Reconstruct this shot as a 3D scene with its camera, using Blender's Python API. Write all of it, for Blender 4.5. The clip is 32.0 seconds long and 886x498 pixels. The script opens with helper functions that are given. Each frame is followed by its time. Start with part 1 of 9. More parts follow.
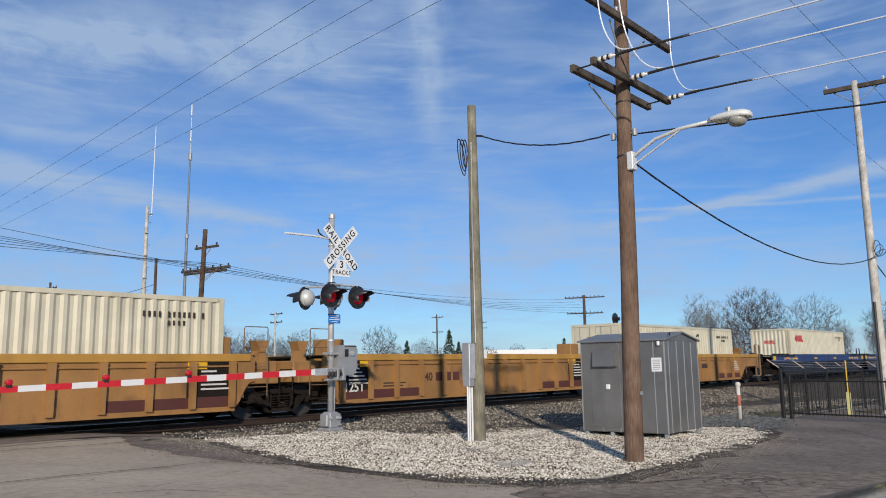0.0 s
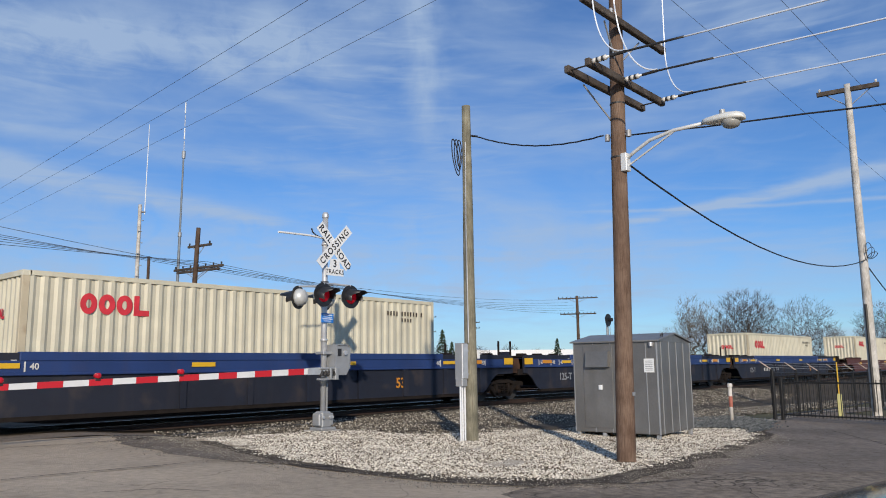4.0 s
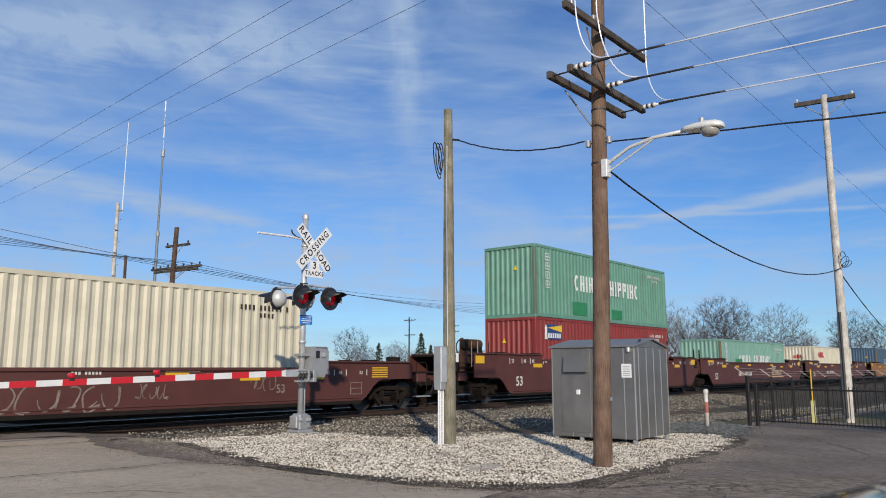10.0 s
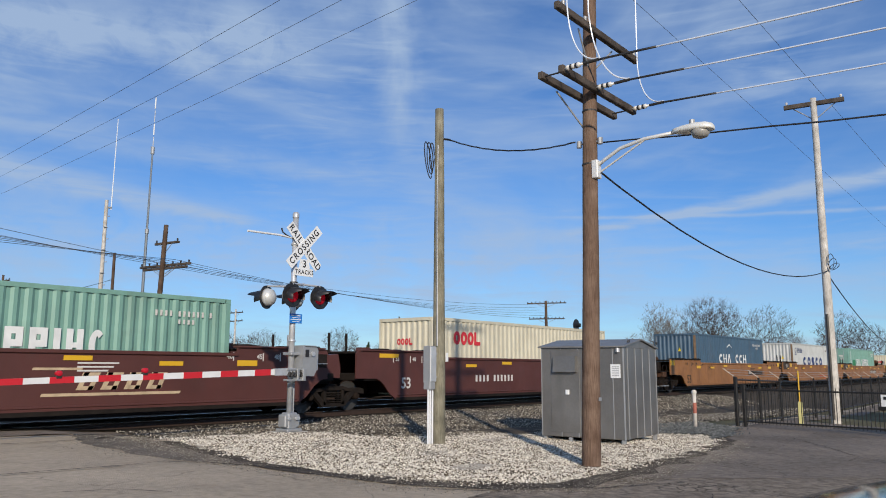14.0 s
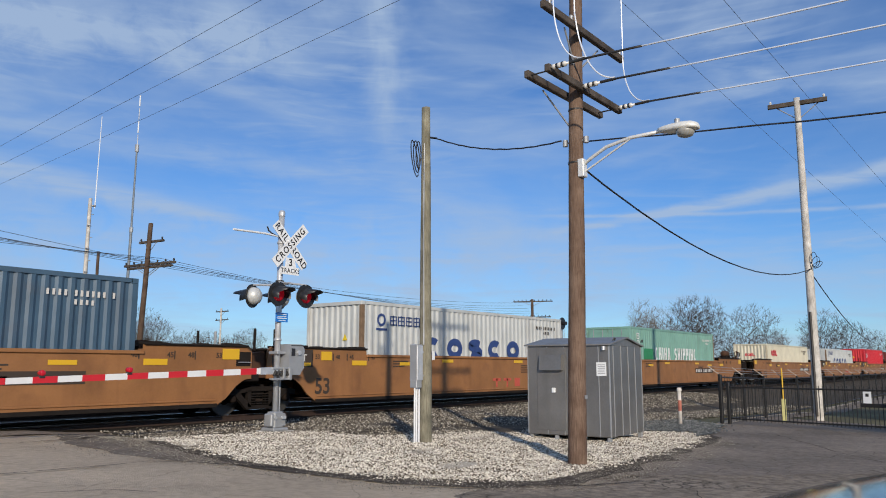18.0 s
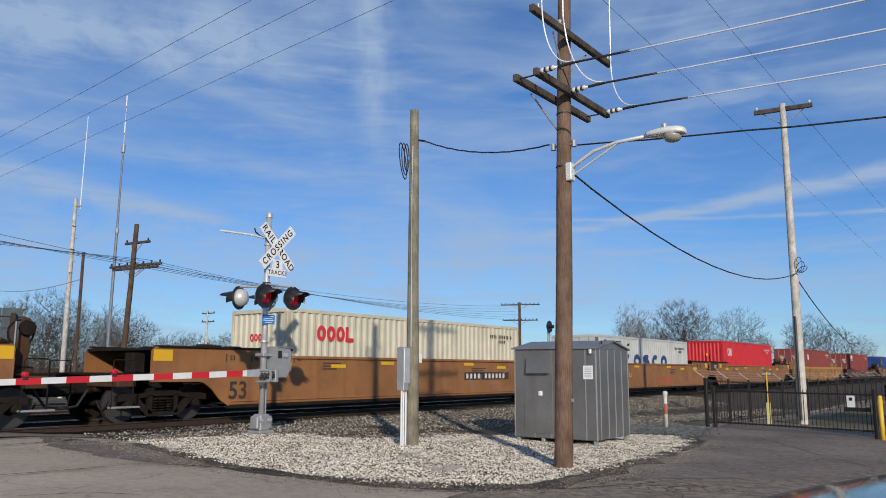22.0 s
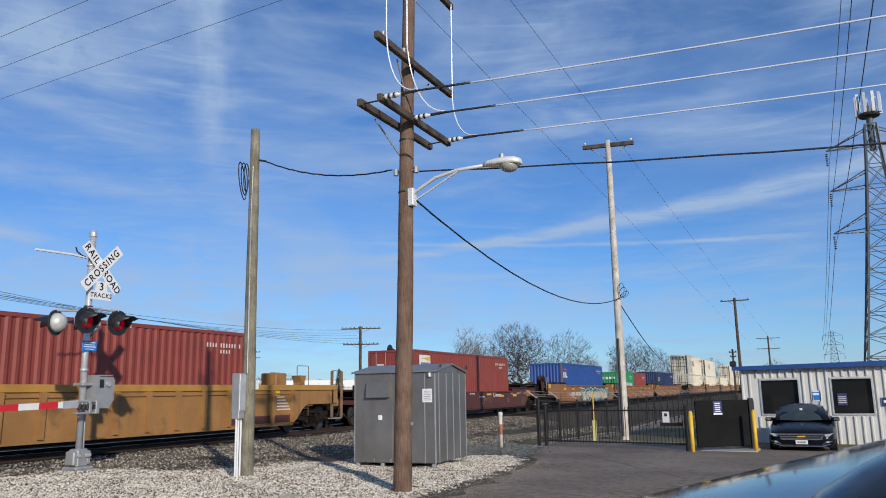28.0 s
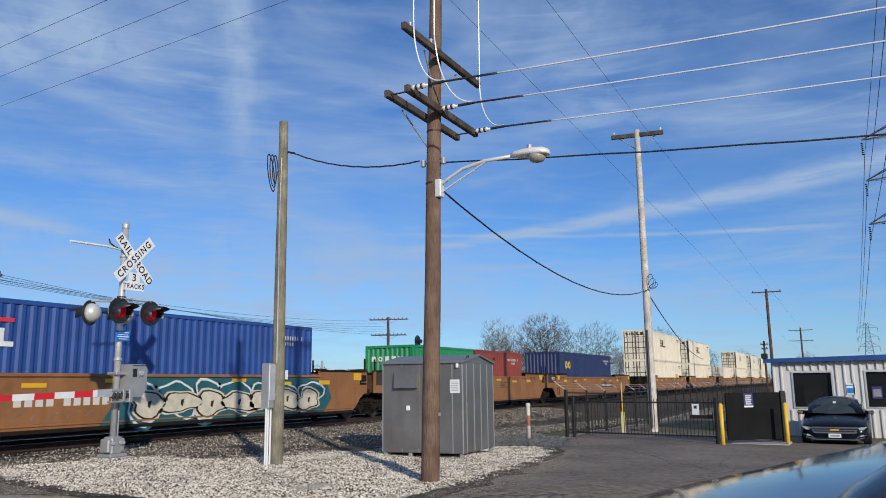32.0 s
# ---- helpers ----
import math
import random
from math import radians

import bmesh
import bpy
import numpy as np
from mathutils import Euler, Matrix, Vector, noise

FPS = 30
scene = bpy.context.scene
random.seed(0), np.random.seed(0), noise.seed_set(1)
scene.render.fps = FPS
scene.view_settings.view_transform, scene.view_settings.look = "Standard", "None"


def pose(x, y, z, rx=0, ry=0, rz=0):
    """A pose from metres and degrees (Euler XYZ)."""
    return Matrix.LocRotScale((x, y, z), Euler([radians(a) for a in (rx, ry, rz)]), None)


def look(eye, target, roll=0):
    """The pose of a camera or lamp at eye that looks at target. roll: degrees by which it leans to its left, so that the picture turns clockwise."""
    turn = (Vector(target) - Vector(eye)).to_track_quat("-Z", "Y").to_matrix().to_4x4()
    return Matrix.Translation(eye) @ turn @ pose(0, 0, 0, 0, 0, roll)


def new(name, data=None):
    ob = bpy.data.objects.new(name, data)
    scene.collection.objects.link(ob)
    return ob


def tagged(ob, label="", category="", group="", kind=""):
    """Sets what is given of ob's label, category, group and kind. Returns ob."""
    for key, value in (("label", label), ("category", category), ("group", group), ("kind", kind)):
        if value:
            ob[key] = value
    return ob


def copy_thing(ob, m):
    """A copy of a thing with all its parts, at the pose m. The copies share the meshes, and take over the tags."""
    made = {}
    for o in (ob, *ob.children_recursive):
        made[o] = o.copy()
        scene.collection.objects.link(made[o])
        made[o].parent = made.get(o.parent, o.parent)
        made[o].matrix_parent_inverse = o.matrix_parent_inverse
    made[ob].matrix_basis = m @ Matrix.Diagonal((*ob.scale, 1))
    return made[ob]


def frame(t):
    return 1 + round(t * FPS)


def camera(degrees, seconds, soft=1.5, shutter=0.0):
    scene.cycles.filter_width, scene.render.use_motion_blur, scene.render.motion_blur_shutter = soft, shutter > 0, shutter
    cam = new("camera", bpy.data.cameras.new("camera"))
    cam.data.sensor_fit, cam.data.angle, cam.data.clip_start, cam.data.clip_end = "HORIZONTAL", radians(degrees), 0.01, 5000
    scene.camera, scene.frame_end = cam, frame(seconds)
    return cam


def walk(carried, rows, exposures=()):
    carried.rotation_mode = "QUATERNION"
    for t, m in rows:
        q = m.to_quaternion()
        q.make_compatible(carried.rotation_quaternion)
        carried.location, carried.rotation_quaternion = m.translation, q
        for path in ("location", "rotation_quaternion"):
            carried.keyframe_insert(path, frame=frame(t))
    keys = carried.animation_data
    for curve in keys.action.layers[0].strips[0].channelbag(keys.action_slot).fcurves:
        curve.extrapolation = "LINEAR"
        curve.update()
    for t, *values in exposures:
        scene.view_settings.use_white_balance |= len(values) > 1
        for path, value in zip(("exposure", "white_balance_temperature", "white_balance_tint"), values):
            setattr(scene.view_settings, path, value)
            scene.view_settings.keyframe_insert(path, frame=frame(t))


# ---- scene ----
# camera and its path: a hand-held camera that stands in one place and turns
EYE = (0.0, 0.0, 1.37)
cam = camera(60.29, 32.0, soft=1.0)
PATH = [
    (0, 98.65, 0.88, -48.01), (0.5, 98.62, 0.88, -48.14), (1, 98.61, 0.82, -48.23), (1.5, 98.63, 0.81, -48.30),
    (2, 98.62, 0.71, -48.32), (2.5, 98.63, 0.69, -48.35), (3, 98.65, 0.64, -48.40), (3.5, 98.66, 0.62, -48.45),
    (5.5, 98.54, 0.58, -48.81), (6, 98.54, 0.50, -48.84), (6.5, 98.60, 0.25, -49.01), (7, 98.69, 0.11, -49.49),
    (7.5, 98.73, 0.20, -49.72), (8, 98.73, 0.32, -49.69), (8.5, 98.82, 0.30, -49.81), (9, 98.89, 0.20, -49.98),
    (9.5, 98.92, 0.13, -50.11), (10, 98.87, 0.05, -50.12), (10.5, 98.83, 0.12, -50.15), (11, 98.83, 0.08, -50.26),
    (11.5, 98.88, 0.06, -50.39), (12, 98.92, -0.04, -50.55), (12.5, 98.94, -0.06, -50.69), (13, 98.89, -0.12, -50.80),
    (13.5, 98.84, -0.23, -50.85), (14, 98.84, -0.23, -50.89), (14.5, 98.87, -0.23, -51.00), (16.5, 98.98, -0.31, -51.31),
    (17, 98.95, -0.37, -51.42), (17.5, 98.80, -0.16, -51.66), (18, 98.73, -0.06, -51.89), (18.5, 98.93, 0.00, -52.21),
    (19, 99.07, -0.07, -52.50), (19.5, 99.20, -0.22, -52.74), (20, 99.25, -0.24, -52.91), (20.5, 99.16, -0.32, -52.97),
    (21, 98.94, -0.26, -52.85), (21.5, 98.89, -0.23, -52.79), (22, 98.94, -0.24, -52.85), (22.5, 99.00, -0.36, -53.07),
    (23, 99.06, -0.39, -53.23), (23.5, 99.13, -0.49, -53.40), (24, 99.24, -0.50, -53.78), (24.5, 99.42, 0.15, -55.67),
    (25, 99.53, 0.84, -58.59), (25.5, 99.64, 1.16, -61.20), (26, 100.30, 1.34, -63.09), (26.5, 100.95, 1.44, -64.42),
    (28.5, 100.45, 0.77, -64.50), (29, 99.88, 0.70, -63.61), (29.5, 99.41, 0.76, -62.94), (30, 99.11, 0.65, -62.72),
    (30.5, 99.35, 0.07, -63.25), (31, 100.26, -0.29, -64.92), (31.5, 100.46, 0.43, -64.51), (32, 100.01, 0.69, -62.61),
]
EXPOSURES = [(0, -0.04, 6330, 10), (6, -0.02, 6350, 10), (12, -0.01, 6380, 10), (18, -0.02, 6400, 10), (20, -0.06, 6380, 10), (21.6, -0.10, 6340, 10), (23, -0.10, 6320, 10), (25, -0.05, 6200, 10),
             (28.5, -0.03, 6180, 10), (30, -0.04, 6200, 10), (31, -0.10, 6160, 10), (32, -0.06, 6180, 10)]
walk(cam, [(t, pose(*EYE, rx, ry, rz)) for t, rx, ry, rz in PATH], EXPOSURES)

# ---- daylight: low winter sun behind the camera, blue sky with thin cirrus ----
SUN_AZ, SUN_EL = -136.1, 19.6
world = bpy.data.worlds.new("sky")
scene.world = world
world.use_nodes = True
wn, wl = world.node_tree.nodes, world.node_tree.links
wn.clear()
w_out = wn.new("ShaderNodeOutputWorld")
w_bg = wn.new("ShaderNodeBackground")
w_sky = wn.new("ShaderNodeTexSky")
w_sky.sky_type = "NISHITA"
w_sky.sun_disc = False
w_sky.sun_elevation = radians(SUN_EL)
w_sky.sun_rotation = radians(SUN_AZ)
w_sky.altitude = 200
w_sky.air_density, w_sky.dust_density, w_sky.ozone_density = 1.0, 0.0, 4.0
w_bg.inputs["Strength"].default_value = 0.098
w_tc = wn.new("ShaderNodeTexCoord")


def w_math(op, a, b=0.0, clamp=False):
    m = wn.new("ShaderNodeMath")
    m.operation = op
    m.use_clamp = clamp
    for k, v in enumerate((a, b)):
        if isinstance(v, (int, float)):
            m.inputs[k].default_value = v
        else:
            wl.new(v, m.inputs[k])
    return m.outputs[0]


def w_soft(v, lo, hi):
    r = wn.new("ShaderNodeMapRange")
    r.inputs["From Min"].default_value, r.inputs["From Max"].default_value = lo, hi
    r.interpolation_type = "SMOOTHSTEP"
    wl.new(v, r.inputs["Value"])
    return r.outputs["Result"]


# compass bearing and height of each direction of the sky, in degrees
w_sep = wn.new("ShaderNodeSeparateXYZ")
wl.new(w_tc.outputs["Generated"], w_sep.inputs[0])
bearing = w_math("MULTIPLY", w_math("ARCTAN2", w_sep.outputs["X"], w_sep.outputs["Y"]), 57.2958)
height = w_math("MULTIPLY", w_math("ARCSINE", w_sep.outputs["Z"]), 57.2958)
sky_co = wn.new("ShaderNodeCombineXYZ")
wl.new(bearing, sky_co.inputs["X"])
wl.new(height, sky_co.inputs["Y"])


def sky_noise(scale, loc, turn, detail, rough, dist):
    """Streaky cloud noise over bearing and height."""
    m = wn.new("ShaderNodeMapping")
    m.inputs["Location"].default_value = loc
    m.inputs["Rotation"].default_value = (0, 0, radians(turn))
    m.inputs["Scale"].default_value = (scale[0], scale[1], 1)
    n = wn.new("ShaderNodeTexNoise")
    n.inputs["Scale"].default_value = 1.0
    n.inputs["Detail"].default_value = detail
    n.inputs["Roughness"].default_value = rough
    n.inputs["Distortion"].default_value = dist
    wl.new(sky_co.outputs["Vector"], m.inputs["Vector"])
    wl.new(m.outputs["Vector"], n.inputs["Vector"])
    return n.outputs["Fac"]


ragged = sky_noise((0.35, 0.5), (2.0, 7.0, 0), 8, 6, 0.6, 0.6)
plume_rag = sky_noise((0.45, 0.14), (4.0, 3.0, 0), -6, 4, 0.5, 0.5)
fine_rag = sky_noise((0.18, 1.1), (5.0, 1.0, 0), 9, 4, 0.5, 0.6)


def ice_streak(u, v, a, b, wide, strength, wave, fade, grain):
    """A cirrus streak along the line v(u) from a to b, with soft ragged sides."""
    t = w_math("DIVIDE", w_math("SUBTRACT", u, a[0]), b[0] - a[0])
    mid = w_math("ADD", w_math("MULTIPLY", t, b[1] - a[1]), a[1])
    off = w_math("ADD", w_math("SUBTRACT", v, mid), w_math("MULTIPLY", w_math("SUBTRACT", ragged, 0.5), wave))
    half = w_math("ADD", w_math("MULTIPLY", t, wide[1] - wide[0]), wide[0])
    near = w_math("SUBTRACT", 1.0, w_math("DIVIDE", w_math("ABSOLUTE", off), w_math("MAXIMUM", half, 0.05)), True)
    ends = w_math("MULTIPLY", w_soft(t, 0.0, fade), w_soft(t, 1.0, 1.0 - fade * 0.6))
    body = w_math("MULTIPLY", w_soft(near, 0.0, 1.0), ends)
    return w_math("MULTIPLY", w_math("MULTIPLY", body, w_soft(grain, 0.1, 0.7)), strength)


cloud = w_math("MULTIPLY", w_soft(sky_noise((0.05, 0.15), (1.3, 2.1, 0), 12, 5, 0.5, 1.1), 0.38, 0.76), 0.4)
wisps = w_math("MULTIPLY", w_soft(sky_noise((0.05, 0.4), (7.7, 0.4, 0), 9, 5, 0.52, 0.8), 0.42, 0.8), 0.24)
cloud = w_math("ADD", cloud, wisps)
fibres = w_math("MULTIPLY", w_soft(sky_noise((0.10, 0.85), (2.2, 5.1, 0), -13, 5, 0.55, 1.5), 0.44, 0.78), 0.24)
fibres = w_math("MULTIPLY", fibres, w_soft(sky_noise((0.045, 0.08), (8.1, 3.3, 0), 20, 3, 0.5, 0.6), 0.36, 0.62))
cross_fibres = w_math("MULTIPLY", w_soft(sky_noise((0.16, 0.6), (6.2, 1.7, 0), 16, 5, 0.55, 1.1), 0.5, 0.8), 0.13)
cloud = w_math("ADD", w_math("ADD", cloud, fibres), cross_fibres)
high = w_math("MULTIPLY", w_math("MULTIPLY", w_soft(height, 13.0, 25.0), w_soft(sky_noise((0.06, 0.1), (3.4, 9.2, 0), -12, 5, 0.55, 0.9), 0.25, 0.7)), 0.38)
cloud = w_math("ADD", cloud, high)
low_wisps = w_math("MULTIPLY", w_math("MULTIPLY", w_soft(sky_noise((0.055, 0.42), (3.1, 6.6, 0), -5, 5, 0.55, 1.2), 0.42, 0.72), w_soft(height, 13.0, 7.0)), 0.34)
cloud = w_math("ADD", cloud, low_wisps)
low = w_math("MULTIPLY", w_soft(height, 10.0, 1.0), 0.12)
cloud = w_math("ADD", cloud, low)
for item in (ice_streak(bearing, height, (58, 9.7), (104, 15.4), (0.4, 1.5), 1.0, 0.5, 0.16, fine_rag),
             ice_streak(bearing, height, (57, 11.2), (92, 10.1), (0.2, 0.26), 0.75, 0.25, 0.2, fine_rag),
             ice_streak(bearing, height, (5, 14.9), (38, 10.4), (2.2, 0.8), 0.72, 0.8, 0.2, fine_rag),
             ice_streak(bearing, height, (63, 8.3), (76, 8.9), (0.3, 0.35), 0.25, 0.4, 0.3, fine_rag),
             ice_streak(bearing, height, (50, 19.8), (66, 23.0), (0.8, 1.6), 0.22, 1.0, 0.3, fine_rag),
             ice_streak(bearing, height, (2, 20.5), (44, 24.5), (3.5, 4.5), 0.55, 2.5, 0.3, ragged),
             ice_streak(bearing, height, (8, 16.5), (46, 14.0), (1.8, 1.2), 0.34, 1.6, 0.3, fine_rag),
             ice_streak(bearing, height, (-8, 9.5), (70, 7.0), (8.0, 5.5), 0.42, 1.5, 0.2, ragged),
             ice_streak(height, bearing, (14, 47.6), (34, 46.4), (2.0, 3.6), 0.46, 3.0, 0.3, plume_rag)):
    cloud = w_math("ADD", cloud, item)
cloud = w_math("MINIMUM", cloud, 0.85)
w_mix = wn.new("ShaderNodeMix")
w_mix.data_type = "RGBA"
wl.new(cloud, w_mix.inputs[0])
w_tint = wn.new("ShaderNodeMix")
w_tint.data_type, w_tint.blend_type = "RGBA", "MULTIPLY"
w_tint.inputs[0].default_value = 1.0
w_tint.inputs[7].default_value = (0.65, 0.90, 1.19, 1)
wl.new(w_sky.outputs["Color"], w_tint.inputs[6])
wl.new(w_tint.outputs[2], w_mix.inputs[6])
w_mix.inputs[7].default_value = (3.95, 5.15, 7.0, 1)
wl.new(w_mix.outputs[2], w_bg.inputs["Color"])
wl.new(w_bg.outputs["Background"], w_out.inputs["Surface"])

sun = new("sun", bpy.data.lights.new("sun", "SUN"))
sun.data.energy, sun.data.angle, sun.data.color = 3.75, radians(0.9), (1.0, 0.875, 0.71)
SUN_TO = Vector((-math.sin(radians(SUN_AZ)) * math.cos(radians(SUN_EL)), -math.cos(radians(SUN_AZ)) * math.cos(radians(SUN_EL)), -math.sin(radians(SUN_EL))))
sun.matrix_world = look((0, 0, 40), Vector((0, 0, 40)) + SUN_TO)


# ---- materials ----
def surface(name, col, rough=0.6, metal=0.0, var=0.18, grain=6.0, fine=60.0, bump=0.15, bump_size=40.0, second=None, streak=0.0, coat=0.0, stain=0.0, stain_col=(0.1, 0.06, 0.03)):
    """A painted, wooden, metal or mineral surface: colour that varies at two scales, vertical streaks, stains and fine relief."""
    m = bpy.data.materials.new(name)
    m.use_nodes = True
    n, l = m.node_tree.nodes, m.node_tree.links
    b = n["Principled BSDF"]
    tc = n.new("ShaderNodeTexCoord")
    co = tc.outputs["Object"]
    b.inputs["Roughness"].default_value, b.inputs["Metallic"].default_value = rough, metal
    b.inputs["Coat Weight"].default_value = coat
    if rough >= 0.7:
        b.inputs["Specular IOR Level"].default_value = 0.12

    def noise_tex(scale, detail=4, stretch=None):
        src = co
        if stretch:
            mp = n.new("ShaderNodeMapping")
            mp.inputs["Scale"].default_value = stretch
            l.new(co, mp.inputs["Vector"])
            src = mp.outputs["Vector"]
        t = n.new("ShaderNodeTexNoise")
        t.inputs["Scale"].default_value, t.inputs["Detail"].default_value = scale, detail
        l.new(src, t.inputs["Vector"])
        return t.outputs["Fac"]

    def mix(fac, a, c, kind="MIX"):
        x = n.new("ShaderNodeMix")
        x.data_type, x.blend_type = "RGBA", kind
        for sock, val in ((x.inputs[0], fac), (x.inputs[6], a), (x.inputs[7], c)):
            if hasattr(val, "is_linked"):
                l.new(val, sock)
            else:
                sock.default_value = val
        return x.outputs[2]

    def ramp(fac, lo, hi):
        r = n.new("ShaderNodeMapRange")
        r.inputs["From Min"].default_value, r.inputs["From Max"].default_value = lo, hi
        l.new(fac, r.inputs["Value"])
        return r.outputs["Result"]

    dark = tuple(c * (1 - var) for c in col) + (1,)
    light = tuple(min(1, c * (1 + var)) for c in (second or col)) + (1,)
    out = mix(ramp(noise_tex(grain), 0.3, 0.7), dark, light)
    g = noise_tex(fine, 3)
    out = mix(0.35 * min(1, var * 3), out, mix(ramp(g, 0.3, 0.7), dark, light))
    if streak:
        s = ramp(noise_tex(2.2, 6, (1.6, 1.6, 0.12)), 0.52, 0.75)
        f = n.new("ShaderNodeMath")
        f.operation = "MULTIPLY"
        f.inputs[1].default_value = streak
        l.new(s, f.inputs[0])
        out = mix(f.outputs[0], out, tuple(c * 0.45 + s0 * 0.55 for c, s0 in zip(col, stain_col)) + (1,))
    if stain:
        s = ramp(noise_tex(1.3, 8), 0.56, 0.72)
        f = n.new("ShaderNodeMath")
        f.operation = "MULTIPLY"
        f.inputs[1].default_value = stain
        l.new(s, f.inputs[0])
        out = mix(f.outputs[0], out, stain_col + (1,))
    l.new(out, b.inputs["Base Color"])
    rr = n.new("ShaderNodeMapRange")
    rr.inputs["To Min"].default_value, rr.inputs["To Max"].default_value = max(0.03, rough - 0.12), min(1, rough + 0.12)
    l.new(noise_tex(grain * 2.3), rr.inputs["Value"])
    l.new(rr.outputs["Result"], b.inputs["Roughness"])
    if bump:
        bp = n.new("ShaderNodeBump")
        bp.inputs["Strength"].default_value, bp.inputs["Distance"].default_value = bump, 0.02
        l.new(noise_tex(bump_size, 5), bp.inputs["Height"])
        l.new(bp.outputs["Normal"], b.inputs["Normal"])
    return m


def plain(name, col, rough=0.5, metal=0.0, glow=0.0, glass=False):
    m = bpy.data.materials.new(name)
    m.use_nodes = True
    b = m.node_tree.nodes["Principled BSDF"]
    b.inputs["Base Color"].default_value = (*col, 1)
    b.inputs["Roughness"].default_value, b.inputs["Metallic"].default_value = rough, metal
    if glow:
        b.inputs["Emission Color"].default_value = (*col, 1)
        b.inputs["Emission Strength"].default_value = glow
    if glass:
        b.inputs["Transmission Weight"].default_value = 1.0
    return m


def wood_surface(name, col, second, length=0.06):
    """Weathered round wood: long grain, checks and darker foot."""
    m = surface(name, col, 0.85, 0, 0.25, 3.0, 90.0, 0.0, second=second)
    n, l = m.node_tree.nodes, m.node_tree.links
    b = n["Principled BSDF"]
    tc = n.new("ShaderNodeTexCoord")
    mp = n.new("ShaderNodeMapping")
    mp.inputs["Scale"].default_value = (1, 1, length)
    l.new(tc.outputs["Object"], mp.inputs["Vector"])
    t = n.new("ShaderNodeTexNoise")
    t.inputs["Scale"].default_value, t.inputs["Detail"].default_value = 95, 7
    l.new(mp.outputs["Vector"], t.inputs["Vector"])
    r = n.new("ShaderNodeMapRange")
    r.inputs["From Min"].default_value, r.inputs["From Max"].default_value = 0.32, 0.6
    l.new(t.outputs["Fac"], r.inputs["Value"])
    x = n.new("ShaderNodeMix")
    x.data_type, x.blend_type = "RGBA", "MULTIPLY"
    x.inputs[0].default_value = 0.6
    l.new(b.inputs["Base Color"].links[0].from_socket, x.inputs[6])
    cr = n.new("ShaderNodeMix")
    cr.data_type = "RGBA"
    cr.inputs[6].default_value, cr.inputs[7].default_value = (0.4, 0.36, 0.33, 1), (1, 1, 1, 1)
    l.new(r.outputs["Result"], cr.inputs[0])
    l.new(cr.outputs[2], x.inputs[7])
    l.new(x.outputs[2], b.inputs["Base Color"])
    bp = n.new("ShaderNodeBump")
    bp.inputs["Strength"].default_value, bp.inputs["Distance"].default_value = 0.5, 0.02
    l.new(t.outputs["Fac"], bp.inputs["Height"])
    l.new(bp.outputs["Normal"], b.inputs["Normal"])
    return m


def weathered(m, cell, crack_w, crack_dark, mottle, mottle_dark):
    """Adds a web of fine cracks and a coarse speckle to a paved surface."""
    n, l = m.node_tree.nodes, m.node_tree.links
    b = n["Principled BSDF"]
    tc = n.new("ShaderNodeTexCoord")

    def tex(scale, detail, rough=0.6):
        t = n.new("ShaderNodeTexNoise")
        t.inputs["Scale"].default_value, t.inputs["Detail"].default_value, t.inputs["Roughness"].default_value = scale, detail, rough
        l.new(tc.outputs["Object"], t.inputs["Vector"])
        return t

    def span(v, lo, hi, a, c):
        r = n.new("ShaderNodeMapRange")
        r.inputs["From Min"].default_value, r.inputs["From Max"].default_value = lo, hi
        r.inputs["To Min"].default_value, r.inputs["To Max"].default_value = a, c
        l.new(v, r.inputs["Value"])
        return r.outputs["Result"]

    def times(v, w):
        x = n.new("ShaderNodeMix")
        x.data_type, x.blend_type = "RGBA", "MULTIPLY"
        x.inputs[0].default_value = 1.0
        l.new(v, x.inputs[6])
        l.new(w, x.inputs[7])
        return x.outputs[2]
    bend = n.new("ShaderNodeMix")
    bend.data_type, bend.blend_type = "RGBA", "LINEAR_LIGHT"
    bend.inputs[0].default_value = 0.12
    l.new(tc.outputs["Object"], bend.inputs[6])
    l.new(tex(2.5, 4).outputs["Color"], bend.inputs[7])
    vo = n.new("ShaderNodeTexVoronoi")
    vo.feature = "DISTANCE_TO_EDGE"
    vo.inputs["Scale"].default_value = cell
    l.new(bend.outputs[2], vo.inputs["Vector"])
    line = span(vo.outputs["Distance"], 0.0, crack_w, 1.0, 0.0)
    where = span(tex(0.9, 3).outputs["Fac"], 0.46, 0.58, 0.0, crack_dark)
    cut = n.new("ShaderNodeMath")
    cut.operation = "MULTIPLY"
    l.new(line, cut.inputs[0])
    l.new(where, cut.inputs[1])
    keep = n.new("ShaderNodeMath")
    keep.operation = "SUBTRACT"
    keep.inputs[0].default_value = 1.0
    l.new(cut.outputs[0], keep.inputs[1])
    out = times(b.inputs["Base Color"].links[0].from_socket, keep.outputs[0])
    out = times(out, span(tex(mottle, 6, 0.72).outputs["Fac"], 0.34, 0.66, 1.0 - mottle_dark, 1.0 + 0.5 * mottle_dark))
    l.new(out, b.inputs["Base Color"])
    return m


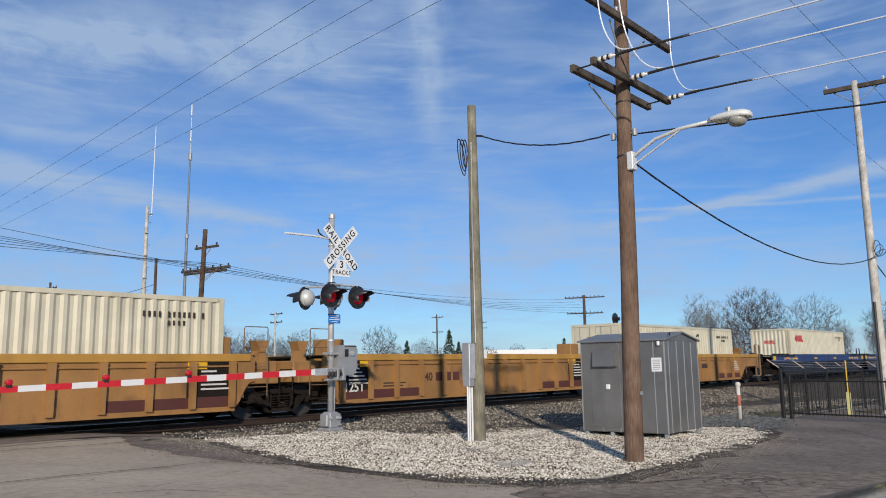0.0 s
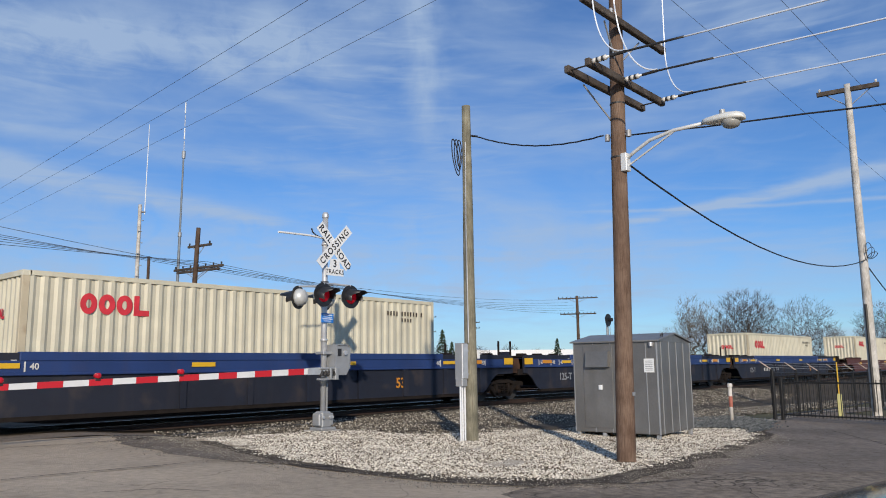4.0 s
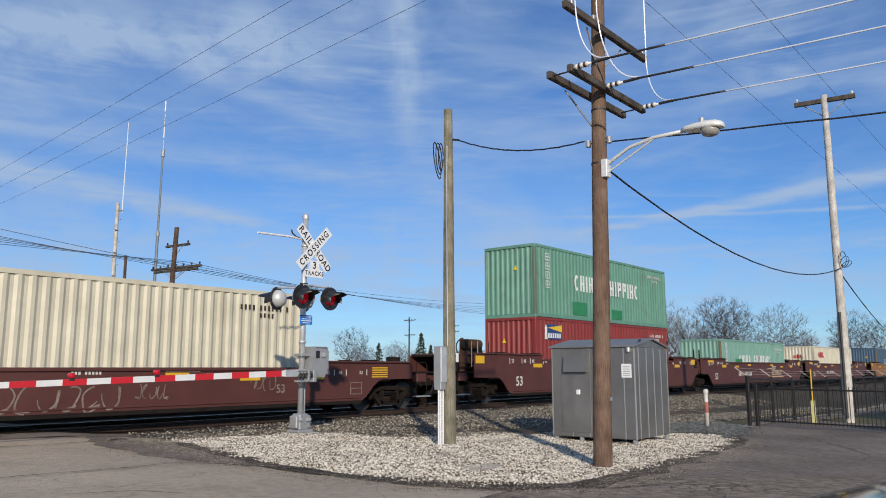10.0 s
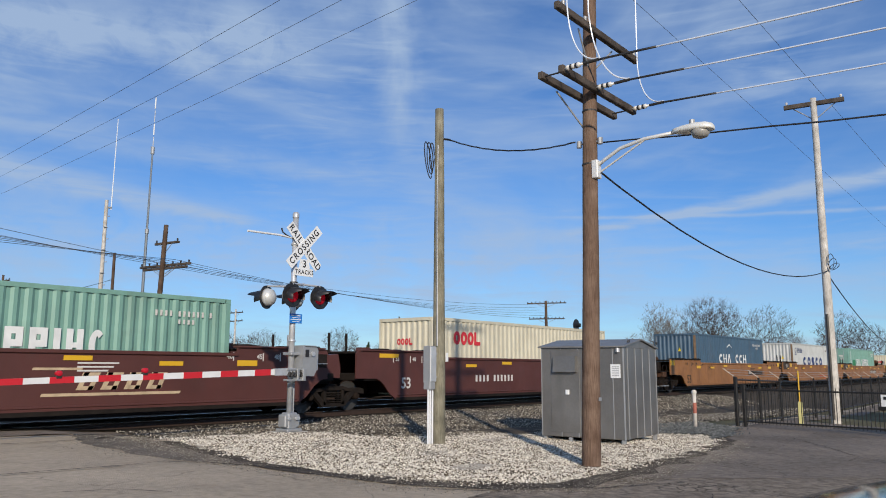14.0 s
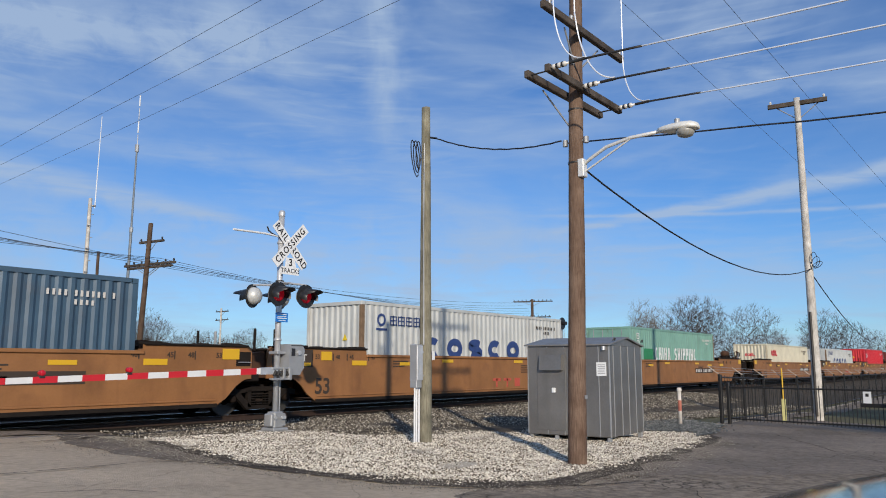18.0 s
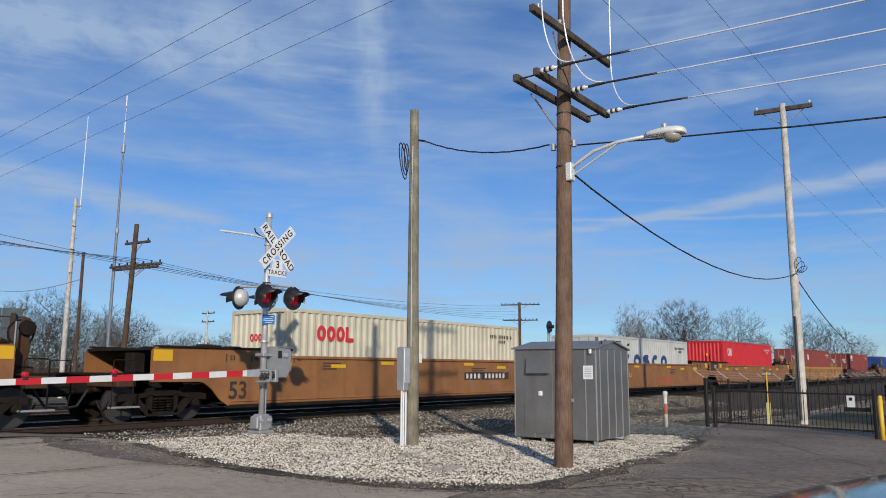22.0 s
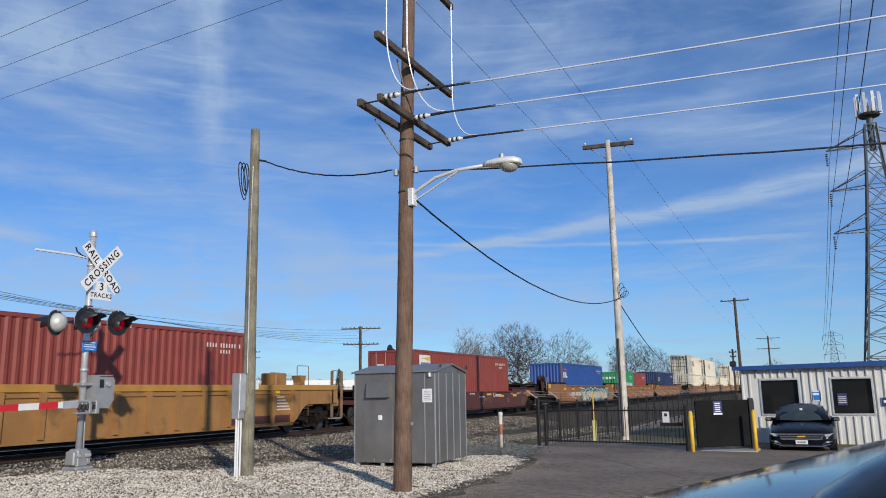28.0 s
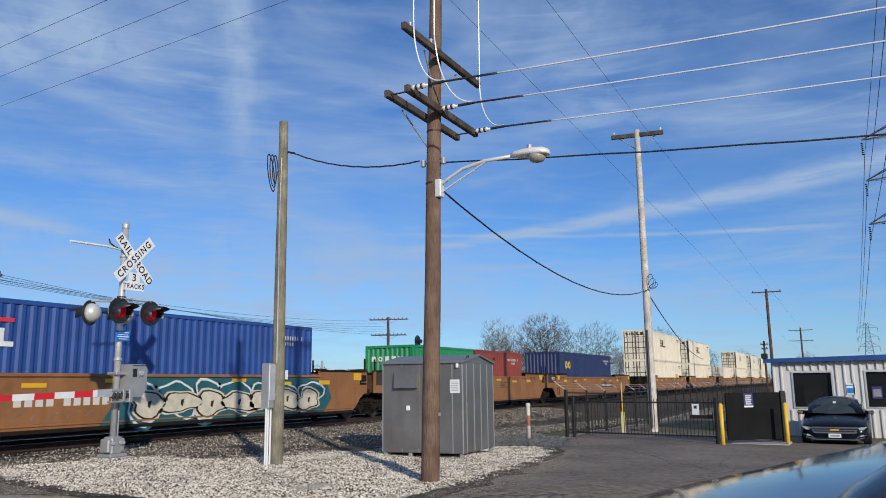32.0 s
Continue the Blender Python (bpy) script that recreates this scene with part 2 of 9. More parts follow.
ASPHALT = weathered(surface("old_asphalt", (0.52, 0.42, 0.31), 0.9, 0, 0.22, 0.35, 90, 0.7, 90, stain=0.45, stain_col=(0.36, 0.285, 0.21)), 0.9, 0.012, 0.35, 9, 0.2)
DARK_ASPHALT = weathered(surface("dark_asphalt", (0.255, 0.208, 0.165), 0.88, 0, 0.3, 0.5, 60, 0.5, 80, stain=0.4, stain_col=(0.19, 0.155, 0.125)), 1.6, 0.02, 0.6, 8, 0.3)
NEW_ASPHALT = weathered(surface("newer_dark_asphalt", (0.215, 0.177, 0.142), 0.88, 0, 0.3, 1.2, 60, 0.5, 80, stain=0.4, stain_col=(0.24, 0.2, 0.155)), 1.6, 0.01, 0.3, 12, 0.35)
WORN_ASPHALT = weathered(surface("worn_brown_asphalt", (0.31, 0.25, 0.19), 0.92, 0, 0.35, 0.6, 70, 0.8, 60, stain=0.6, stain_col=(0.19, 0.152, 0.117)), 4.5, 0.09, 0.75, 7, 0.45)
# near-black: the shade under the train is painted into this ballast colour
OILY_SHADED_BALLAST = surface("oily_shaded_ballast", (0.028, 0.023, 0.02), 0.95, 0, 0.5, 2.5, 22, 0.9, 26)
CRACK_TAR = surface("crack_tar", (0.03, 0.027, 0.025), 0.9, 0, 0.2, 9, 60, 0.1)
WHITE_GRAVEL = surface("white_limestone_gravel", (0.48, 0.42, 0.33), 0.95, 0, 0.5, 2, 34, 0.9, 40, stain=0.4, stain_col=(0.14, 0.115, 0.09))
BALLAST = surface("grey_brown_ballast", (0.085, 0.071, 0.055), 0.95, 0, 0.4, 2.5, 22, 0.8, 26)
DARK_BALLAST = surface("dark_grey_gravel", (0.12, 0.125, 0.12), 0.95, 0, 0.35, 3, 30, 0.7, 30)
EARTH = surface("winter_grass_earth", (0.14, 0.125, 0.07), 0.95, 0, 0.3, 0.4, 9, 0.6, 12)
RAIL_STEEL = surface("rusty_rail_steel", (0.065, 0.042, 0.032), 0.6, 0.4, 0.25, 8, 60, 0.2)
RAIL_TOP = plain("polished_rail_head", (0.5, 0.5, 0.5), 0.25, 1.0)
TIE_WOOD = wood_surface("creosote_tie_wood", (0.04, 0.032, 0.027), (0.07, 0.055, 0.045), 1.0)
GALV = surface("galvanised_steel", (0.60, 0.61, 0.62), 0.42, 0.5, 0.12, 7, 50, 0.06)
GALV_DULL = surface("dull_zinc_grey_paint", (0.36, 0.37, 0.38), 0.5, 0.35, 0.1, 4, 40, 0.08)
SHEET_GREY = surface("grey_aluminium_sheet", (0.245, 0.237, 0.225), 0.42, 0.6, 0.22, 1.3, 30, 0.04, streak=0.5, stain_col=(0.17, 0.165, 0.16))
ROOF_GREY = surface("dull_grey_roof_sheet", (0.27, 0.262, 0.25), 0.5, 0.5, 0.16, 2, 30, 0.05)
POLE_BROWN = wood_surface("brown_creosoted_pole", (0.15, 0.092, 0.066), (0.215, 0.15, 0.11))
POLE_GREEN = wood_surface("weathered_green_grey_pole", (0.19, 0.18, 0.135), (0.29, 0.27, 0.2))
POLE_PALE = wood_surface("bleached_grey_pole", (0.52, 0.49, 0.44), (0.66, 0.63, 0.58))
PYLON_STEEL = surface("dark_weathered_tower_steel", (0.12, 0.13, 0.14), 0.6, 0.5, 0.2, 2, 20, 0.0)
RUSTY_PIPE = surface("chalky_white_pipe_with_rust", (0.62, 0.58, 0.52), 0.8, 0, 0.15, 9, 60, 0.1, stain=0.95, stain_col=(0.32, 0.11, 0.06))
ARM_WOOD = wood_surface("dark_weathered_crossarm", (0.06, 0.05, 0.042), (0.12, 0.10, 0.085), 1.0)
PORCELAIN = plain("white_porcelain", (0.7, 0.68, 0.63), 0.25)
DARK_METAL = surface("dark_hardware", (0.05, 0.047, 0.045), 0.55, 0.5, 0.2)
BLACK_CABLE = plain("black_cable", (0.015, 0.015, 0.017), 0.6)
ALU_WIRE = plain("bright_aluminium_wire", (0.84, 0.88, 0.94), 0.4, 0.3)
THIN_WIRE = plain("grey_thin_wire", (0.10, 0.11, 0.13), 0.6, 0.3)
SIGN_WHITE = surface("white_sign_sheet", (0.78, 0.79, 0.79), 0.4, 0, 0.05, 5, 40, 0.0)
SIGN_BLACK = plain("black_sign_lettering", (0.02, 0.02, 0.022), 0.5)
SIGNAL_BLACK = surface("black_signal_paint", (0.018, 0.018, 0.02), 0.4, 0, 0.2, 8, 60, 0.05)
RED_LENS = plain("red_signal_lens", (0.36, 0.006, 0.016), 0.15, 0, 0.3)
RED_BEAD = plain("red_arm_lamp_lens", (0.42, 0.008, 0.02), 0.2, 0, 0.25)
LAMP_BACK = surface("silver_lamp_back", (0.56, 0.57, 0.56), 0.45, 0.2, 0.1, 9, 60, 0.03)
GATE_RED = plain("red_reflective_sheeting", (0.58, 0.02, 0.03), 0.4)
GATE_WHITE = surface("white_gate_paint", (0.76, 0.76, 0.75), 0.45, 0, 0.05, 6, 40, 0.0)
BLUE_SIGN = plain("blue_sign_sheet", (0.02, 0.19, 0.62), 0.4)
CONCRETE = surface("pale_concrete", (0.42, 0.40, 0.36), 0.9, 0, 0.2, 5, 50, 0.3)
RED_PAINT = surface("faded_red_paint", (0.5, 0.10, 0.07), 0.7, 0, 0.2, 20, 60, 0.1)
YELLOW_PAINT = surface("yellow_safety_paint", (0.72, 0.44, 0.03), 0.5, 0, 0.12, 6, 50, 0.05)
PALE_YELLOW = surface("faded_yellow_marker", (0.62, 0.58, 0.25), 0.6, 0, 0.1, 6, 50, 0.05)
FENCE_BLACK = surface("black_powder_coat", (0.018, 0.017, 0.016), 0.5, 0.1, 0.2, 8, 60, 0.03)
LAMP_GREY = surface("pale_grey_luminaire", (0.82, 0.81, 0.75), 0.45, 0.2, 0.08, 8, 50, 0.03)
FROSTED = plain("dusty_lamp_bowl", (0.34, 0.33, 0.30), 0.35)
BRACKET = plain("white_lamp_arm", (0.72, 0.72, 0.70), 0.4, 0.2)
PALE_TWIG = surface("pale_grey_twigs", (0.15, 0.13, 0.11), 0.95, 0, 0.2, 1, 20, 0.0)
MAST_GREY = surface("blue_grey_mast_steel", (0.20, 0.23, 0.26), 0.55, 0.3, 0.15, 3, 30, 0.0)
ARM_RUST = surface("pale_rusty_arm_steel", (0.44, 0.37, 0.30), 0.75, 0, 0.3, 6, 40, 0.0)
BOARD_GREY = surface("blue_grey_board_sheet", (0.085, 0.108, 0.118), 0.55, 0.2, 0.25, 1.5, 20, 0.03, streak=0.3)
BARK = surface("grey_brown_bark", (0.075, 0.06, 0.05), 0.95, 0, 0.25, 6, 60, 0.3)
TWIG = surface("brown_winter_twigs", (0.072, 0.06, 0.051), 0.95, 0, 0.2, 1, 20, 0.0)
NEEDLE = surface("dark_conifer_needles", (0.035, 0.055, 0.03), 0.9, 0, 0.3, 3, 30, 0.0)
SCRUB = surface("brown_bare_scrub", (0.10, 0.085, 0.06), 0.95, 0, 0.3, 0.7, 9, 0.0)


# ---- mesh building ----
class Shape:
    """Collects boxes, tubes and plates, then becomes one mesh."""

    def __init__(self):
        self.v, self.f = [], []

    def add(self, verts, faces):
        k = len(self.v)
        self.v += [tuple(p) for p in verts]
        self.f += [tuple(i + k for i in f) for f in faces]
        return self

    def box(self, x0, x1, y0, y1, z0, z1):
        v = [(x, y, z) for x in (x0, x1) for y in (y0, y1) for z in (z0, z1)]
        return self.add(v, [(0, 1, 3, 2), (4, 6, 7, 5), (0, 4, 5, 1), (2, 3, 7, 6), (0, 2, 6, 4), (1, 5, 7, 3)])

    def cbox(self, x0, x1, y0, y1, z0, z1, c=0.01):
        """A box with chamfered edges."""
        lo, hi, v, at = (x0, y0, z0), (x1, y1, z1), [], {}
        for s in [(a, b, d) for a in (0, 1) for b in (0, 1) for d in (0, 1)]:
            for k in range(3):
                p = [(hi[i] - (c if i != k else 0)) if s[i] else (lo[i] + (c if i != k else 0)) for i in range(3)]
                at[s, k] = len(v)
                v.append(p)
        f = []
        for k in range(3):
            i, j = (k + 1) % 3, (k + 2) % 3
            for e in (0, 1):
                ring = []
                for a, b in ((0, 0), (1, 0), (1, 1), (0, 1)):
                    s = [0, 0, 0]
                    s[k], s[i], s[j] = e, a, b
                    ring.append(at[tuple(s), k])
                f.append(ring if e else ring[::-1])
            for a in (0, 1):
                for b in (0, 1):
                    s0, s1 = [0, 0, 0], [0, 0, 0]
                    s0[i] = s1[i] = a
                    s0[j] = s1[j] = b
                    s1[k] = 1
                    s0, s1 = tuple(s0), tuple(s1)
                    ring = [at[s0, i], at[s1, i], at[s1, j], at[s0, j]]
                    f.append(ring if a == b else ring[::-1])
        for s in [(a, b, d) for a in (0, 1) for b in (0, 1) for d in (0, 1)]:
            ring = [at[s, 0], at[s, 1], at[s, 2]]
            f.append(ring if sum(s) % 2 else ring[::-1])
        return self.add(v, f)

    def tube(self, a, b, r0, r1=None, n=10, caps=True):
        a, b = Vector(a), Vector(b)
        r1 = r0 if r1 is None else r1
        d = (b - a).normalized()
        u = d.orthogonal().normalized()
        w = d.cross(u)
        v = []
        for p, r in ((a, r0), (b, r1)):
            v += [p + u * r * math.cos(2 * math.pi * k / n) + w * r * math.sin(2 * math.pi * k / n) for k in range(n)]
        f = [(k, (k + 1) % n, n + (k + 1) % n, n + k) for k in range(n)]
        if caps:
            f += [tuple(range(n - 1, -1, -1)), tuple(range(n, 2 * n))]
        return self.add(v, f)

    def path(self, pts, r, n=6):
        """A bent tube along points."""
        pts = [Vector(p) for p in pts]
        v, f = [], []
        for i, p in enumerate(pts):
            d = (pts[min(i + 1, len(pts) - 1)] - pts[max(i - 1, 0)]).normalized()
            u = d.cross(Vector((0.013, 0.021, 1.0)))
            u = u.normalized() if u.length > 1e-4 else d.orthogonal().normalized()
            w = d.cross(u)
            v += [p + u * r * math.cos(2 * math.pi * k / n) + w * r * math.sin(2 * math.pi * k / n) for k in range(n)]
        for i in range(len(pts) - 1):
            f += [(i * n + k, i * n + (k + 1) % n, (i + 1) * n + (k + 1) % n, (i + 1) * n + k) for k in range(n)]
        f += [tuple(range(n - 1, -1, -1)), tuple(range((len(pts) - 1) * n, len(pts) * n))]
        return self.add(v, f)

    def prism(self, poly, lo, hi, axis="y"):
        """A flat outline pushed from lo to hi along an axis; poly is (x, z) for y, (x, y) for z, (y, z) for x."""
        def put(a, b, c):
            return {"y": (a, c, b), "z": (a, b, c), "x": (c, a, b)}[axis]
        n = len(poly)
        v = [put(a, b, lo) for a, b in poly] + [put(a, b, hi) for a, b in poly]
        f = [tuple(range(n)), tuple(range(2 * n - 1, n - 1, -1))] + [(k, n + k, n + (k + 1) % n, (k + 1) % n) for k in range(n)]
        return self.add(v, f)

    def turn(self, profile, centre, axis="y", n=20):
        """A body of revolution: profile of (distance along the axis, radius)."""
        v, f = [], []
        for h, r in profile:
            for k in range(n):
                a, b = r * math.cos(2 * math.pi * k / n), r * math.sin(2 * math.pi * k / n)
                p = {"y": (a, h, b), "z": (a, b, h), "x": (h, a, b)}[axis]
                v.append([p[i] + centre[i] for i in range(3)])
        m = len(profile)
        for i in range(m - 1):
            f += [(i * n + k, i * n + (k + 1) % n, (i + 1) * n + (k + 1) % n, (i + 1) * n + k) for k in range(n)]
        f += [tuple(range(n - 1, -1, -1)), tuple(range((m - 1) * n, m * n))]
        return self.add(v, f)

    def moved(self, m):
        self.v = [tuple(m @ Vector(p)) for p in self.v]
        return self

    def mesh(self, name, material, smooth=False):
        me = bpy.data.meshes.new(name)
        me.from_pydata(self.v, [], self.f)
        bm = bmesh.new()
        bm.from_mesh(me)
        bmesh.ops.recalc_face_normals(bm, faces=bm.faces)
        bm.to_mesh(me)
        bm.free()
        me.materials.append(material)
        if smooth:
            me.polygons.foreach_set("use_smooth", [True] * len(me.polygons))
        return me


def part(name, shape, material, parent, label="", smooth=False):
    ob = new(name, shape.mesh(name, material, smooth))
    ob.parent = parent
    if label:
        ob["label"] = label
    return ob


def thing(name, m, label, category, group="", kind=""):
    ob = new(name)
    ob.empty_display_size = 0.2
    ob.matrix_basis = m
    return tagged(ob, label, category, group, kind)


def structure(name, shape, material, label, smooth=False, category="", kind="structure"):
    ob = new(name, shape.mesh(name, material, smooth))
    return tagged(ob, label, category or name.split("_")[0], "", kind)


def words(name, text, size, m, material, parent, depth=0.004, width=None, spacing=1.0):
    """Lettering in the built-in font, in the plane of m (x along the line, y up)."""
    cu = bpy.data.curves.new(name, "FONT")
    cu.body, cu.size, cu.extrude = text, size, depth
    cu.align_x, cu.align_y = "CENTER", "CENTER"
    cu.offset = size * 0.018
    cu.space_character = spacing
    cu.materials.append(material)
    ob = new(name, cu)
    ob.parent = parent
    ob.matrix_basis = m @ Matrix.Diagonal((width or 1, 1, 1, 1))
    return ob


def wobble(x, y, s, seed=0.0):
    return noise.noise(Vector((x * s, y * s, seed)))


# ---- the lie of the land ----
TRACK_Y, RAIL_Z = 17.47, 0.12


def lot(x, y):
    """The gently falling lot on the near side of the tracks."""
    return max(-0.62, 0.11 - 0.022 * min(x, 40) + 0.012 * max(min(y, 16), -20))


def smooth01(a):
    a = min(1.0, max(0.0, a))
    return a * a * (3 - 2 * a)


def ground_z(x, y):
    z = lot(x, y)
    bank = smooth01((y - 11.2) / 4.0)
    near_road = smooth01((8.8 - x) / 2.2)
    z = z * (1 - bank) + (-0.06) * bank
    z += near_road * smooth01((y - 11.5) / 3.6) * 0.16
    heap = smooth01((x - 7.4) / 1.4) * smooth01((17.6 - x) / 2.0) * smooth01((y - 5.6) / 1.2) * smooth01((14.0 - y) / 2.0)
    z += heap * (0.085 * wobble(x, y, 0.7, 2) + 0.015 * wobble(x, y, 1.9, 7))
    if y > 33:
        z -= smooth01((y - 33) / 6) * 0.3
    return z


def sheet(xs, ys, height, lift=0.0):
    s = Shape()
    n = len(ys)
    s.v = [(x, y, height(x, y) + lift) for x in xs for y in ys]
    s.f = [(i * n + j, (i + 1) * n + j, (i + 1) * n + j + 1, i * n + j + 1) for i in range(len(xs) - 1) for j in range(n - 1)]
    return s


def steps(*stops):
    """Coordinates with finer spacing in the middle: (from, to, step) stretches."""
    out = []
    for a, b, d in stops:
        k = max(1, round((b - a) / d))
        out += [a + (b - a) * i / k for i in range(k)]
    return out + [stops[-1][1]]


g_x = steps((-900, -100, 100), (-100, -20, 8), (-20, 34, 0.6), (34, 120, 6), (120, 300, 30), (300, 2400, 300))
g_y = steps((-900, -100, 100), (-100, -12, 8), (-12, 20, 0.6), (20, 60, 4), (60, 200, 20), (200, 2400, 275))
ground = structure("ground", sheet(g_x, g_y, ground_z, -0.02), EARTH, "winter-brown grass and earth around the railway", True, "ground")


def inside(x, y, poly):
    hit = False
    for (x0, y0), (x1, y1) in zip(poly, poly[1:] + poly[:1]):
        if (y0 > y) != (y1 > y) and x < (x1 - x0) * (y - y0) / (y1 - y0) + x0:
            hit = not hit
    return hit


def patch(name, poly, step, material, label, lift, rough=0.0, rag=0.12, kind="structure"):
    """A paved or strewn area with a ragged edge, laid on the land."""
    bm = bmesh.new()
    dense = []
    for (x0, y0), (x1, y1) in zip(poly, poly[1:] + poly[:1]):
        k = max(1, int(math.hypot(x1 - x0, y1 - y0) / step))
        for i in range(k):
            x, y = x0 + (x1 - x0) * i / k, y0 + (y1 - y0) * i / k
            dense.append((x + rag * wobble(x, y, 1.7, 3), y + rag * wobble(x, y, 1.7, 9)))
    edge = [bm.verts.new((x, y, 0)) for x, y in dense]
    es = [bm.edges.new((edge[i], edge[(i + 1) % len(edge)])) for i in range(len(edge))]
    bmesh.ops.triangle_fill(bm, use_beauty=True, edges=es)
    x0, x1 = min(p[0] for p in dense), max(p[0] for p in dense)
    y0, y1 = min(p[1] for p in dense), max(p[1] for p in dense)
    x = math.ceil(x0 / step) * step
    while x < x1:
        bmesh.ops.bisect_plane(bm, geom=bm.verts[:] + bm.edges[:] + bm.faces[:], plane_co=(x, 0, 0), plane_no=(1, 0, 0))
        x += step
    y = math.ceil(y0 / step) * step
    while y < y1:
        bmesh.ops.bisect_plane(bm, geom=bm.verts[:] + bm.edges[:] + bm.faces[:], plane_co=(0, y, 0), plane_no=(0, 1, 0))
        y += step
    for v in bm.verts:
        v.co.z = ground_z(v.co.x, v.co.y) + lift + rough * wobble(v.co.x, v.co.y, 2.2, 5)
    bmesh.ops.recalc_face_normals(bm, faces=bm.faces)
    if bm.faces and sum(f.normal.z for f in bm.faces) < 0:
        bmesh.ops.reverse_faces(bm, faces=bm.faces)
    me = bpy.data.meshes.new(name)
    bm.to_mesh(me)
    bm.free()
    me.materials.append(material)
    return tagged(new(name, me), label, name.split("_")[-1], "", kind)


# asphalt: the crossing road that climbs to the rails, the lot, and the drive through the gate
ROAD = [(-14, -16), (30, -16), (30, -9), (27.3, -8), (27.3, 3.2), (29, 7.6), (60, 7.2), (60, 9.0), (27.5, 8.6), (22.4, 7.9), (18.6, 7.0), (14.6, 6.3), (11.8, 5.9), (9.6, 5.8), (8.9, 6.0), (8.2, 6.6), (7.6, 7.4), (7.5, 7.9),
        (7.6, 9.0), (8.1, 11.2), (8.5, 12.8), (8.15, 14.2), (8.5, 15.5), (8.6, 16.2), (-14, 16.2)]
patch("road", ROAD, 1.2, ASPHALT, "worn grey-brown asphalt of the lot and the crossing approach", 0.0, 0.006, 0.1)
patch("worn_apron", [(7.4, 5.3), (9.7, 5.3), (14.0, 5.6), (19, -1), (19, -7), (6.0, -7), (5.6, 0.0), (5.9, 3.4), (6.6, 5.0)], 0.8, WORN_ASPHALT, "cracked brown asphalt apron before the drive", 0.004, 0.003, 0.35)
patch("drive_surface", [(8.9, 4.95), (9.9, 5.2), (11.9, 5.4), (14.7, 5.8), (18.6, 6.5), (22.3, 7.6), (29, 8.3), (60, 8.8), (60, 7.3), (29, 7.4), (27.2, 3.2), (27.2, -3), (19, -3.5), (14.5, 0.6), (10.5, 3.6)], 1.0, DARK_ASPHALT, "darker patched asphalt drive leading to the gate", 0.008, 0.002, 0.3)
patch("crossing_surface", [(-14, 15.0), (8.3, 15.0), (8.6, 15.9), (8.75, 16.28), (-14, 16.28)], 0.8, DARK_ASPHALT, "dark asphalt lip of the level crossing", 0.014, 0.004, 0.05)
GRAVEL_AREA = [(8.3, 4.95), (9.6, 5.1), (11.8, 5.3), (14.6, 5.7), (17.2, 6.2), (18.6, 7.0), (17.4, 8.0), (15.6, 9.6), (13.2, 10.2), (11.6, 10.6), (11.0, 12.0), (10.9, 13.2), (9.6, 13.5), (8.3, 13.4), (7.95, 12.6), (7.5, 11.2), (6.95, 9.0), (6.8, 7.5), (7.4, 5.8)]
BALLAST_AREA = [(-30, 16.3), (8.7, 16.3), (8.2, 13.3), (9.6, 13.4), (10.9, 13.0), (11.0, 11.9), (11.6, 10.5), (13.2, 10.1), (15.6, 9.5), (18.2, 8.4), (21.5, 9.4), (24, 9.4), (60, 9.4), (400, 9.4), (400, 33), (-30, 33)]
patch("ballast", BALLAST_AREA, 1.6, BALLAST, "grey-brown crushed stone ballast under the tracks", 0.02, 0.03, 0.15)
# strip below the wagons whose dark colour deepens the train's shade
patch("oily_track_bed", [(8.9, 15.6), (60, 15.6), (400, 15.6), (400, 19.4), (-30, 19.4), (-30, 16.35), (8.8, 16.35)], 2.0, OILY_SHADED_BALLAST, "oily ballast under the near track, blackened by painted-in shade of the train", 0.032, 0.02, 0.12)
patch("gravel_bed", GRAVEL_AREA, 0.5, WHITE_GRAVEL, "pale crushed limestone around the poles and shed", 0.012, 0.004, 0.3)
EDGE_DIRT = weathered(surface("damp_dark_edge_dirt", (0.10, 0.08, 0.062), 0.95, 0, 0.45, 2.2, 40, 0.8, 50, stain=0.5, stain_col=(0.2, 0.165, 0.13)), 3.0, 0.05, 0.3, 10, 0.5)
patch("edge_dirt", [(8.2, 5.0), (9.6, 5.12), (11.8, 5.32), (14.6, 5.72), (17.2, 6.2), (18.5, 6.9), (18.7, 6.5), (17.4, 5.85), (14.7, 5.3), (11.9, 4.86), (9.7, 4.62), (8.3, 4.45), (7.3, 5.1), (6.6, 6.6), (6.45, 8.2), (6.9, 10.2), (7.4, 12.2), (7.7, 12.2), (7.2, 10.2), (6.85, 8.6), (6.95, 7.2), (7.45, 5.75)], 0.5, EDGE_DIRT, "dark damp dirt along the edge of the gravel", 0.0105, 0.002, 0.3)
patch("dark_gravel", [(17.3, 6.3), (18.7, 6.35), (22.3, 7.5), (24.0, 9.2), (21.5, 9.5), (18.2, 8.5), (17.6, 7.9), (18.7, 7.0)], 0.6, DARK_BALLAST, "dark grey gravel beside the drive", 0.03, 0.02, 0.2)


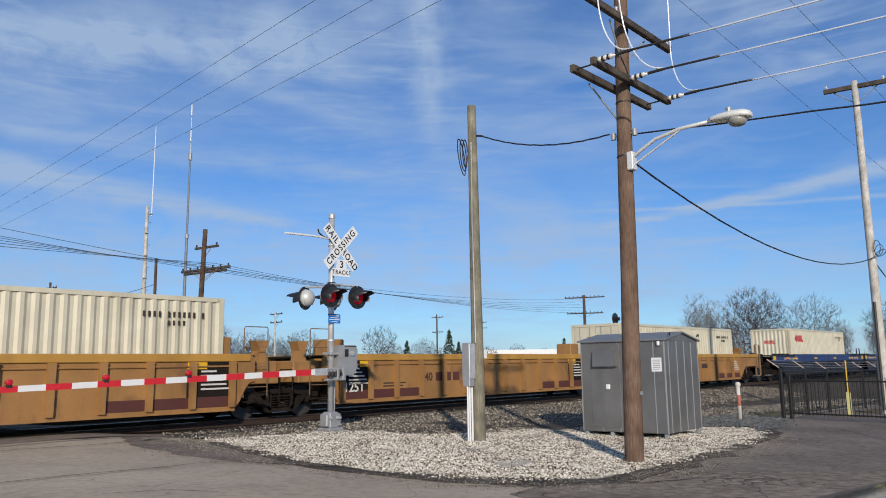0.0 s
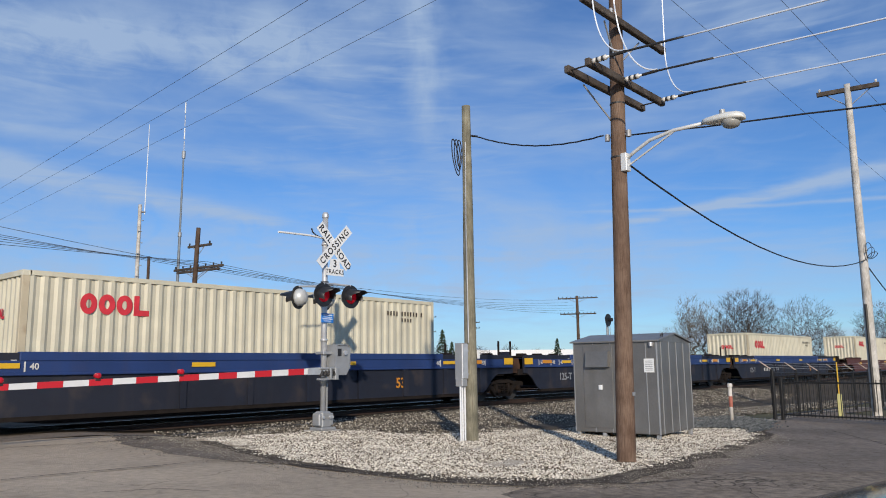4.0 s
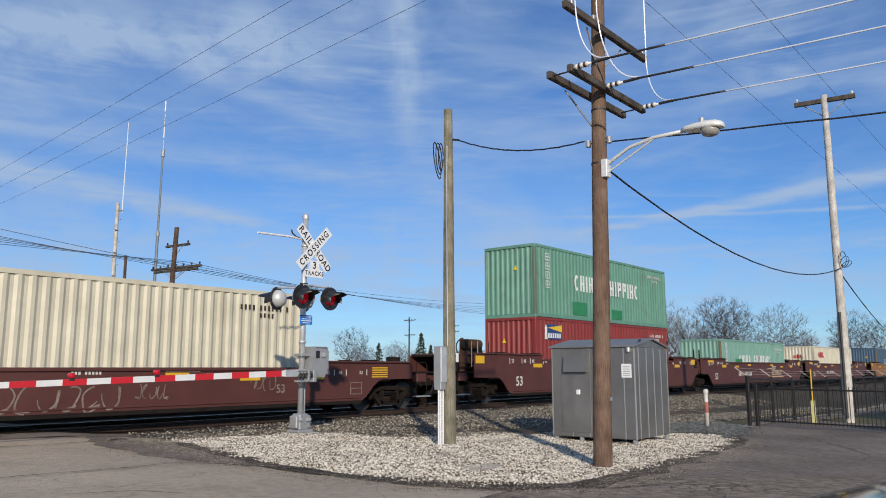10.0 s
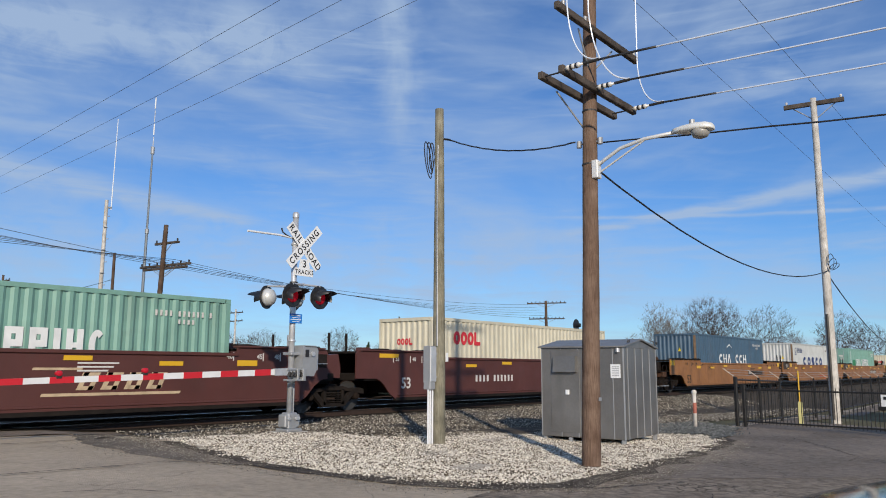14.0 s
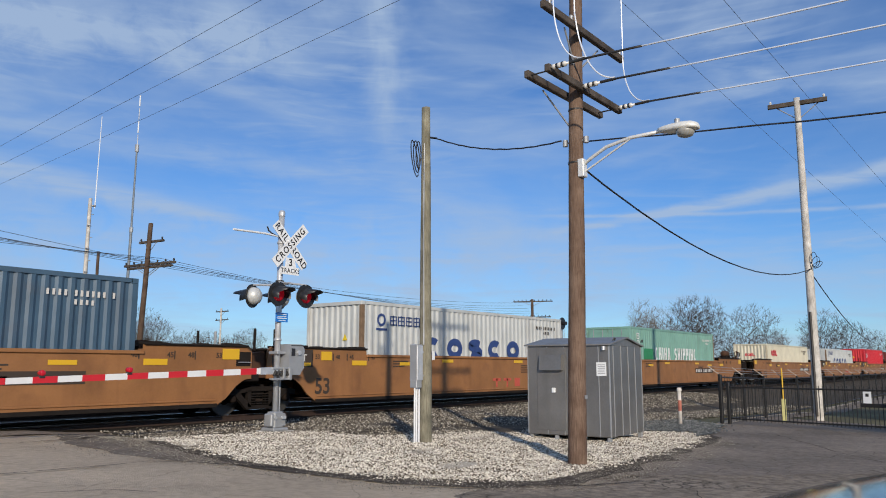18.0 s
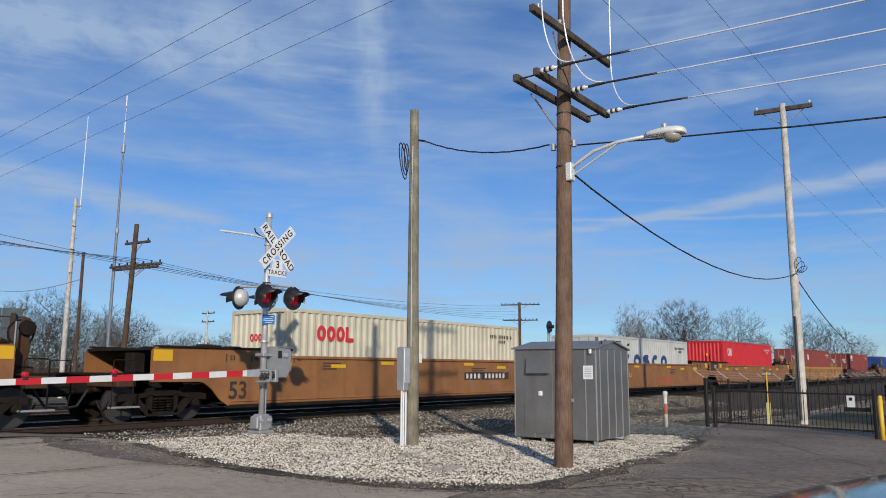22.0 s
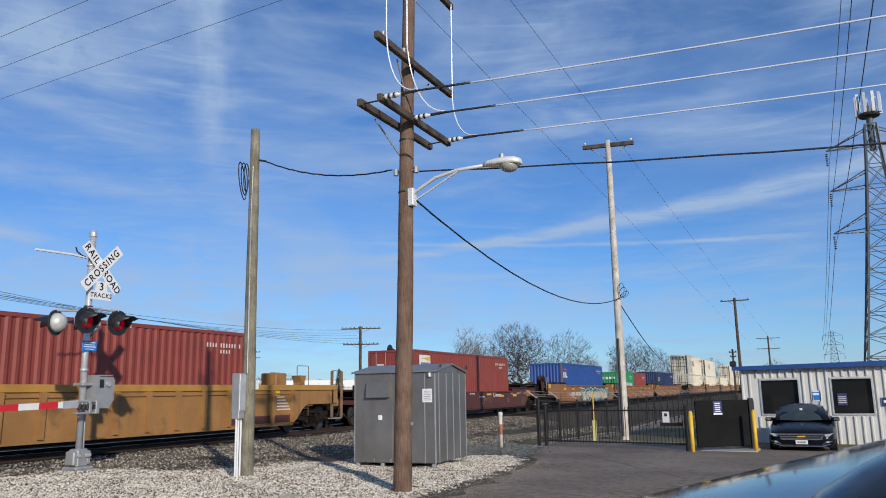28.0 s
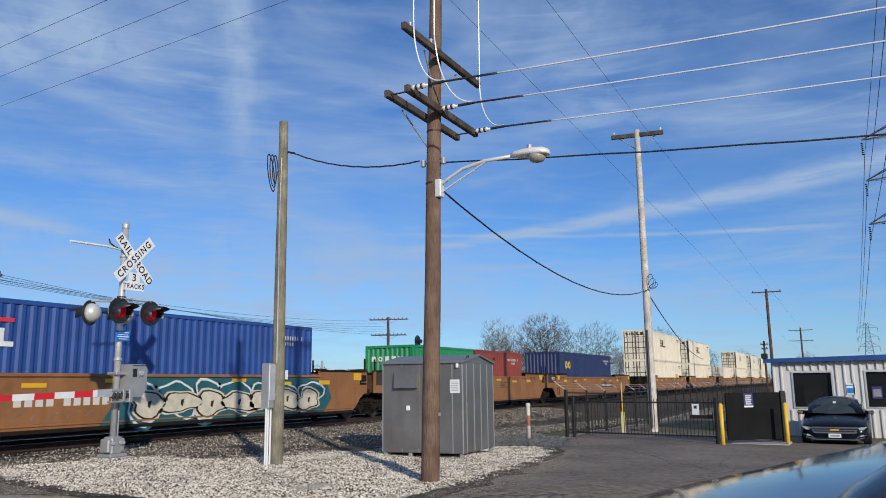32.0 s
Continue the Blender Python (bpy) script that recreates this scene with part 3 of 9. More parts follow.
def stones(name, area, count, size, material, label, seed, lift=0.03, y_max=99.0, thin=0.0):
    """Loose crushed stone: thousands of small angular pieces in one mesh."""
    rng = np.random.default_rng(seed)
    base = np.array([(0, 0, 1), (0.9, 0, 0.1), (0.25, 0.85, -0.1), (-0.75, 0.5, 0.15), (-0.7, -0.55, -0.1), (0.3, -0.85, 0.1), (0, 0, -1)], float)
    tri = np.array([(0, 1, 2), (0, 2, 3), (0, 3, 4), (0, 4, 5), (0, 5, 1), (6, 2, 1), (6, 3, 2), (6, 4, 3), (6, 5, 4), (6, 1, 5)])
    x0, x1 = min(p[0] for p in area), max(p[0] for p in area)
    y0, y1 = min(p[1] for p in area), min(y_max, max(p[1] for p in area))
    vs, fs, k = [], [], 0
    while k < count:
        x, y = rng.uniform(x0, x1), rng.uniform(y0, y1)
        if not inside(x + 0.3 * wobble(x, y, 2.3, seed) + rng.normal(0, 0.13), y + 0.3 * wobble(x, y, 2.3, seed + 4) + rng.normal(0, 0.13), area):
            continue
        if thin and rng.uniform() < thin * smooth01(0.4 + 1.3 * wobble(x, y, 2.6, seed + 8)):
            continue
        s = size * rng.uniform(0.5, 1.5)
        a = rng.uniform(0, 6.283)
        p = base * rng.uniform(0.6, 1.2, (7, 1)) * np.array((s, s * rng.uniform(0.6, 1), s * rng.uniform(0.45, 0.85)))
        q = np.c_[p[:, 0] * math.cos(a) - p[:, 1] * math.sin(a), p[:, 0] * math.sin(a) + p[:, 1] * math.cos(a), p[:, 2]]
        vs.append(q + np.array((x, y, ground_z(x, y) + lift + 0.25 * s)))
        fs.append(tri + 7 * k)
        k += 1
    me = bpy.data.meshes.new(name)
    me.from_pydata(np.concatenate(vs).tolist(), [], np.concatenate(fs).tolist())
    me.materials.append(material)
    return tagged(new(name, me), label, "gravel", "", "stuff")


def per_stone(name, cols, rough=0.95):
    """Stone colour that differs from piece to piece."""
    m = bpy.data.materials.new(name)
    m.use_nodes = True
    n, l = m.node_tree.nodes, m.node_tree.links
    b = n["Principled BSDF"]
    b.inputs["Roughness"].default_value = rough
    g = n.new("ShaderNodeNewGeometry")
    r = n.new("ShaderNodeValToRGB")
    r.color_ramp.elements.remove(r.color_ramp.elements[1])
    for i, c in enumerate(cols):
        e = r.color_ramp.elements[0] if i == 0 else r.color_ramp.elements.new(i / (len(cols) - 1))
        e.position, e.color = i / (len(cols) - 1), (*c, 1)
    l.new(g.outputs["Random Per Island"], r.inputs["Fac"])
    l.new(r.outputs["Color"], b.inputs["Base Color"])
    return m


STONE_WHITE = per_stone("pale_limestone_pieces", [(0.08, 0.068, 0.052), (0.52, 0.465, 0.375), (0.76, 0.70, 0.59), (0.90, 0.85, 0.75), (0.30, 0.26, 0.2), (0.82, 0.77, 0.67)])
STONE_BALLAST = per_stone("ballast_pieces", [(0.025, 0.021, 0.017), (0.12, 0.10, 0.075), (0.26, 0.225, 0.17), (0.05, 0.043, 0.035), (0.62, 0.57, 0.47), (0.14, 0.118, 0.09), (0.04, 0.034, 0.028)])
STONE_LOOSE = per_stone("loose_grit_pieces", [(0.08, 0.065, 0.05), (0.22, 0.19, 0.15), (0.45, 0.41, 0.33), (0.14, 0.12, 0.095)])
LITTER = per_stone("leaf_and_dirt_crumbs", [(0.03, 0.022, 0.016), (0.075, 0.05, 0.032), (0.13, 0.09, 0.055), (0.05, 0.04, 0.03)])
STONE_DARK = per_stone("dark_gravel_pieces", [(0.06, 0.065, 0.06), (0.12, 0.125, 0.12), (0.2, 0.2, 0.19)])
stones("limestone_gravel", GRAVEL_AREA, 92000, 0.0152, STONE_WHITE, "loose pale crushed limestone pieces", 1, 0.012, thin=0.5)
stones("leaf_litter", GRAVEL_AREA, 11000, 0.014, LITTER, "dark leaf crumbs and dirt among the gravel", 9, 0.02, thin=0.85)
stones("ballast_stones", [(8.7, 16.2), (8.2, 13.3), (9.6, 13.3), (10.9, 12.9), (11.0, 11.8), (11.6, 10.4), (13.2, 10.0), (15.6, 9.4), (18.2, 8.3), (24, 9.2), (42, 9.4), (42, 16.4)], 52000, 0.025, STONE_BALLAST, "loose brown-grey ballast stones", 2, 0.02)
stones("dark_gravel_stones", [(17.3, 6.3), (18.7, 6.35), (22.3, 7.5), (24.0, 9.2), (21.5, 9.5), (18.2, 8.5), (17.6, 7.9), (18.7, 7.0)], 2500, 0.03, STONE_DARK, "loose dark grey gravel pieces", 3, 0.03)


stones("loose_grit", [(6.3, 7.8), (6.8, 9.5), (7.3, 11.6), (8.3, 14.5), (7.9, 15.0), (6.9, 12.5), (6.3, 9.6), (6.1, 7.4), (6.5, 5.6), (7.8, 4.3), (9.3, 4.2), (11.8, 4.5), (15.0, 5.0), (18, 5.9), (14.6, 5.6), (11.8, 5.2), (9.6, 5.05), (8.3, 4.9), (7.4, 5.8), (6.7, 7.2)], 9000, 0.0085, STONE_LOOSE, "scattered grit along the edge of the asphalt", 4, 0.008)


def crack(pts, w, label):
    """A tarred or open crack in the asphalt: a thin dark ragged strip."""
    rng = random.Random(int(pts[0][0] * 100))
    line = []
    for (x0, y0), (x1, y1) in zip(pts, pts[1:]):
        n = max(2, int(math.hypot(x1 - x0, y1 - y0) / 0.18))
        line += [(x0 + (x1 - x0) * i / n + rng.uniform(-0.015, 0.015), y0 + (y1 - y0) * i / n + rng.uniform(-0.015, 0.015)) for i in range(n)]
    line.append(pts[-1])
    s = Shape()
    for i, (x, y) in enumerate(line):
        d = Vector((line[min(i + 1, len(line) - 1)][0] - line[max(i - 1, 0)][0], line[min(i + 1, len(line) - 1)][1] - line[max(i - 1, 0)][1])).normalized()
        h = w * rng.uniform(0.3, 1.0)
        z = ground_z(x, y) + 0.018
        s.v += [(x - d.y * h, y + d.x * h, z), (x + d.y * h, y - d.x * h, z)]
    s.f = [(2 * i, 2 * i + 1, 2 * i + 3, 2 * i + 2) for i in range(len(line) - 1)]
    return structure("asphalt_crack", s, CRACK_TAR, label, False, "crack")


crack([(3.0, 9.4), (3.87, 9.51), (5.04, 9.47), (5.82, 9.56), (6.22, 9.09), (6.52, 8.36), (6.7, 7.9)], 0.022, "dark ragged crack across the road")
crack([(4.4, 13.5), (4.84, 13.48), (5.75, 13.31), (6.77, 13.35), (7.9, 14.4)], 0.03, "dark joint in the crossing asphalt")
crack([(3.6, 7.9), (4.2, 7.7), (4.5, 7.2)], 0.012, "short dark crack in the asphalt")
crack([(6.4, 6.0), (7.0, 5.2), (8.2, 4.4), (9.6, 3.9)], 0.015, "thin dark crack in the asphalt")
rng_c = random.Random(77)
for k in range(16):
    cx, cy = rng_c.uniform(7.5, 17.0), 0
    cy = 4.55 - 0.02 * (cx - 8) - rng_c.uniform(0.0, 1.9)
    a = rng_c.uniform(-0.9, 0.5)
    ln = rng_c.uniform(0.25, 0.9)
    crack([(cx, cy), (cx + ln * math.cos(a) * 0.5, cy + ln * math.sin(a) * 0.5 + rng_c.uniform(-0.1, 0.1)), (cx + ln * math.cos(a), cy + ln * math.sin(a))], rng_c.uniform(0.003, 0.007), "short dark crack in the worn drive")
crack([(19.5, 5.2), (17.2, 3.9), (15.8, 3.2), (14.2, 2.1)], 0.012, "long dark crack across the drive")
def rounded(poly, times=3):
    """Cuts the corners of an outline until it flows."""
    for _ in range(times):
        poly = [q for (x0, y0), (x1, y1) in zip(poly, poly[1:] + poly[:1]) for q in ((0.75 * x0 + 0.25 * x1, 0.75 * y0 + 0.25 * y1), (0.25 * x0 + 0.75 * x1, 0.25 * y0 + 0.75 * y1))]
    return poly


patch("asphalt_repair", rounded([(9.0, 16.1), (8.4, 15.0), (7.5, 11.5), (7.0, 9.4), (6.75, 8.0), (6.6, 8.6), (6.2, 9.5), (5.95, 10.4), (6.3, 12.9), (6.8, 14.2), (7.3, 15.2), (8.2, 16.1)]), 0.5, NEW_ASPHALT, "dark newer asphalt along the gravel edge", 0.006, 0.003, 0.12)
stones("road_grit", [(8.0, 15.4), (7.6, 12.0), (7.0, 9.4), (6.7, 7.6), (6.0, 9.0), (5.6, 10.6), (6.0, 13.0), (6.8, 14.8)], 1800, 0.008, STONE_LOOSE, "grit strewn over the dark asphalt", 14, 0.01, thin=0.8)


# ---- three tracks ----
def track(y, near):
    rail_profile = [(-0.07, -0.18), (0.07, -0.18), (0.07, -0.165), (0.012, -0.15), (0.012, -0.045), (0.036, -0.03), (0.036, 0.0), (-0.036, 0.0), (-0.036, -0.03), (-0.012, -0.045), (-0.012, -0.15), (-0.07, -0.165)]
    tr = thing("railway_track", pose(0, y, RAIL_Z), "steel rails on dark wooden ties in stone ballast", "track", "parallel tracks", "structure")
    for side in (-0.7535, 0.7535):
        r = part("rail", Shape().prism([(side + a, b) for a, b in rail_profile], -40, 420, "x"), RAIL_STEEL, tr, "rusty steel rail with a polished head")
        part("rail_head", Shape().box(-40, 420, side - 0.03, side + 0.03, 0.0, 0.003), RAIL_TOP, r)
    one = Shape().cbox(-0.11, 0.11, -1.3, 1.3, -0.34, -0.172, 0.01).mesh("tie", TIE_WOOD)
    for k in range(90 if near else 10):
        t = new("tie", one)
        t.parent = tr
        t.matrix_basis = pose((2.0 if near else 8.0) + k * 0.52, 0.05 * wobble(k, y, 0.7), -0.0 + 0.01 * wobble(k, y, 1.3))
    rest = Shape()
    for k in range(90 if near else 10, 330):
        x = (2.0 if near else 8.0) + k * 0.52
        rest.box(x - 0.11, x + 0.11, -1.3, 1.3, -0.34, -0.172)
    tagged(part("far_ties", rest, TIE_WOOD, tr), "", "", "", "stuff")


track(TRACK_Y, True)
track(TRACK_Y + 4.4, False)
track(TRACK_Y + 8.8, False)


# ---- crossing signal with gate ----
def crossing_signal(x, y, z):
    s = thing("crossing_signal", pose(x, y, z), "silver crossing signal mast with crossbuck, red lights and lowered gate", "signal")
    part("foundation", Shape().cbox(-0.3, 0.3, -0.3, 0.3, -0.2, 0.03, 0.02), CONCRETE, s, "pale concrete foundation pad")
    base = Shape().cbox(-0.13, 0.13, -0.13, 0.13, 0.08, 0.42, 0.03).cbox(-0.2, 0.2, -0.2, 0.2, 0.03, 0.09, 0.015)
    for k in (-1, 1):
        base.cbox(k * 0.15 - 0.05, k * 0.15 + 0.05, -0.12, 0.12, 0.12, 0.38, 0.02)
    b = part("junction_base", base, GALV_DULL, s, "cast junction box base with bolted covers")
    for a, c in ((-0.2, -0.13), (0.2, -0.13), (0.1, -0.14)):
        part("bolt", Shape().tube((a * 0.6, c - 0.01, 0.3), (a * 0.6, c - 0.05, 0.3), 0.035, None, 8), GALV, b)
    mast = Shape().tube((0, 0, 0.4), (0, 0, 4.64), 0.064, None, 16)
    for h in (1.05, 1.9, 2.8, 4.0):
        mast.tube((0, 0, h), (0, 0, h + 0.05), 0.08, None, 16)
    part("mast", mast, GALV, s, "bright galvanised pipe mast", True)
    part("mast_cap", Shape().turn([(4.62, 0.075), (4.70, 0.075), (4.74, 0.05)], (0, 0, 0), "z", 16), GALV, s)
    part("conduit", Shape().path([(0.11, 0.02, 0.35), (0.11, 0.02, 1.2), (0.09, 0.02, 1.35)], 0.025, 8), GALV_DULL, s)
    # crossbuck: two crossed blades that face the approach
    cz, cy = 3.98, -0.12
    blade = [(-0.61, -0.1145), (0.61, -0.1145), (0.61, 0.1145), (-0.61, 0.1145)]
    for name, ang, lift, text in (("crossbuck_blade", -46, 0.0, "RAIL ROAD"), ("crossbuck_blade", 46, -0.012, "CROSSING")):
        pl = Shape().prism(blade, -0.004, 0.004, "y").moved(pose(0.16, cy + lift, cz, 0, -ang, 0))
        p = part(name, pl, SIGN_WHITE, s, "white crossbuck blade with black lettering")
        m = pose(0.16, cy + lift - 0.006, cz, 0, -ang, 0) @ pose(0, 0, 0, 90, 0, 0)
        if text == "CROSSING":
            words("lettering", text, 0.2, m, SIGN_BLACK, p, 0.001, 0.93, 1.28)
        else:
            words("lettering", "RAIL", 0.205, m @ pose(-0.36, 0, 0), SIGN_BLACK, p, 0.001, 0.93, 1.2)
            words("lettering", "ROAD", 0.205, m @ pose(0.36, 0, 0), SIGN_BLACK, p, 0.001, 0.93, 1.1)
    tp = Shape().prism([(-0.04, 3.33), (0.36, 3.33), (0.36, 3.5), (0.28, 3.5), (0.26, 3.7), (0.06, 3.7), (0.04, 3.5), (-0.04, 3.5)], cy - 0.018, cy - 0.01, "y")
    tp.v = [(a + 0.01 + (a - 0.16) * 0.25, b, c) for a, b, c in tp.v]
    p = part("track_count_plate", tp, SIGN_WHITE, s, "white plate with the number of tracks")
    words("lettering", "3", 0.22, pose(0.17, cy - 0.02, 3.59, 90), SIGN_BLACK, p, 0.001)
    words("lettering", "TRACKS", 0.13, pose(0.17, cy - 0.02, 3.415, 90), SIGN_BLACK, p, 0.001, 0.95, 1.2)
    # bell arm at the top
    part("top_arm", Shape().path([(-0.02, -0.05, 4.13), (-0.2, -0.06, 4.15), (-0.5, -0.07, 4.16), (-1.33, -0.1, 4.13)], 0.023, 8), SIGN_WHITE, s, "thin pale horizontal pipe arm")
    part("arm_brace", Shape().path([(-0.05, -0.06, 4.12), (-0.3, -0.07, 4.18), (-0.41, -0.07, 4.24), (-0.44, -0.07, 4.32)], 0.016, 8), DARK_METAL, s)
    # light bars and four lamp units, two to each side
    for yy in (-0.42, 0.42):
        part("light_bar", Shape().path([(-0.38, yy, 3.1), (0, yy * 0.75, 3.12), (0.38, yy, 3.1)], 0.022, 8).tube((0, 0, 3.12), (0, yy * 0.8, 3.12), 0.03), GALV, s)
    part("light_hub", Shape().turn([(3.04, 0.09), (3.2, 0.09)], (0, 0, 0), "z", 12), DARK_METAL, s)
    for yy, face in ((-0.42, -1), (0.42, 1)):
        for xx in (-0.38, 0.38):
            c = (xx, yy, 2.86)
            yaw = pose(*c) @ pose(0, 0, 0, 0, 0, 17 if face > 0 else 0) @ pose(-c[0], -c[1], -c[2])
            bg = part("lamp_background", Shape().turn([(0.0, 0.255), (0.012 * face, 0.255)], c, "y", 28).moved(yaw), SIGNAL_BLACK, s, "round black light backboard")
            part("lamp_housing", Shape().turn([(-0.20 * face, 0.03), (-0.185 * face, 0.1), (-0.13 * face, 0.165), (-0.05 * face, 0.19), (-0.002 * face, 0.195)], c, "y", 24).moved(yaw), LAMP_BACK, bg, "dull silver domed lamp back", True)
            part("lens", Shape().turn([(0.014 * face, 0.155), (0.03 * face, 0.14), (0.045 * face, 0.08), (0.05 * face, 0.01)], c, "y", 24).moved(yaw), RED_LENS, bg, "dark red round lens", True)
            hood = Shape()
            pts = []
            for k in range(15):
                a = radians(-22 + 224 * k / 14)
                pts.append((math.cos(a), math.sin(a), 0.42 if 3 < k < 11 else 0.22))
            v, f = [], []
            for ca, sa, ln in pts:
                v += [(c[0] + 0.175 * ca, c[1] + 0.01 * face, c[2] + 0.175 * sa), (c[0] + 0.165 * ca, c[1] + ln * face, c[2] + 0.165 * sa - 0.05),
                      (c[0] + 0.168 * ca, c[1] + 0.01 * face, c[2] + 0.168 * sa), (c[0] + 0.158 * ca, c[1] + ln * face, c[2] + 0.158 * sa - 0.05)]
            for k in range(14):
                o = 4 * k
                f += [(o, o + 1, o + 5, o + 4), (o + 2, o + 6, o + 7, o + 3), (o + 1, o + 3, o + 7, o + 5)]
            part("hood", hood.add(v, f).moved(yaw), SIGNAL_BLACK, bg, "long black sun hood", True)
    # small blue notice below the lights
    pl = part("notice_plate", Shape().cbox(-0.16, 0.18, -0.1, -0.085, 2.3, 2.5, 0.004), BLUE_SIGN, s, "small blue notice with white lines")
    for k, (w, h) in enumerate(((0.26, 0.03), (0.24, 0.02), (0.28, 0.03), (0.2, 0.02))):
        part("print_line", Shape().box(0.01 - w / 2, 0.01 + w / 2, -0.102, -0.1, 2.455 - k * 0.042, 2.455 - k * 0.042 + h * 0.6), SIGN_WHITE, pl)
    # gate mechanism and arm
    mech = part("gate_mechanism", Shape().prism([(0.1, 1.18), (0.42, 1.18), (0.5, 1.3), (0.54, 1.72), (0.47, 1.83), (0.12, 1.83)], -0.26, 0.14, "y"), GALV_DULL, s, "grey cast gate drive housing")
    part("housing_cover", Shape().cbox(0.52, 0.62, -0.18, 0.08, 1.3, 1.72, 0.02), GALV, mech)
    part("housing_lug", Shape().turn([(-0.27, 0.055), (-0.31, 0.05)], (0.36, 0.0, 1.65), "y", 12), GALV, mech)
    part("data_plate", Shape().box(0.17, 0.27, -0.268, -0.261, 1.58, 1.74), SIGN_BLACK, mech)
    part("vent_slot", Shape().box(0.16, 0.5, -0.268, -0.262, 1.795, 1.81), DARK_METAL, mech)
    for zz in (1.26, 1.62):
        part("clamp", Shape().cbox(-0.12, 0.12, -0.14, 0.14, zz, zz + 0.06, 0.01), GALV_DULL, s)
    part("counterweight_bracket", Shape().cbox(-0.36, 0.16, -0.32, -0.2, 1.3, 1.34, 0.008).cbox(-0.36, 0.16, -0.32, -0.2, 1.08, 1.12, 0.008).cbox(-0.1, -0.04, -0.34, -0.2, 1.1, 1.34, 0.005).cbox(0.05, 0.14, -0.34, -0.2, 1.08, 1.34, 0.01), GALV_DULL, s)
    spring = Shape()
    for k in range(5):
        spring.tube((-0.32 + k * 0.09, -0.3, 1.17), (-0.27 + k * 0.09, -0.3, 1.27), 0.035, None, 8)
    part("counterweight_bolts", spring, DARK_METAL, s)
    arm = part("gate_arm", Shape().prism([(-8.9, 1.0), (-0.3, 1.215), (-0.3, 1.335), (-8.9, 1.08)], -0.29, -0.24, "y"), GATE_WHITE, s, "long white gate arm with red bands")
    x0 = -0.76
    while x0 > -8.6:
        w = 0.39
        za, zb = 1.215 + (x0 + 0.3) * 0.025, 1.215 + (x0 - w + 0.3) * 0.025
        ta, tb = 1.335 + (x0 + 0.3) * 0.0297, 1.335 + (x0 - w + 0.3) * 0.0297
        part("red_band", Shape().prism([(x0 - w, zb - 0.002), (x0, za - 0.002), (x0, ta + 0.002), (x0 - w, tb + 0.002)], -0.294, -0.236, "y"), GATE_RED, arm)
        x0 -= 0.797
    part("arm_splice", Shape().prism([(-0.66, 1.195), (-0.12, 1.2), (-0.12, 1.35), (-0.66, 1.335)], -0.3, -0.23, "y"), GALV, arm, "bare metal arm sleeve")
    for xx in (-3.5, -4.99, -6.46, -7.95):
        zt = 1.335 + (xx + 0.3) * 0.0297 - 0.03
        lamp = part("arm_lamp", Shape().cbox(xx - 0.05, xx + 0.05, -0.3, -0.22, zt, zt + 0.05, 0.01).tube((xx, -0.26, zt + 0.04), (xx, -0.26, zt + 0.08), 0.03), DARK_METAL, arm)
        part("arm_lamp_lens", Shape().turn([(-0.32, 0.03), (-0.31, 0.045), (-0.26, 0.045), (-0.21, 0.045), (-0.2, 0.03)], (xx, 0, zt + 0.09), "y", 14), RED_BEAD, lamp, "red arm lamp", True)
    return s


crossing_signal(10.75, 12.93, 0.0)


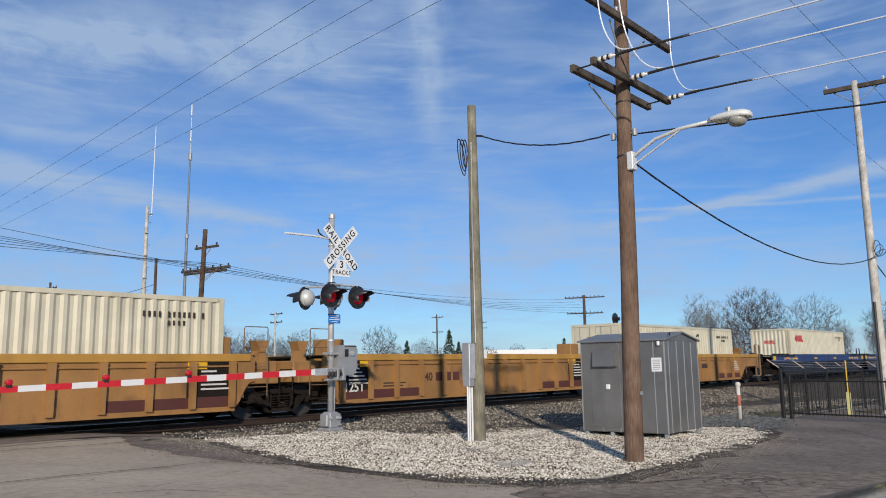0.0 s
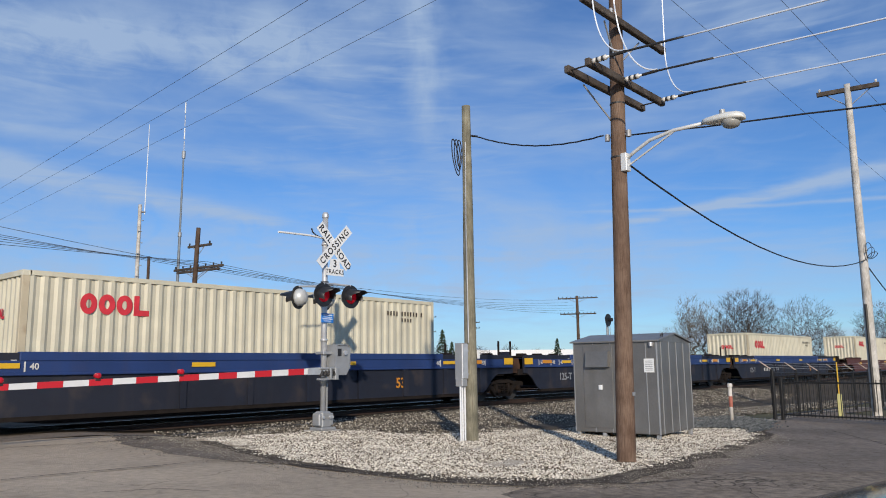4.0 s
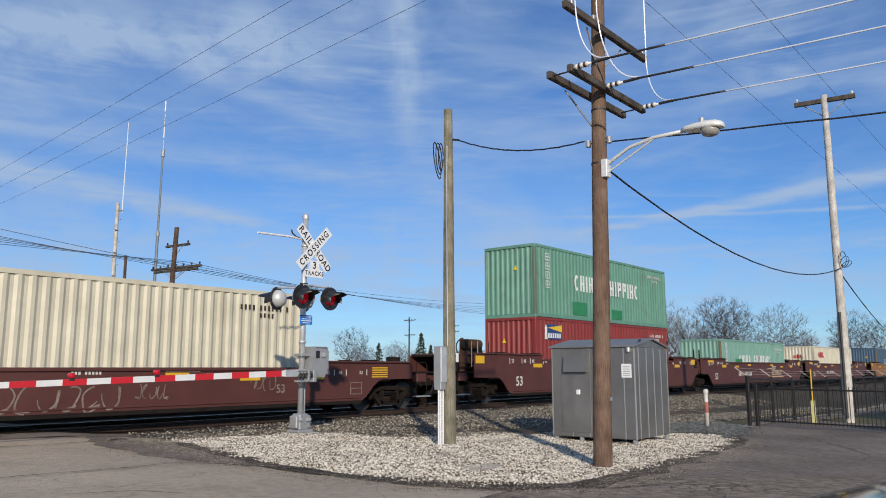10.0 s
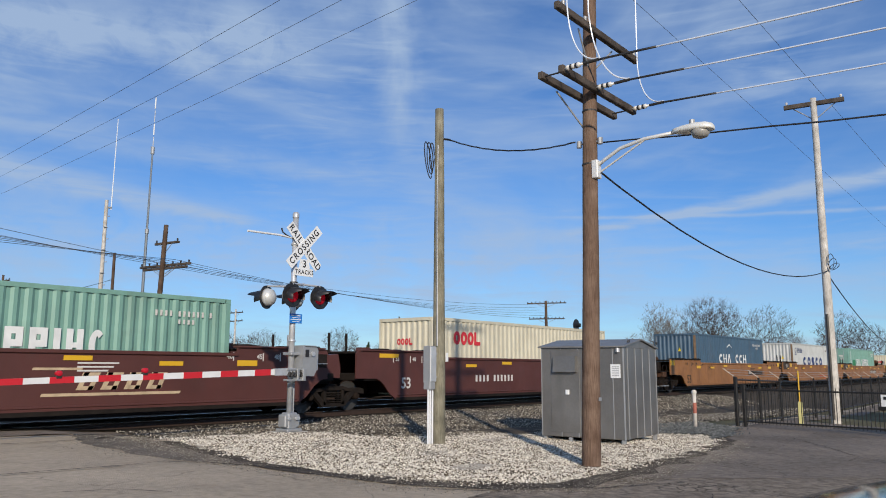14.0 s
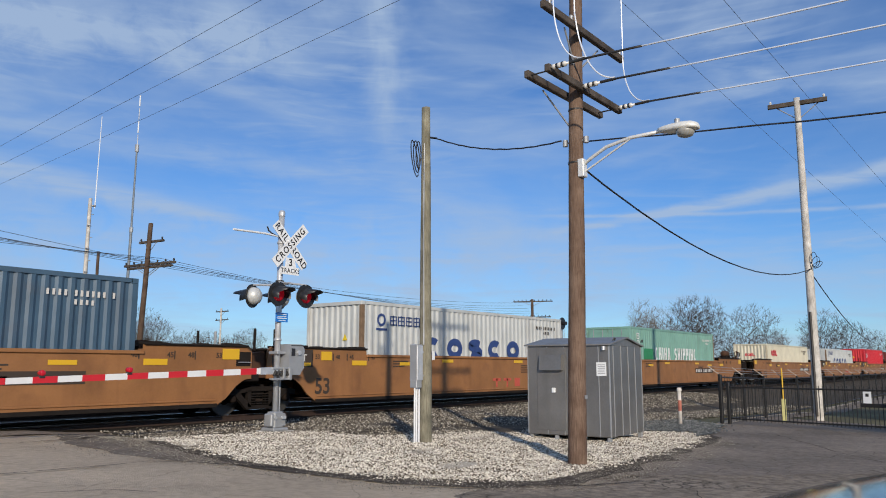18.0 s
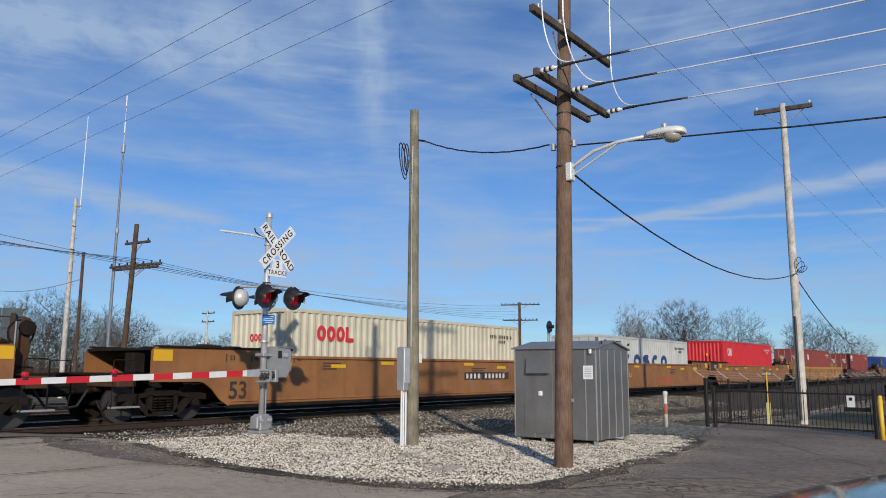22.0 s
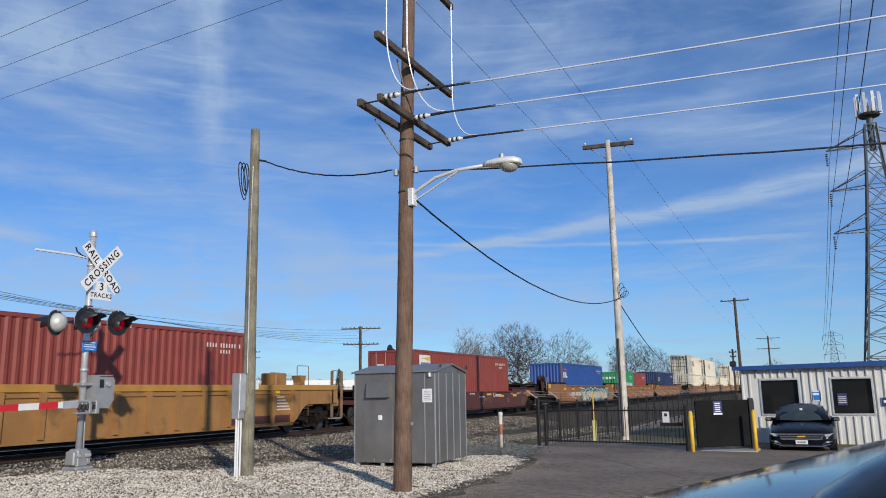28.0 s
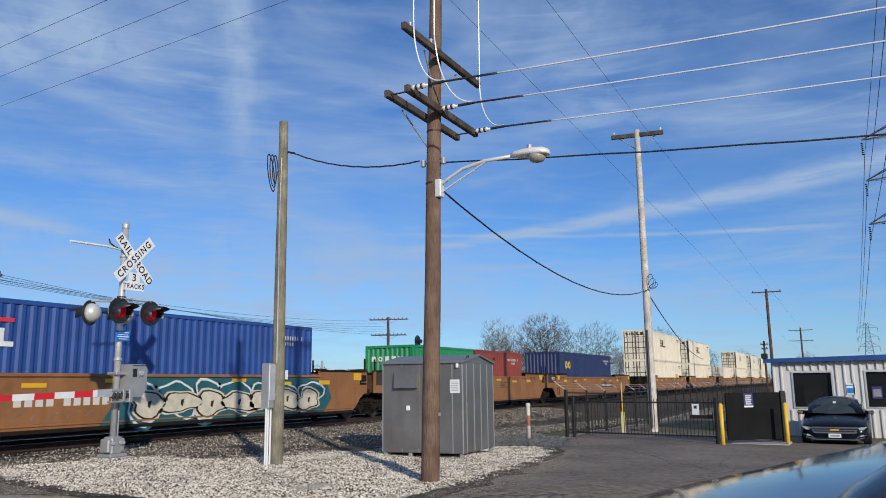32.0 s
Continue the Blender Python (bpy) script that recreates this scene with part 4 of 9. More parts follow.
# ---- relay shed ----
def relay_shed(x, y, z, turn):
    w = 1.83
    s = thing("relay_shed", pose(x, y, z, 0, 0, turn), "grey sheet-metal railway relay shed on short legs", "shed")
    walls = Shape().cbox(0, w, 0, w, 0.05, 1.86, 0.012)
    part("wall_box", walls, SHEET_GREY, s, "grey aluminium wall sheets")
    SEAM = GALV_DULL
    for k, a in enumerate((0.0, 0.22, 0.62, 0.98, 1.36, w - 0.02)):
        part("seam", Shape().box(-0.01, 0.004, a, a + 0.016, 0.05, 1.85), SEAM, s)
    for a in (0.0, 0.2, 0.62, 1.02, 1.42, w - 0.022):
        part("seam", Shape().box(a, a + 0.016, -0.01, 0.004, 0.05, 1.85), SEAM, s)
    roof = Shape().prism([(-0.05, 1.855), (w / 2, 2.02), (w + 0.05, 1.855), (w + 0.05, 1.885), (w / 2, 2.05), (-0.05, 1.885)], -0.05, w + 0.05, "y")
    r = part("roof", roof, ROOF_GREY, s, "low gabled grey metal roof")
    part("gable", Shape().prism([(0.0, 1.855), (w, 1.855), (w / 2, 2.01)], 0.0, 0.012, "y"), SHEET_GREY, s)
    for a in (0.12, w - 0.12):
        part("lifting_eye", Shape().path([(a - 0.05, -0.06, 1.95), (a - 0.03, -0.08, 2.0), (a + 0.03, -0.08, 2.0), (a + 0.05, -0.06, 1.95)], 0.012, 6), DARK_METAL, r)
    vent = part("vent_hood", Shape().prism([(-0.13, 1.36), (0.0, 1.36), (0.0, 1.68), (-0.1, 1.68)], 1.0, 1.5, "y"), SHEET_GREY, s, "sloped grey vent hood")
    part("door_panel", Shape().cbox(-0.014, -0.002, 0.95, 1.6, 0.14, 1.82, 0.004), SHEET_GREY, s, "flush door sheet")
    part("padlock_cover", Shape().cbox(-0.05, 0.0, 1.18, 1.26, 0.9, 1.0, 0.01), SIGN_WHITE, s, "small pale lock cover")
    nt = part("notice", Shape().box(-0.018, -0.013, 0.06, 0.27, 1.25, 1.52), SIGN_WHITE, s, "white paper notice with small print")
    for k in range(6):
        part("print_line", Shape().box(-0.02, -0.0181, 0.09, 0.24, 1.29 + k * 0.035, 1.302 + k * 0.035), GALV_DULL, nt)
    part("conduit_cap", Shape().tube((-0.04, 0.1, 1.76), (-0.04, 0.1, 1.84), 0.04, None, 10), GALV, s)
    for a, b in ((0.06, 0.06), (w - 0.06, 0.06), (0.06, w - 0.06), (w - 0.06, w - 0.06), (0.06, 1.2)):
        part("leg", Shape().cbox(a - 0.038, a + 0.038, b - 0.038, b + 0.038, -0.16, 0.05, 0.008), GALV_DULL, s)
    return s


relay_shed(14.12, 6.87, -0.07, 4.0)


# ---- poles ----
def pole_shape(h, r0, r1, n=18, bend=(0, 0), twist=0.0):
    s = Shape()
    rings = 14
    v, f = [], []
    for i in range(rings + 1):
        a = i / rings
        r = r0 + (r1 - r0) * a
        for k in range(n):
            q = 2 * math.pi * k / n
            rr = r * (1 + 0.025 * math.sin(3 * q + i) + 0.015 * math.sin(7 * q + 2 * i))
            v.append((bend[0] * a + rr * math.cos(q), bend[1] * a + rr * math.sin(q), -0.3 + (h + 0.3) * a))
    for i in range(rings):
        f += [(i * n + k, i * n + (k + 1) % n, (i + 1) * n + (k + 1) % n, (i + 1) * n + k) for k in range(n)]
    f.append(tuple(range(rings * n, rings * n + n)))
    return s.add(v, f)


def utility_pole(x, y, z):
    """The brown pole with crossarms and street lamp."""
    h = 9.6
    s = thing("utility_pole", pose(x, y, z), "tall brown creosoted utility pole with wooden crossarms", "utility pole")
    part("pole", pole_shape(h, 0.14, 0.088, bend=(0.09, -0.18)), POLE_BROWN, s, "brown creosoted wooden shaft", True)
    dz = -z

    def arm(zc, yo, x0=-1.3, x1=1.3):
        a = part("crossarm", Shape().cbox(x0, x1, yo - 0.043, yo + 0.043, zc - 0.056, zc + 0.056, 0.01), ARM_WOOD, s, "dark weathered wooden crossarm")
        return a
    for zc, yo, xc, half in ((5.6, -0.28, 0.07, 1.2), (5.62, 0.11, 0.15, 1.2), (6.52, -0.3, 0.06, 1.31), (8.2, -0.32, 0.06, 1.35)):
        arm(zc + dz, yo, xc - half, xc + half)
    for zc, yo in ((5.62, 0.17), (6.52, -0.23), (8.2, -0.25)):
        for k in (-1, 1):
            part("brace", Shape().path([(0.06 + k * 0.55, yo, zc + dz - 0.07), (0.06 + k * 0.05, -0.13 if yo < 0 else 0.0, zc + dz - 0.55)], 0.014, 6), GALV_DULL, s)
    for k in (-0.98, 1.16):
        part("spacer_bolt", Shape().tube((k, -0.32, 5.61 + dz), (k, 0.16, 5.61 + dz), 0.012), DARK_METAL, s)
    # strain insulators on the lower arm
    for xx in (-1.08, -0.12, 1.12):
        ins = Shape()
        prof = []
        for k in range(3):
            o = -0.34 - k * 0.085
            prof += [(o, 0.018), (o - 0.015, 0.037), (o - 0.05, 0.039), (o - 0.06, 0.02)]
        part("strain_insulator", ins.turn([(-0.3, 0.015)] + prof + [(-0.66, 0.015)], (xx, 0.0, 5.6 + dz), "y", 14), PORCELAIN, s, "grey-white strain insulator", True)
        for o in (-0.415, -0.5):
            part("strain_cap", Shape().tube((xx, o, 5.6 + dz), (xx, o - 0.02, 5.6 + dz), 0.041, None, 12), DARK_METAL, s)
        part("strain_clamp", Shape().tube((xx, -0.62, 5.6 + dz), (xx, -0.86, 5.6 + dz), 0.022), DARK_METAL, s)
    for xx in (-1.05, -0.4, 1.28):
        part("pin_insulator", Shape().turn([(0.06, 0.012), (0.09, 0.035), (0.11, 0.022), (0.135, 0.04), (0.16, 0.02)], (xx, -0.3, 6.5 + dz), "z", 14), GALV_DULL, s, "small grey pin insulator", True)
    # jumpers: bright loops from the upper arm down to the conductors
    for xa, xb, top in ((-1.05, -1.08, 6.7), (-0.4, -0.12, 6.7), (1.28, 1.12, 6.6)):
        pts = []
        for k in range(17):
            a = k / 16
            pts.append((xa + (xb - xa) * a, -0.36 - 0.5 * a * a, top + dz - (top - 5.62) * math.sin(a * math.pi * 0.5)))
        part("jumper", Shape().path(pts, 0.0115, 6), ALU_WIRE, s, "bright bare jumper wire")
        part("riser", Shape().path([(xa, -0.36, top + dz), (xa + 0.02, -0.36, 8.2 + dz)], 0.010, 6), ALU_WIRE, s)
    # street lamp
    pts = [(0.02, -0.2, 4.40 + dz), (0.02, -0.36, 4.50 + dz), (0.0, -0.62, 4.62 + dz), (0.0, -1.0, 4.69 + dz), (0.0, -1.58, 4.70 + dz)]
    lb = part("lamp_arm", Shape().path(pts, 0.027, 10), BRACKET, s, "white curved lamp arm", True)
    part("arm_strut", Shape().path([(0.02, -0.2, 4.28 + dz), (0.0, -1.0, 4.67 + dz)], 0.014, 6), BRACKET, lb)
    part("arm_plate", Shape().cbox(-0.06, 0.08, -0.26, -0.16, 4.22 + dz, 4.5 + dz, 0.01), BRACKET, lb)
    head = Shape()
    n, rings = 18, [(-1.44, 0.05, 4.705, 0.045), (-1.5, 0.085, 4.70, 0.06), (-1.62, 0.125, 4.695, 0.075), (-1.8, 0.145, 4.69, 0.085), (-1.93, 0.135, 4.68, 0.08), (-2.0, 0.095, 4.67, 0.06), (-2.02, 0.05, 4.665, 0.04)]
    v, f = [], []
    for yy, wx, zc, hz in rings:
        for k in range(n):
            q = 2 * math.pi * k / n
            v.append((wx * math.cos(q), yy, zc + dz + hz * max(-0.45, math.sin(q))))
    for i in range(len(rings) - 1):
        f += [(i * n + k, i * n + (k + 1) % n, (i + 1) * n + (k + 1) % n, (i + 1) * n + k) for k in range(n)]
    f += [tuple(range(n)), tuple(range(len(rings) * n - 1, (len(rings) - 1) * n - 1, -1))]
    lamp = part("luminaire", head.add(v, f), LAMP_GREY, s, "pale cobra-head street lamp", True)
    part("lamp_bowl", Shape().turn([(4.66 + dz, 0.13), (4.61 + dz, 0.126), (4.565 + dz, 0.1), (4.545 + dz, 0.045)], (0, -1.83, 0), "z", 18), FROSTED, lamp, "dusty glass lamp bowl", True)
    part("photocell", Shape().tube((0, -1.72, 4.75 + dz), (0, -1.72, 4.83 + dz), 0.04, None, 10), GALV_DULL, lamp)
    # hardware where the service cables meet the pole
    for k in (-1, 1):
        part("cable_clamp", Shape().tube((0.04, -0.09 + k * 0.18, 4.76 + dz), (0.04, -0.09 + k * 0.18, 4.86 + dz), 0.04, None, 10).tube((0.04, -0.09, 4.81 + dz), (0.04, -0.09 + k * 0.2, 4.81 + dz), 0.015), GALV_DULL, s)
    for zc in (4.45, 5.3, 6.1):
        r = 0.14 - 0.052 * (zc + 0.3) / 9.9 + 0.006
        part("pole_band", Shape().turn([(zc + dz, r), (zc + dz + 0.025, r)], (0.09 * zc / 9.6, -0.18 * zc / 9.6, 0), "z", 18), DARK_METAL, s)
    part("id_tag", Shape().box(-0.03, 0.05, -0.17, -0.165, 0.95, 1.0), GALV_DULL, s)
    return s


utility_pole(10.22, 5.53, -0.05)


def service_pole(x, y, z, h):
    s = thing("service_pole", pose(x, y, z), "short green-grey weathered service pole with meter box", "utility pole")
    part("pole", pole_shape(h, 0.125, 0.082, bend=(0.0, 0.02)), POLE_GREEN, s, "green-grey treated wooden shaft", True)
    b = part("meter_box", Shape().cbox(-0.34, -0.19, -0.08, 0.1, 1.12, 1.78, 0.012), GALV_DULL, s, "grey metal meter box")
    part("box_lid", Shape().cbox(-0.345, -0.185, -0.09, -0.075, 1.14, 1.76, 0.005), GALV, b)
    part("lower_box", Shape().cbox(-0.35, -0.2, -0.08, 0.08, 1.0, 1.14, 0.01), GALV_DULL, s)
    for k, xx in enumerate((-0.33, -0.275, -0.21)):
        part("conduit", Shape().tube((xx, -0.02, -0.1), (xx, -0.02, 1.05), 0.017, None, 8), SIGN_WHITE, s, "white conduit pipe")
    part("side_conduit", Shape().path([(-0.13, -0.06, 1.78), (-0.13, -0.04, 4.0), (-0.1, -0.03, h - 0.75)], 0.014, 6), GALV_DULL, s)
    part("reflector_tag", Shape().box(0.03, 0.1, -0.135, -0.125, 1.5, 1.66), SIGN_WHITE, s)
    for k in range(3):
        pts = [(-0.21 - 0.07 * math.sin(j / 14 * 2 * math.pi + 0.35 * k) * (1 + 0.3 * k) - 0.03 * k, 0.03 + 0.02 * k, h - 0.72 - 0.33 * (1 - math.cos(j / 14 * 2 * math.pi)) * (0.8 + 0.12 * k)) for j in range(15)]
        part("cable_coil", Shape().path(pts, 0.011, 5), BLACK_CABLE, s, "coil of spare black cable")
    for zz in (1.2, 1.62):
        part("box_strap", Shape().cbox(-0.2, 0.0, -0.04, 0.0, zz, zz + 0.04, 0.005), GALV_DULL, s)
    part("bracket", Shape().tube((0, -0.1, h - 0.62), (0.16, -0.12, h - 0.6), 0.02), DARK_METAL, s)
    return s


service_pole(10.97, 9.01, -0.02, 6.34)


def tall_pole(x, y, z, h, lean):
    s = thing("pale_utility_pole", pose(x, y, z, *lean), "tall bleached utility pole with one crossarm behind the fence", "utility pole")
    part("pole", pole_shape(h, 0.168, 0.105), POLE_PALE, s, "bleached grey wooden shaft", True)
    part("crossarm", Shape().cbox(-0.06, 0.06, -1.0, 1.0, h - 0.28, h - 0.12, 0.01), ARM_WOOD, s)
    for k in (-1, 1):
        part("brace", Shape().path([(0.08, k * 0.7, h - 0.26), (0.1, 0, h - 0.8)], 0.02, 5), GALV_DULL, s)
        part("pin_insulator", Shape().turn([(h - 0.12, 0.02), (h - 0.05, 0.05), (h, 0.03)], (0, k * 0.9, 0), "z", 8), PORCELAIN, s)
    part("riser_pipe", Shape().tube((-0.2, 0.06, 0.0), (-0.17, 0.05, 3.6), 0.045, None, 8), DARK_METAL, s)
    for q in range(3):
        pts = [(-0.19, -0.2 - 0.05 * q + (0.1 + 0.03 * q) * math.sin(j / 12 * 2 * math.pi), 5.45 - 0.1 * q + (0.26 - 0.07 * q) * math.cos(j / 12 * 2 * math.pi + 0.3 * q)) for j in range(13)]
        part("cable_loop", Shape().path(pts, 0.012, 5), BLACK_CABLE, s, "loose loop of black cable")
    return s


tall_pole(29.3, 6.4, -0.33, 11.5, (0, 0, 8))


# ---- wires ----
def wire(name, a, b, sag, r, material, label, n=28, twist=0.0):
    a, b = Vector(a), Vector(b)
    pts = []
    for k in range(n + 1):
        t = k / n
        p = a.lerp(b, t)
        p.z -= sag * 4 * t * (1 - t)
        pts.append(p + Vector((0, 0, twist * math.sin(k * 2.1))))
    s = Shape().path([p - a for p in pts], r, 5)
    ob = new(name, s.mesh(name, material, True))
    ob.location = a
    return tagged(ob, label, "wire", "overhead wires")


P1 = Vector((10.22, 5.53, 0))
for xx in (-1.08, -0.12, 1.12):
    wire("power_line", (P1.x + xx, P1.y - 0.8, 5.6), (P1.x + xx - 0.6, -34, 5.75), 0.6, 0.0125, ALU_WIRE, "bright bare overhead conductor")
    wire("line_cover", (P1.x + xx, P1.y - 0.8, 5.6), (P1.x + xx - 0.015, P1.y - 1.7, 5.55), 0.0, 0.017, DARK_METAL, "dark protective sleeve on the conductor", 6)
wire("service_cable", (P1.x + 0.2, P1.y - 0.1, 4.84), (P1.x - 0.4, -34, 4.9), 1.1, 0.013, BLACK_CABLE, "thick black bundled cable", 60, 0.006)
wire("service_cable", (P1.x - 0.16, P1.y + 0.05, 4.8), (11.05, 8.9, 5.72), 0.18, 0.013, BLACK_CABLE, "black cable slung between two poles", 30, 0.004)
wire("service_cable", (P1.x + 0.12, P1.y - 0.1, 4.45), (29.2, 6.3, 4.8), 0.78, 0.016, BLACK_CABLE, "black cable hanging down to the pale pole", 40, 0.003)
wire("service_cable", (29.3, 6.3, 4.6), (62, 9.5, 3.0), 0.5, 0.02, BLACK_CABLE, "black cable leading on from the pale pole")
for xa, ya in ((26.9, 31.1), (29.1, 28.8), (31.8, 26.0)):
    wire("transmission_line", (xa + 6.2, ya + 96, 22), (xa - 9, ya - 90, 22.5), 0.5, 0.014, THIN_WIRE, "thin high transmission wire")
for ya, yb in ((18.3, 18.6), (13.8, 12.6)):
    wire("transmission_line", (20, ya - 1, 22.5), (500, yb + (yb - ya + 1) * 3.36, 18.2), 0.3, 0.014, THIN_WIRE, "thin high transmission wire")


# ---- the train ----
SPEED = 11.305
rolling = []          # (thing, place at the start)


def paint(name, col, rough=0.5, **k):
    o = dict(var=0.14, grain=1.2, fine=25, bump=0.08, bump_size=30, streak=0.45, stain=0.25, stain_col=(0.09, 0.055, 0.035))
    o.update(k)
    return surface(name, col, rough, 0.0, **o)


BEIGE = paint("cream_container_paint", (0.60, 0.56, 0.43), streak=0.25, stain=0.12, stain_col=(0.25, 0.17, 0.09))
SEA_GREEN = paint("sea_green_container_paint", (0.13, 0.29, 0.215), streak=0.3)
TEAL = paint("faded_teal_container_paint", (0.19, 0.36, 0.295), streak=0.3)
DEEP_RED = paint("dull_red_container_paint", (0.235, 0.033, 0.028), streak=0.25)
BRIGHT_RED = paint("bright_red_container_paint", (0.55, 0.022, 0.03), streak=0.12, stain=0.06)
RUST_RED = paint("rust_red_container_paint", (0.235, 0.046, 0.034), streak=0.2)
NAVY_BLUE = paint("slate_blue_container_paint", (0.055, 0.105, 0.16), streak=0.3)
PALE_GREY = paint("pale_grey_container_paint", (0.50, 0.515, 0.50), streak=0.3, stain=0.12, stain_col=(0.2, 0.13, 0.08))
BLUE = paint("blue_container_paint", (0.022, 0.07, 0.27), streak=0.15, stain=0.08)
DARK_BLUE = paint("dark_blue_container_paint", (0.018, 0.032, 0.10), streak=0.15)
LEAF_GREEN = paint("green_container_paint", (0.02, 0.24, 0.09), streak=0.15)
WHITE_BOX = paint("white_container_paint", (0.76, 0.69, 0.54), streak=0.15, stain=0.06)
POST_BROWN = surface("rust_brown_post_paint", (0.20, 0.135, 0.085), 0.75, 0, 0.35, 4, 40, 0.15, stain=0.6, stain_col=(0.10, 0.055, 0.032))
POST_CREAM = paint("rust_stained_cream_post", (0.50, 0.43, 0.30), streak=0.5, stain=0.8, stain_col=(0.22, 0.11, 0.05))
POST_GREEN = paint("rust_stained_green_post", (0.13, 0.17, 0.11), streak=0.5, stain=0.8, stain_col=(0.10, 0.055, 0.03))
GOLD_CAR = paint("golden_yellow_wagon_paint", (0.33, 0.17, 0.055), 0.6, var=0.22, streak=0.65, stain=0.7, stain_col=(0.09, 0.05, 0.03))
GOLD_CHORD = paint("yellow_wagon_chord", (0.44, 0.235, 0.045), 0.55, streak=0.2)
TAN_CAR = paint("tan_brown_wagon_paint", (0.285, 0.128, 0.045), 0.6, var=0.2, streak=0.55, stain=0.45, stain_col=(0.13, 0.055, 0.025))
BROWN_CAR = paint("red_brown_wagon_paint", (0.092, 0.03, 0.024), 0.6, streak=0.3, stain=0.25, stain_col=(0.06, 0.035, 0.03))
BLUE_CAR = paint("dark_blue_wagon_paint", (0.012, 0.0145, 0.026), 0.65, streak=0.5, stain=0.7, stain_col=(0.055, 0.042, 0.038))
BLUE_BAND = paint("blue_wagon_chord", (0.018, 0.042, 0.145), 0.5, streak=0.2, stain=0.1)
RUST_BOX = surface("rust_red_box", (0.3, 0.07, 0.03), 0.7, 0, 0.25, 5, 40, 0.1)
RUST_END = surface("rusty_brown_end_steel", (0.085, 0.045, 0.028), 0.8, 0.1, 0.35, 3, 30, 0.2, stain=0.6, stain_col=(0.03, 0.022, 0.018))
GRIME = surface("grimy_black_steel", (0.02, 0.016, 0.014), 0.8, 0.1, 0.35, 4, 30, 0.2, stain=0.45, stain_col=(0.042, 0.03, 0.023))
WHEEL_RUST = surface("rust_brown_wheel", (0.02, 0.014, 0.011), 0.95, 0.0, 0.4, 5, 30, 0.25, stain=0.5, stain_col=(0.05, 0.03, 0.02))
WHEEL_RIM = plain("worn_wheel_tread", (0.10, 0.095, 0.09), 0.45, 0.6)
DULL_WHITE = plain("dull_white_stencil", (0.62, 0.6, 0.56), 0.7)
STENCIL_DARK = plain("dark_brown_stencil", (0.05, 0.035, 0.025), 0.7)
REFLECT_YELLOW = plain("yellow_reflector", (0.72, 0.42, 0.02), 0.4)
REFLECT_ORANGE = plain("orange_reflector", (0.6, 0.24, 0.02), 0.4)
LOGO_RED = surface("red_logo_paint", (0.62, 0.035, 0.05), 0.6, 0, 0.15, 6, 40, 0.0)
LOGO_WHITE = surface("white_logo_paint", (0.74, 0.75, 0.73), 0.6, 0, 0.12, 3, 40, 0.0)
LOGO_NAVY = surface("navy_logo_paint", (0.03, 0.06, 0.19), 0.6, 0, 0.15, 6, 40, 0.0)
LOGO_GREEN = surface("green_patch_paint", (0.03, 0.22, 0.09), 0.6, 0, 0.15, 3, 40, 0.0)
LOGO_YELLOW = plain("yellow_logo_paint", (0.75, 0.5, 0.03), 0.6)
GRAF_CREAM = surface("cream_spray_paint", (0.6, 0.55, 0.43), 0.7, 0, 0.15, 5, 40, 0.0)
GRAF_BLACK = plain("black_spray_paint", (0.02, 0.018, 0.018), 0.7)
GRAF_DULL = surface("worn_grey_spray_paint", (0.23, 0.18, 0.155), 0.85, 0, 0.45, 5, 40, 0.0)
GRAF_TEAL = surface("teal_spray_paint", (0.02, 0.105, 0.125), 0.6, 0, 0.3, 2, 30, 0.0)
GRAF_WHITE = plain("white_spray_paint", (0.66, 0.68, 0.66), 0.7)
WARN_YELLOW = plain("yellow_warning_sticker", (0.75, 0.55, 0.02), 0.5)


def corrugated(length, z0, z1, pitch, depth, face):
    """A pressed wall sheet along x: flat crests, sloped flanks, flat troughs; face is its outer y."""
    inward = 1 if face < 0 else -1
    n = max(2, round(length / pitch))
    p = length / n
    line = []
    for k in range(n):
        x = -length / 2 + k * p
        line += [(x, 0), (x + 0.27 * p, 0), (x + 0.5 * p, 1), (x + 0.77 * p, 1)]
    line.append((length / 2, 0))
    s = Shape()
    v = []
    for x, d in line:
        y = face + inward * d * depth
        v += [(x, y, z0), (x, y, z1)]
    f = [(2 * i, 2 * i + 2, 2 * i + 3, 2 * i + 1) for i in range(len(line) - 1)]
    return s.add(v, f)


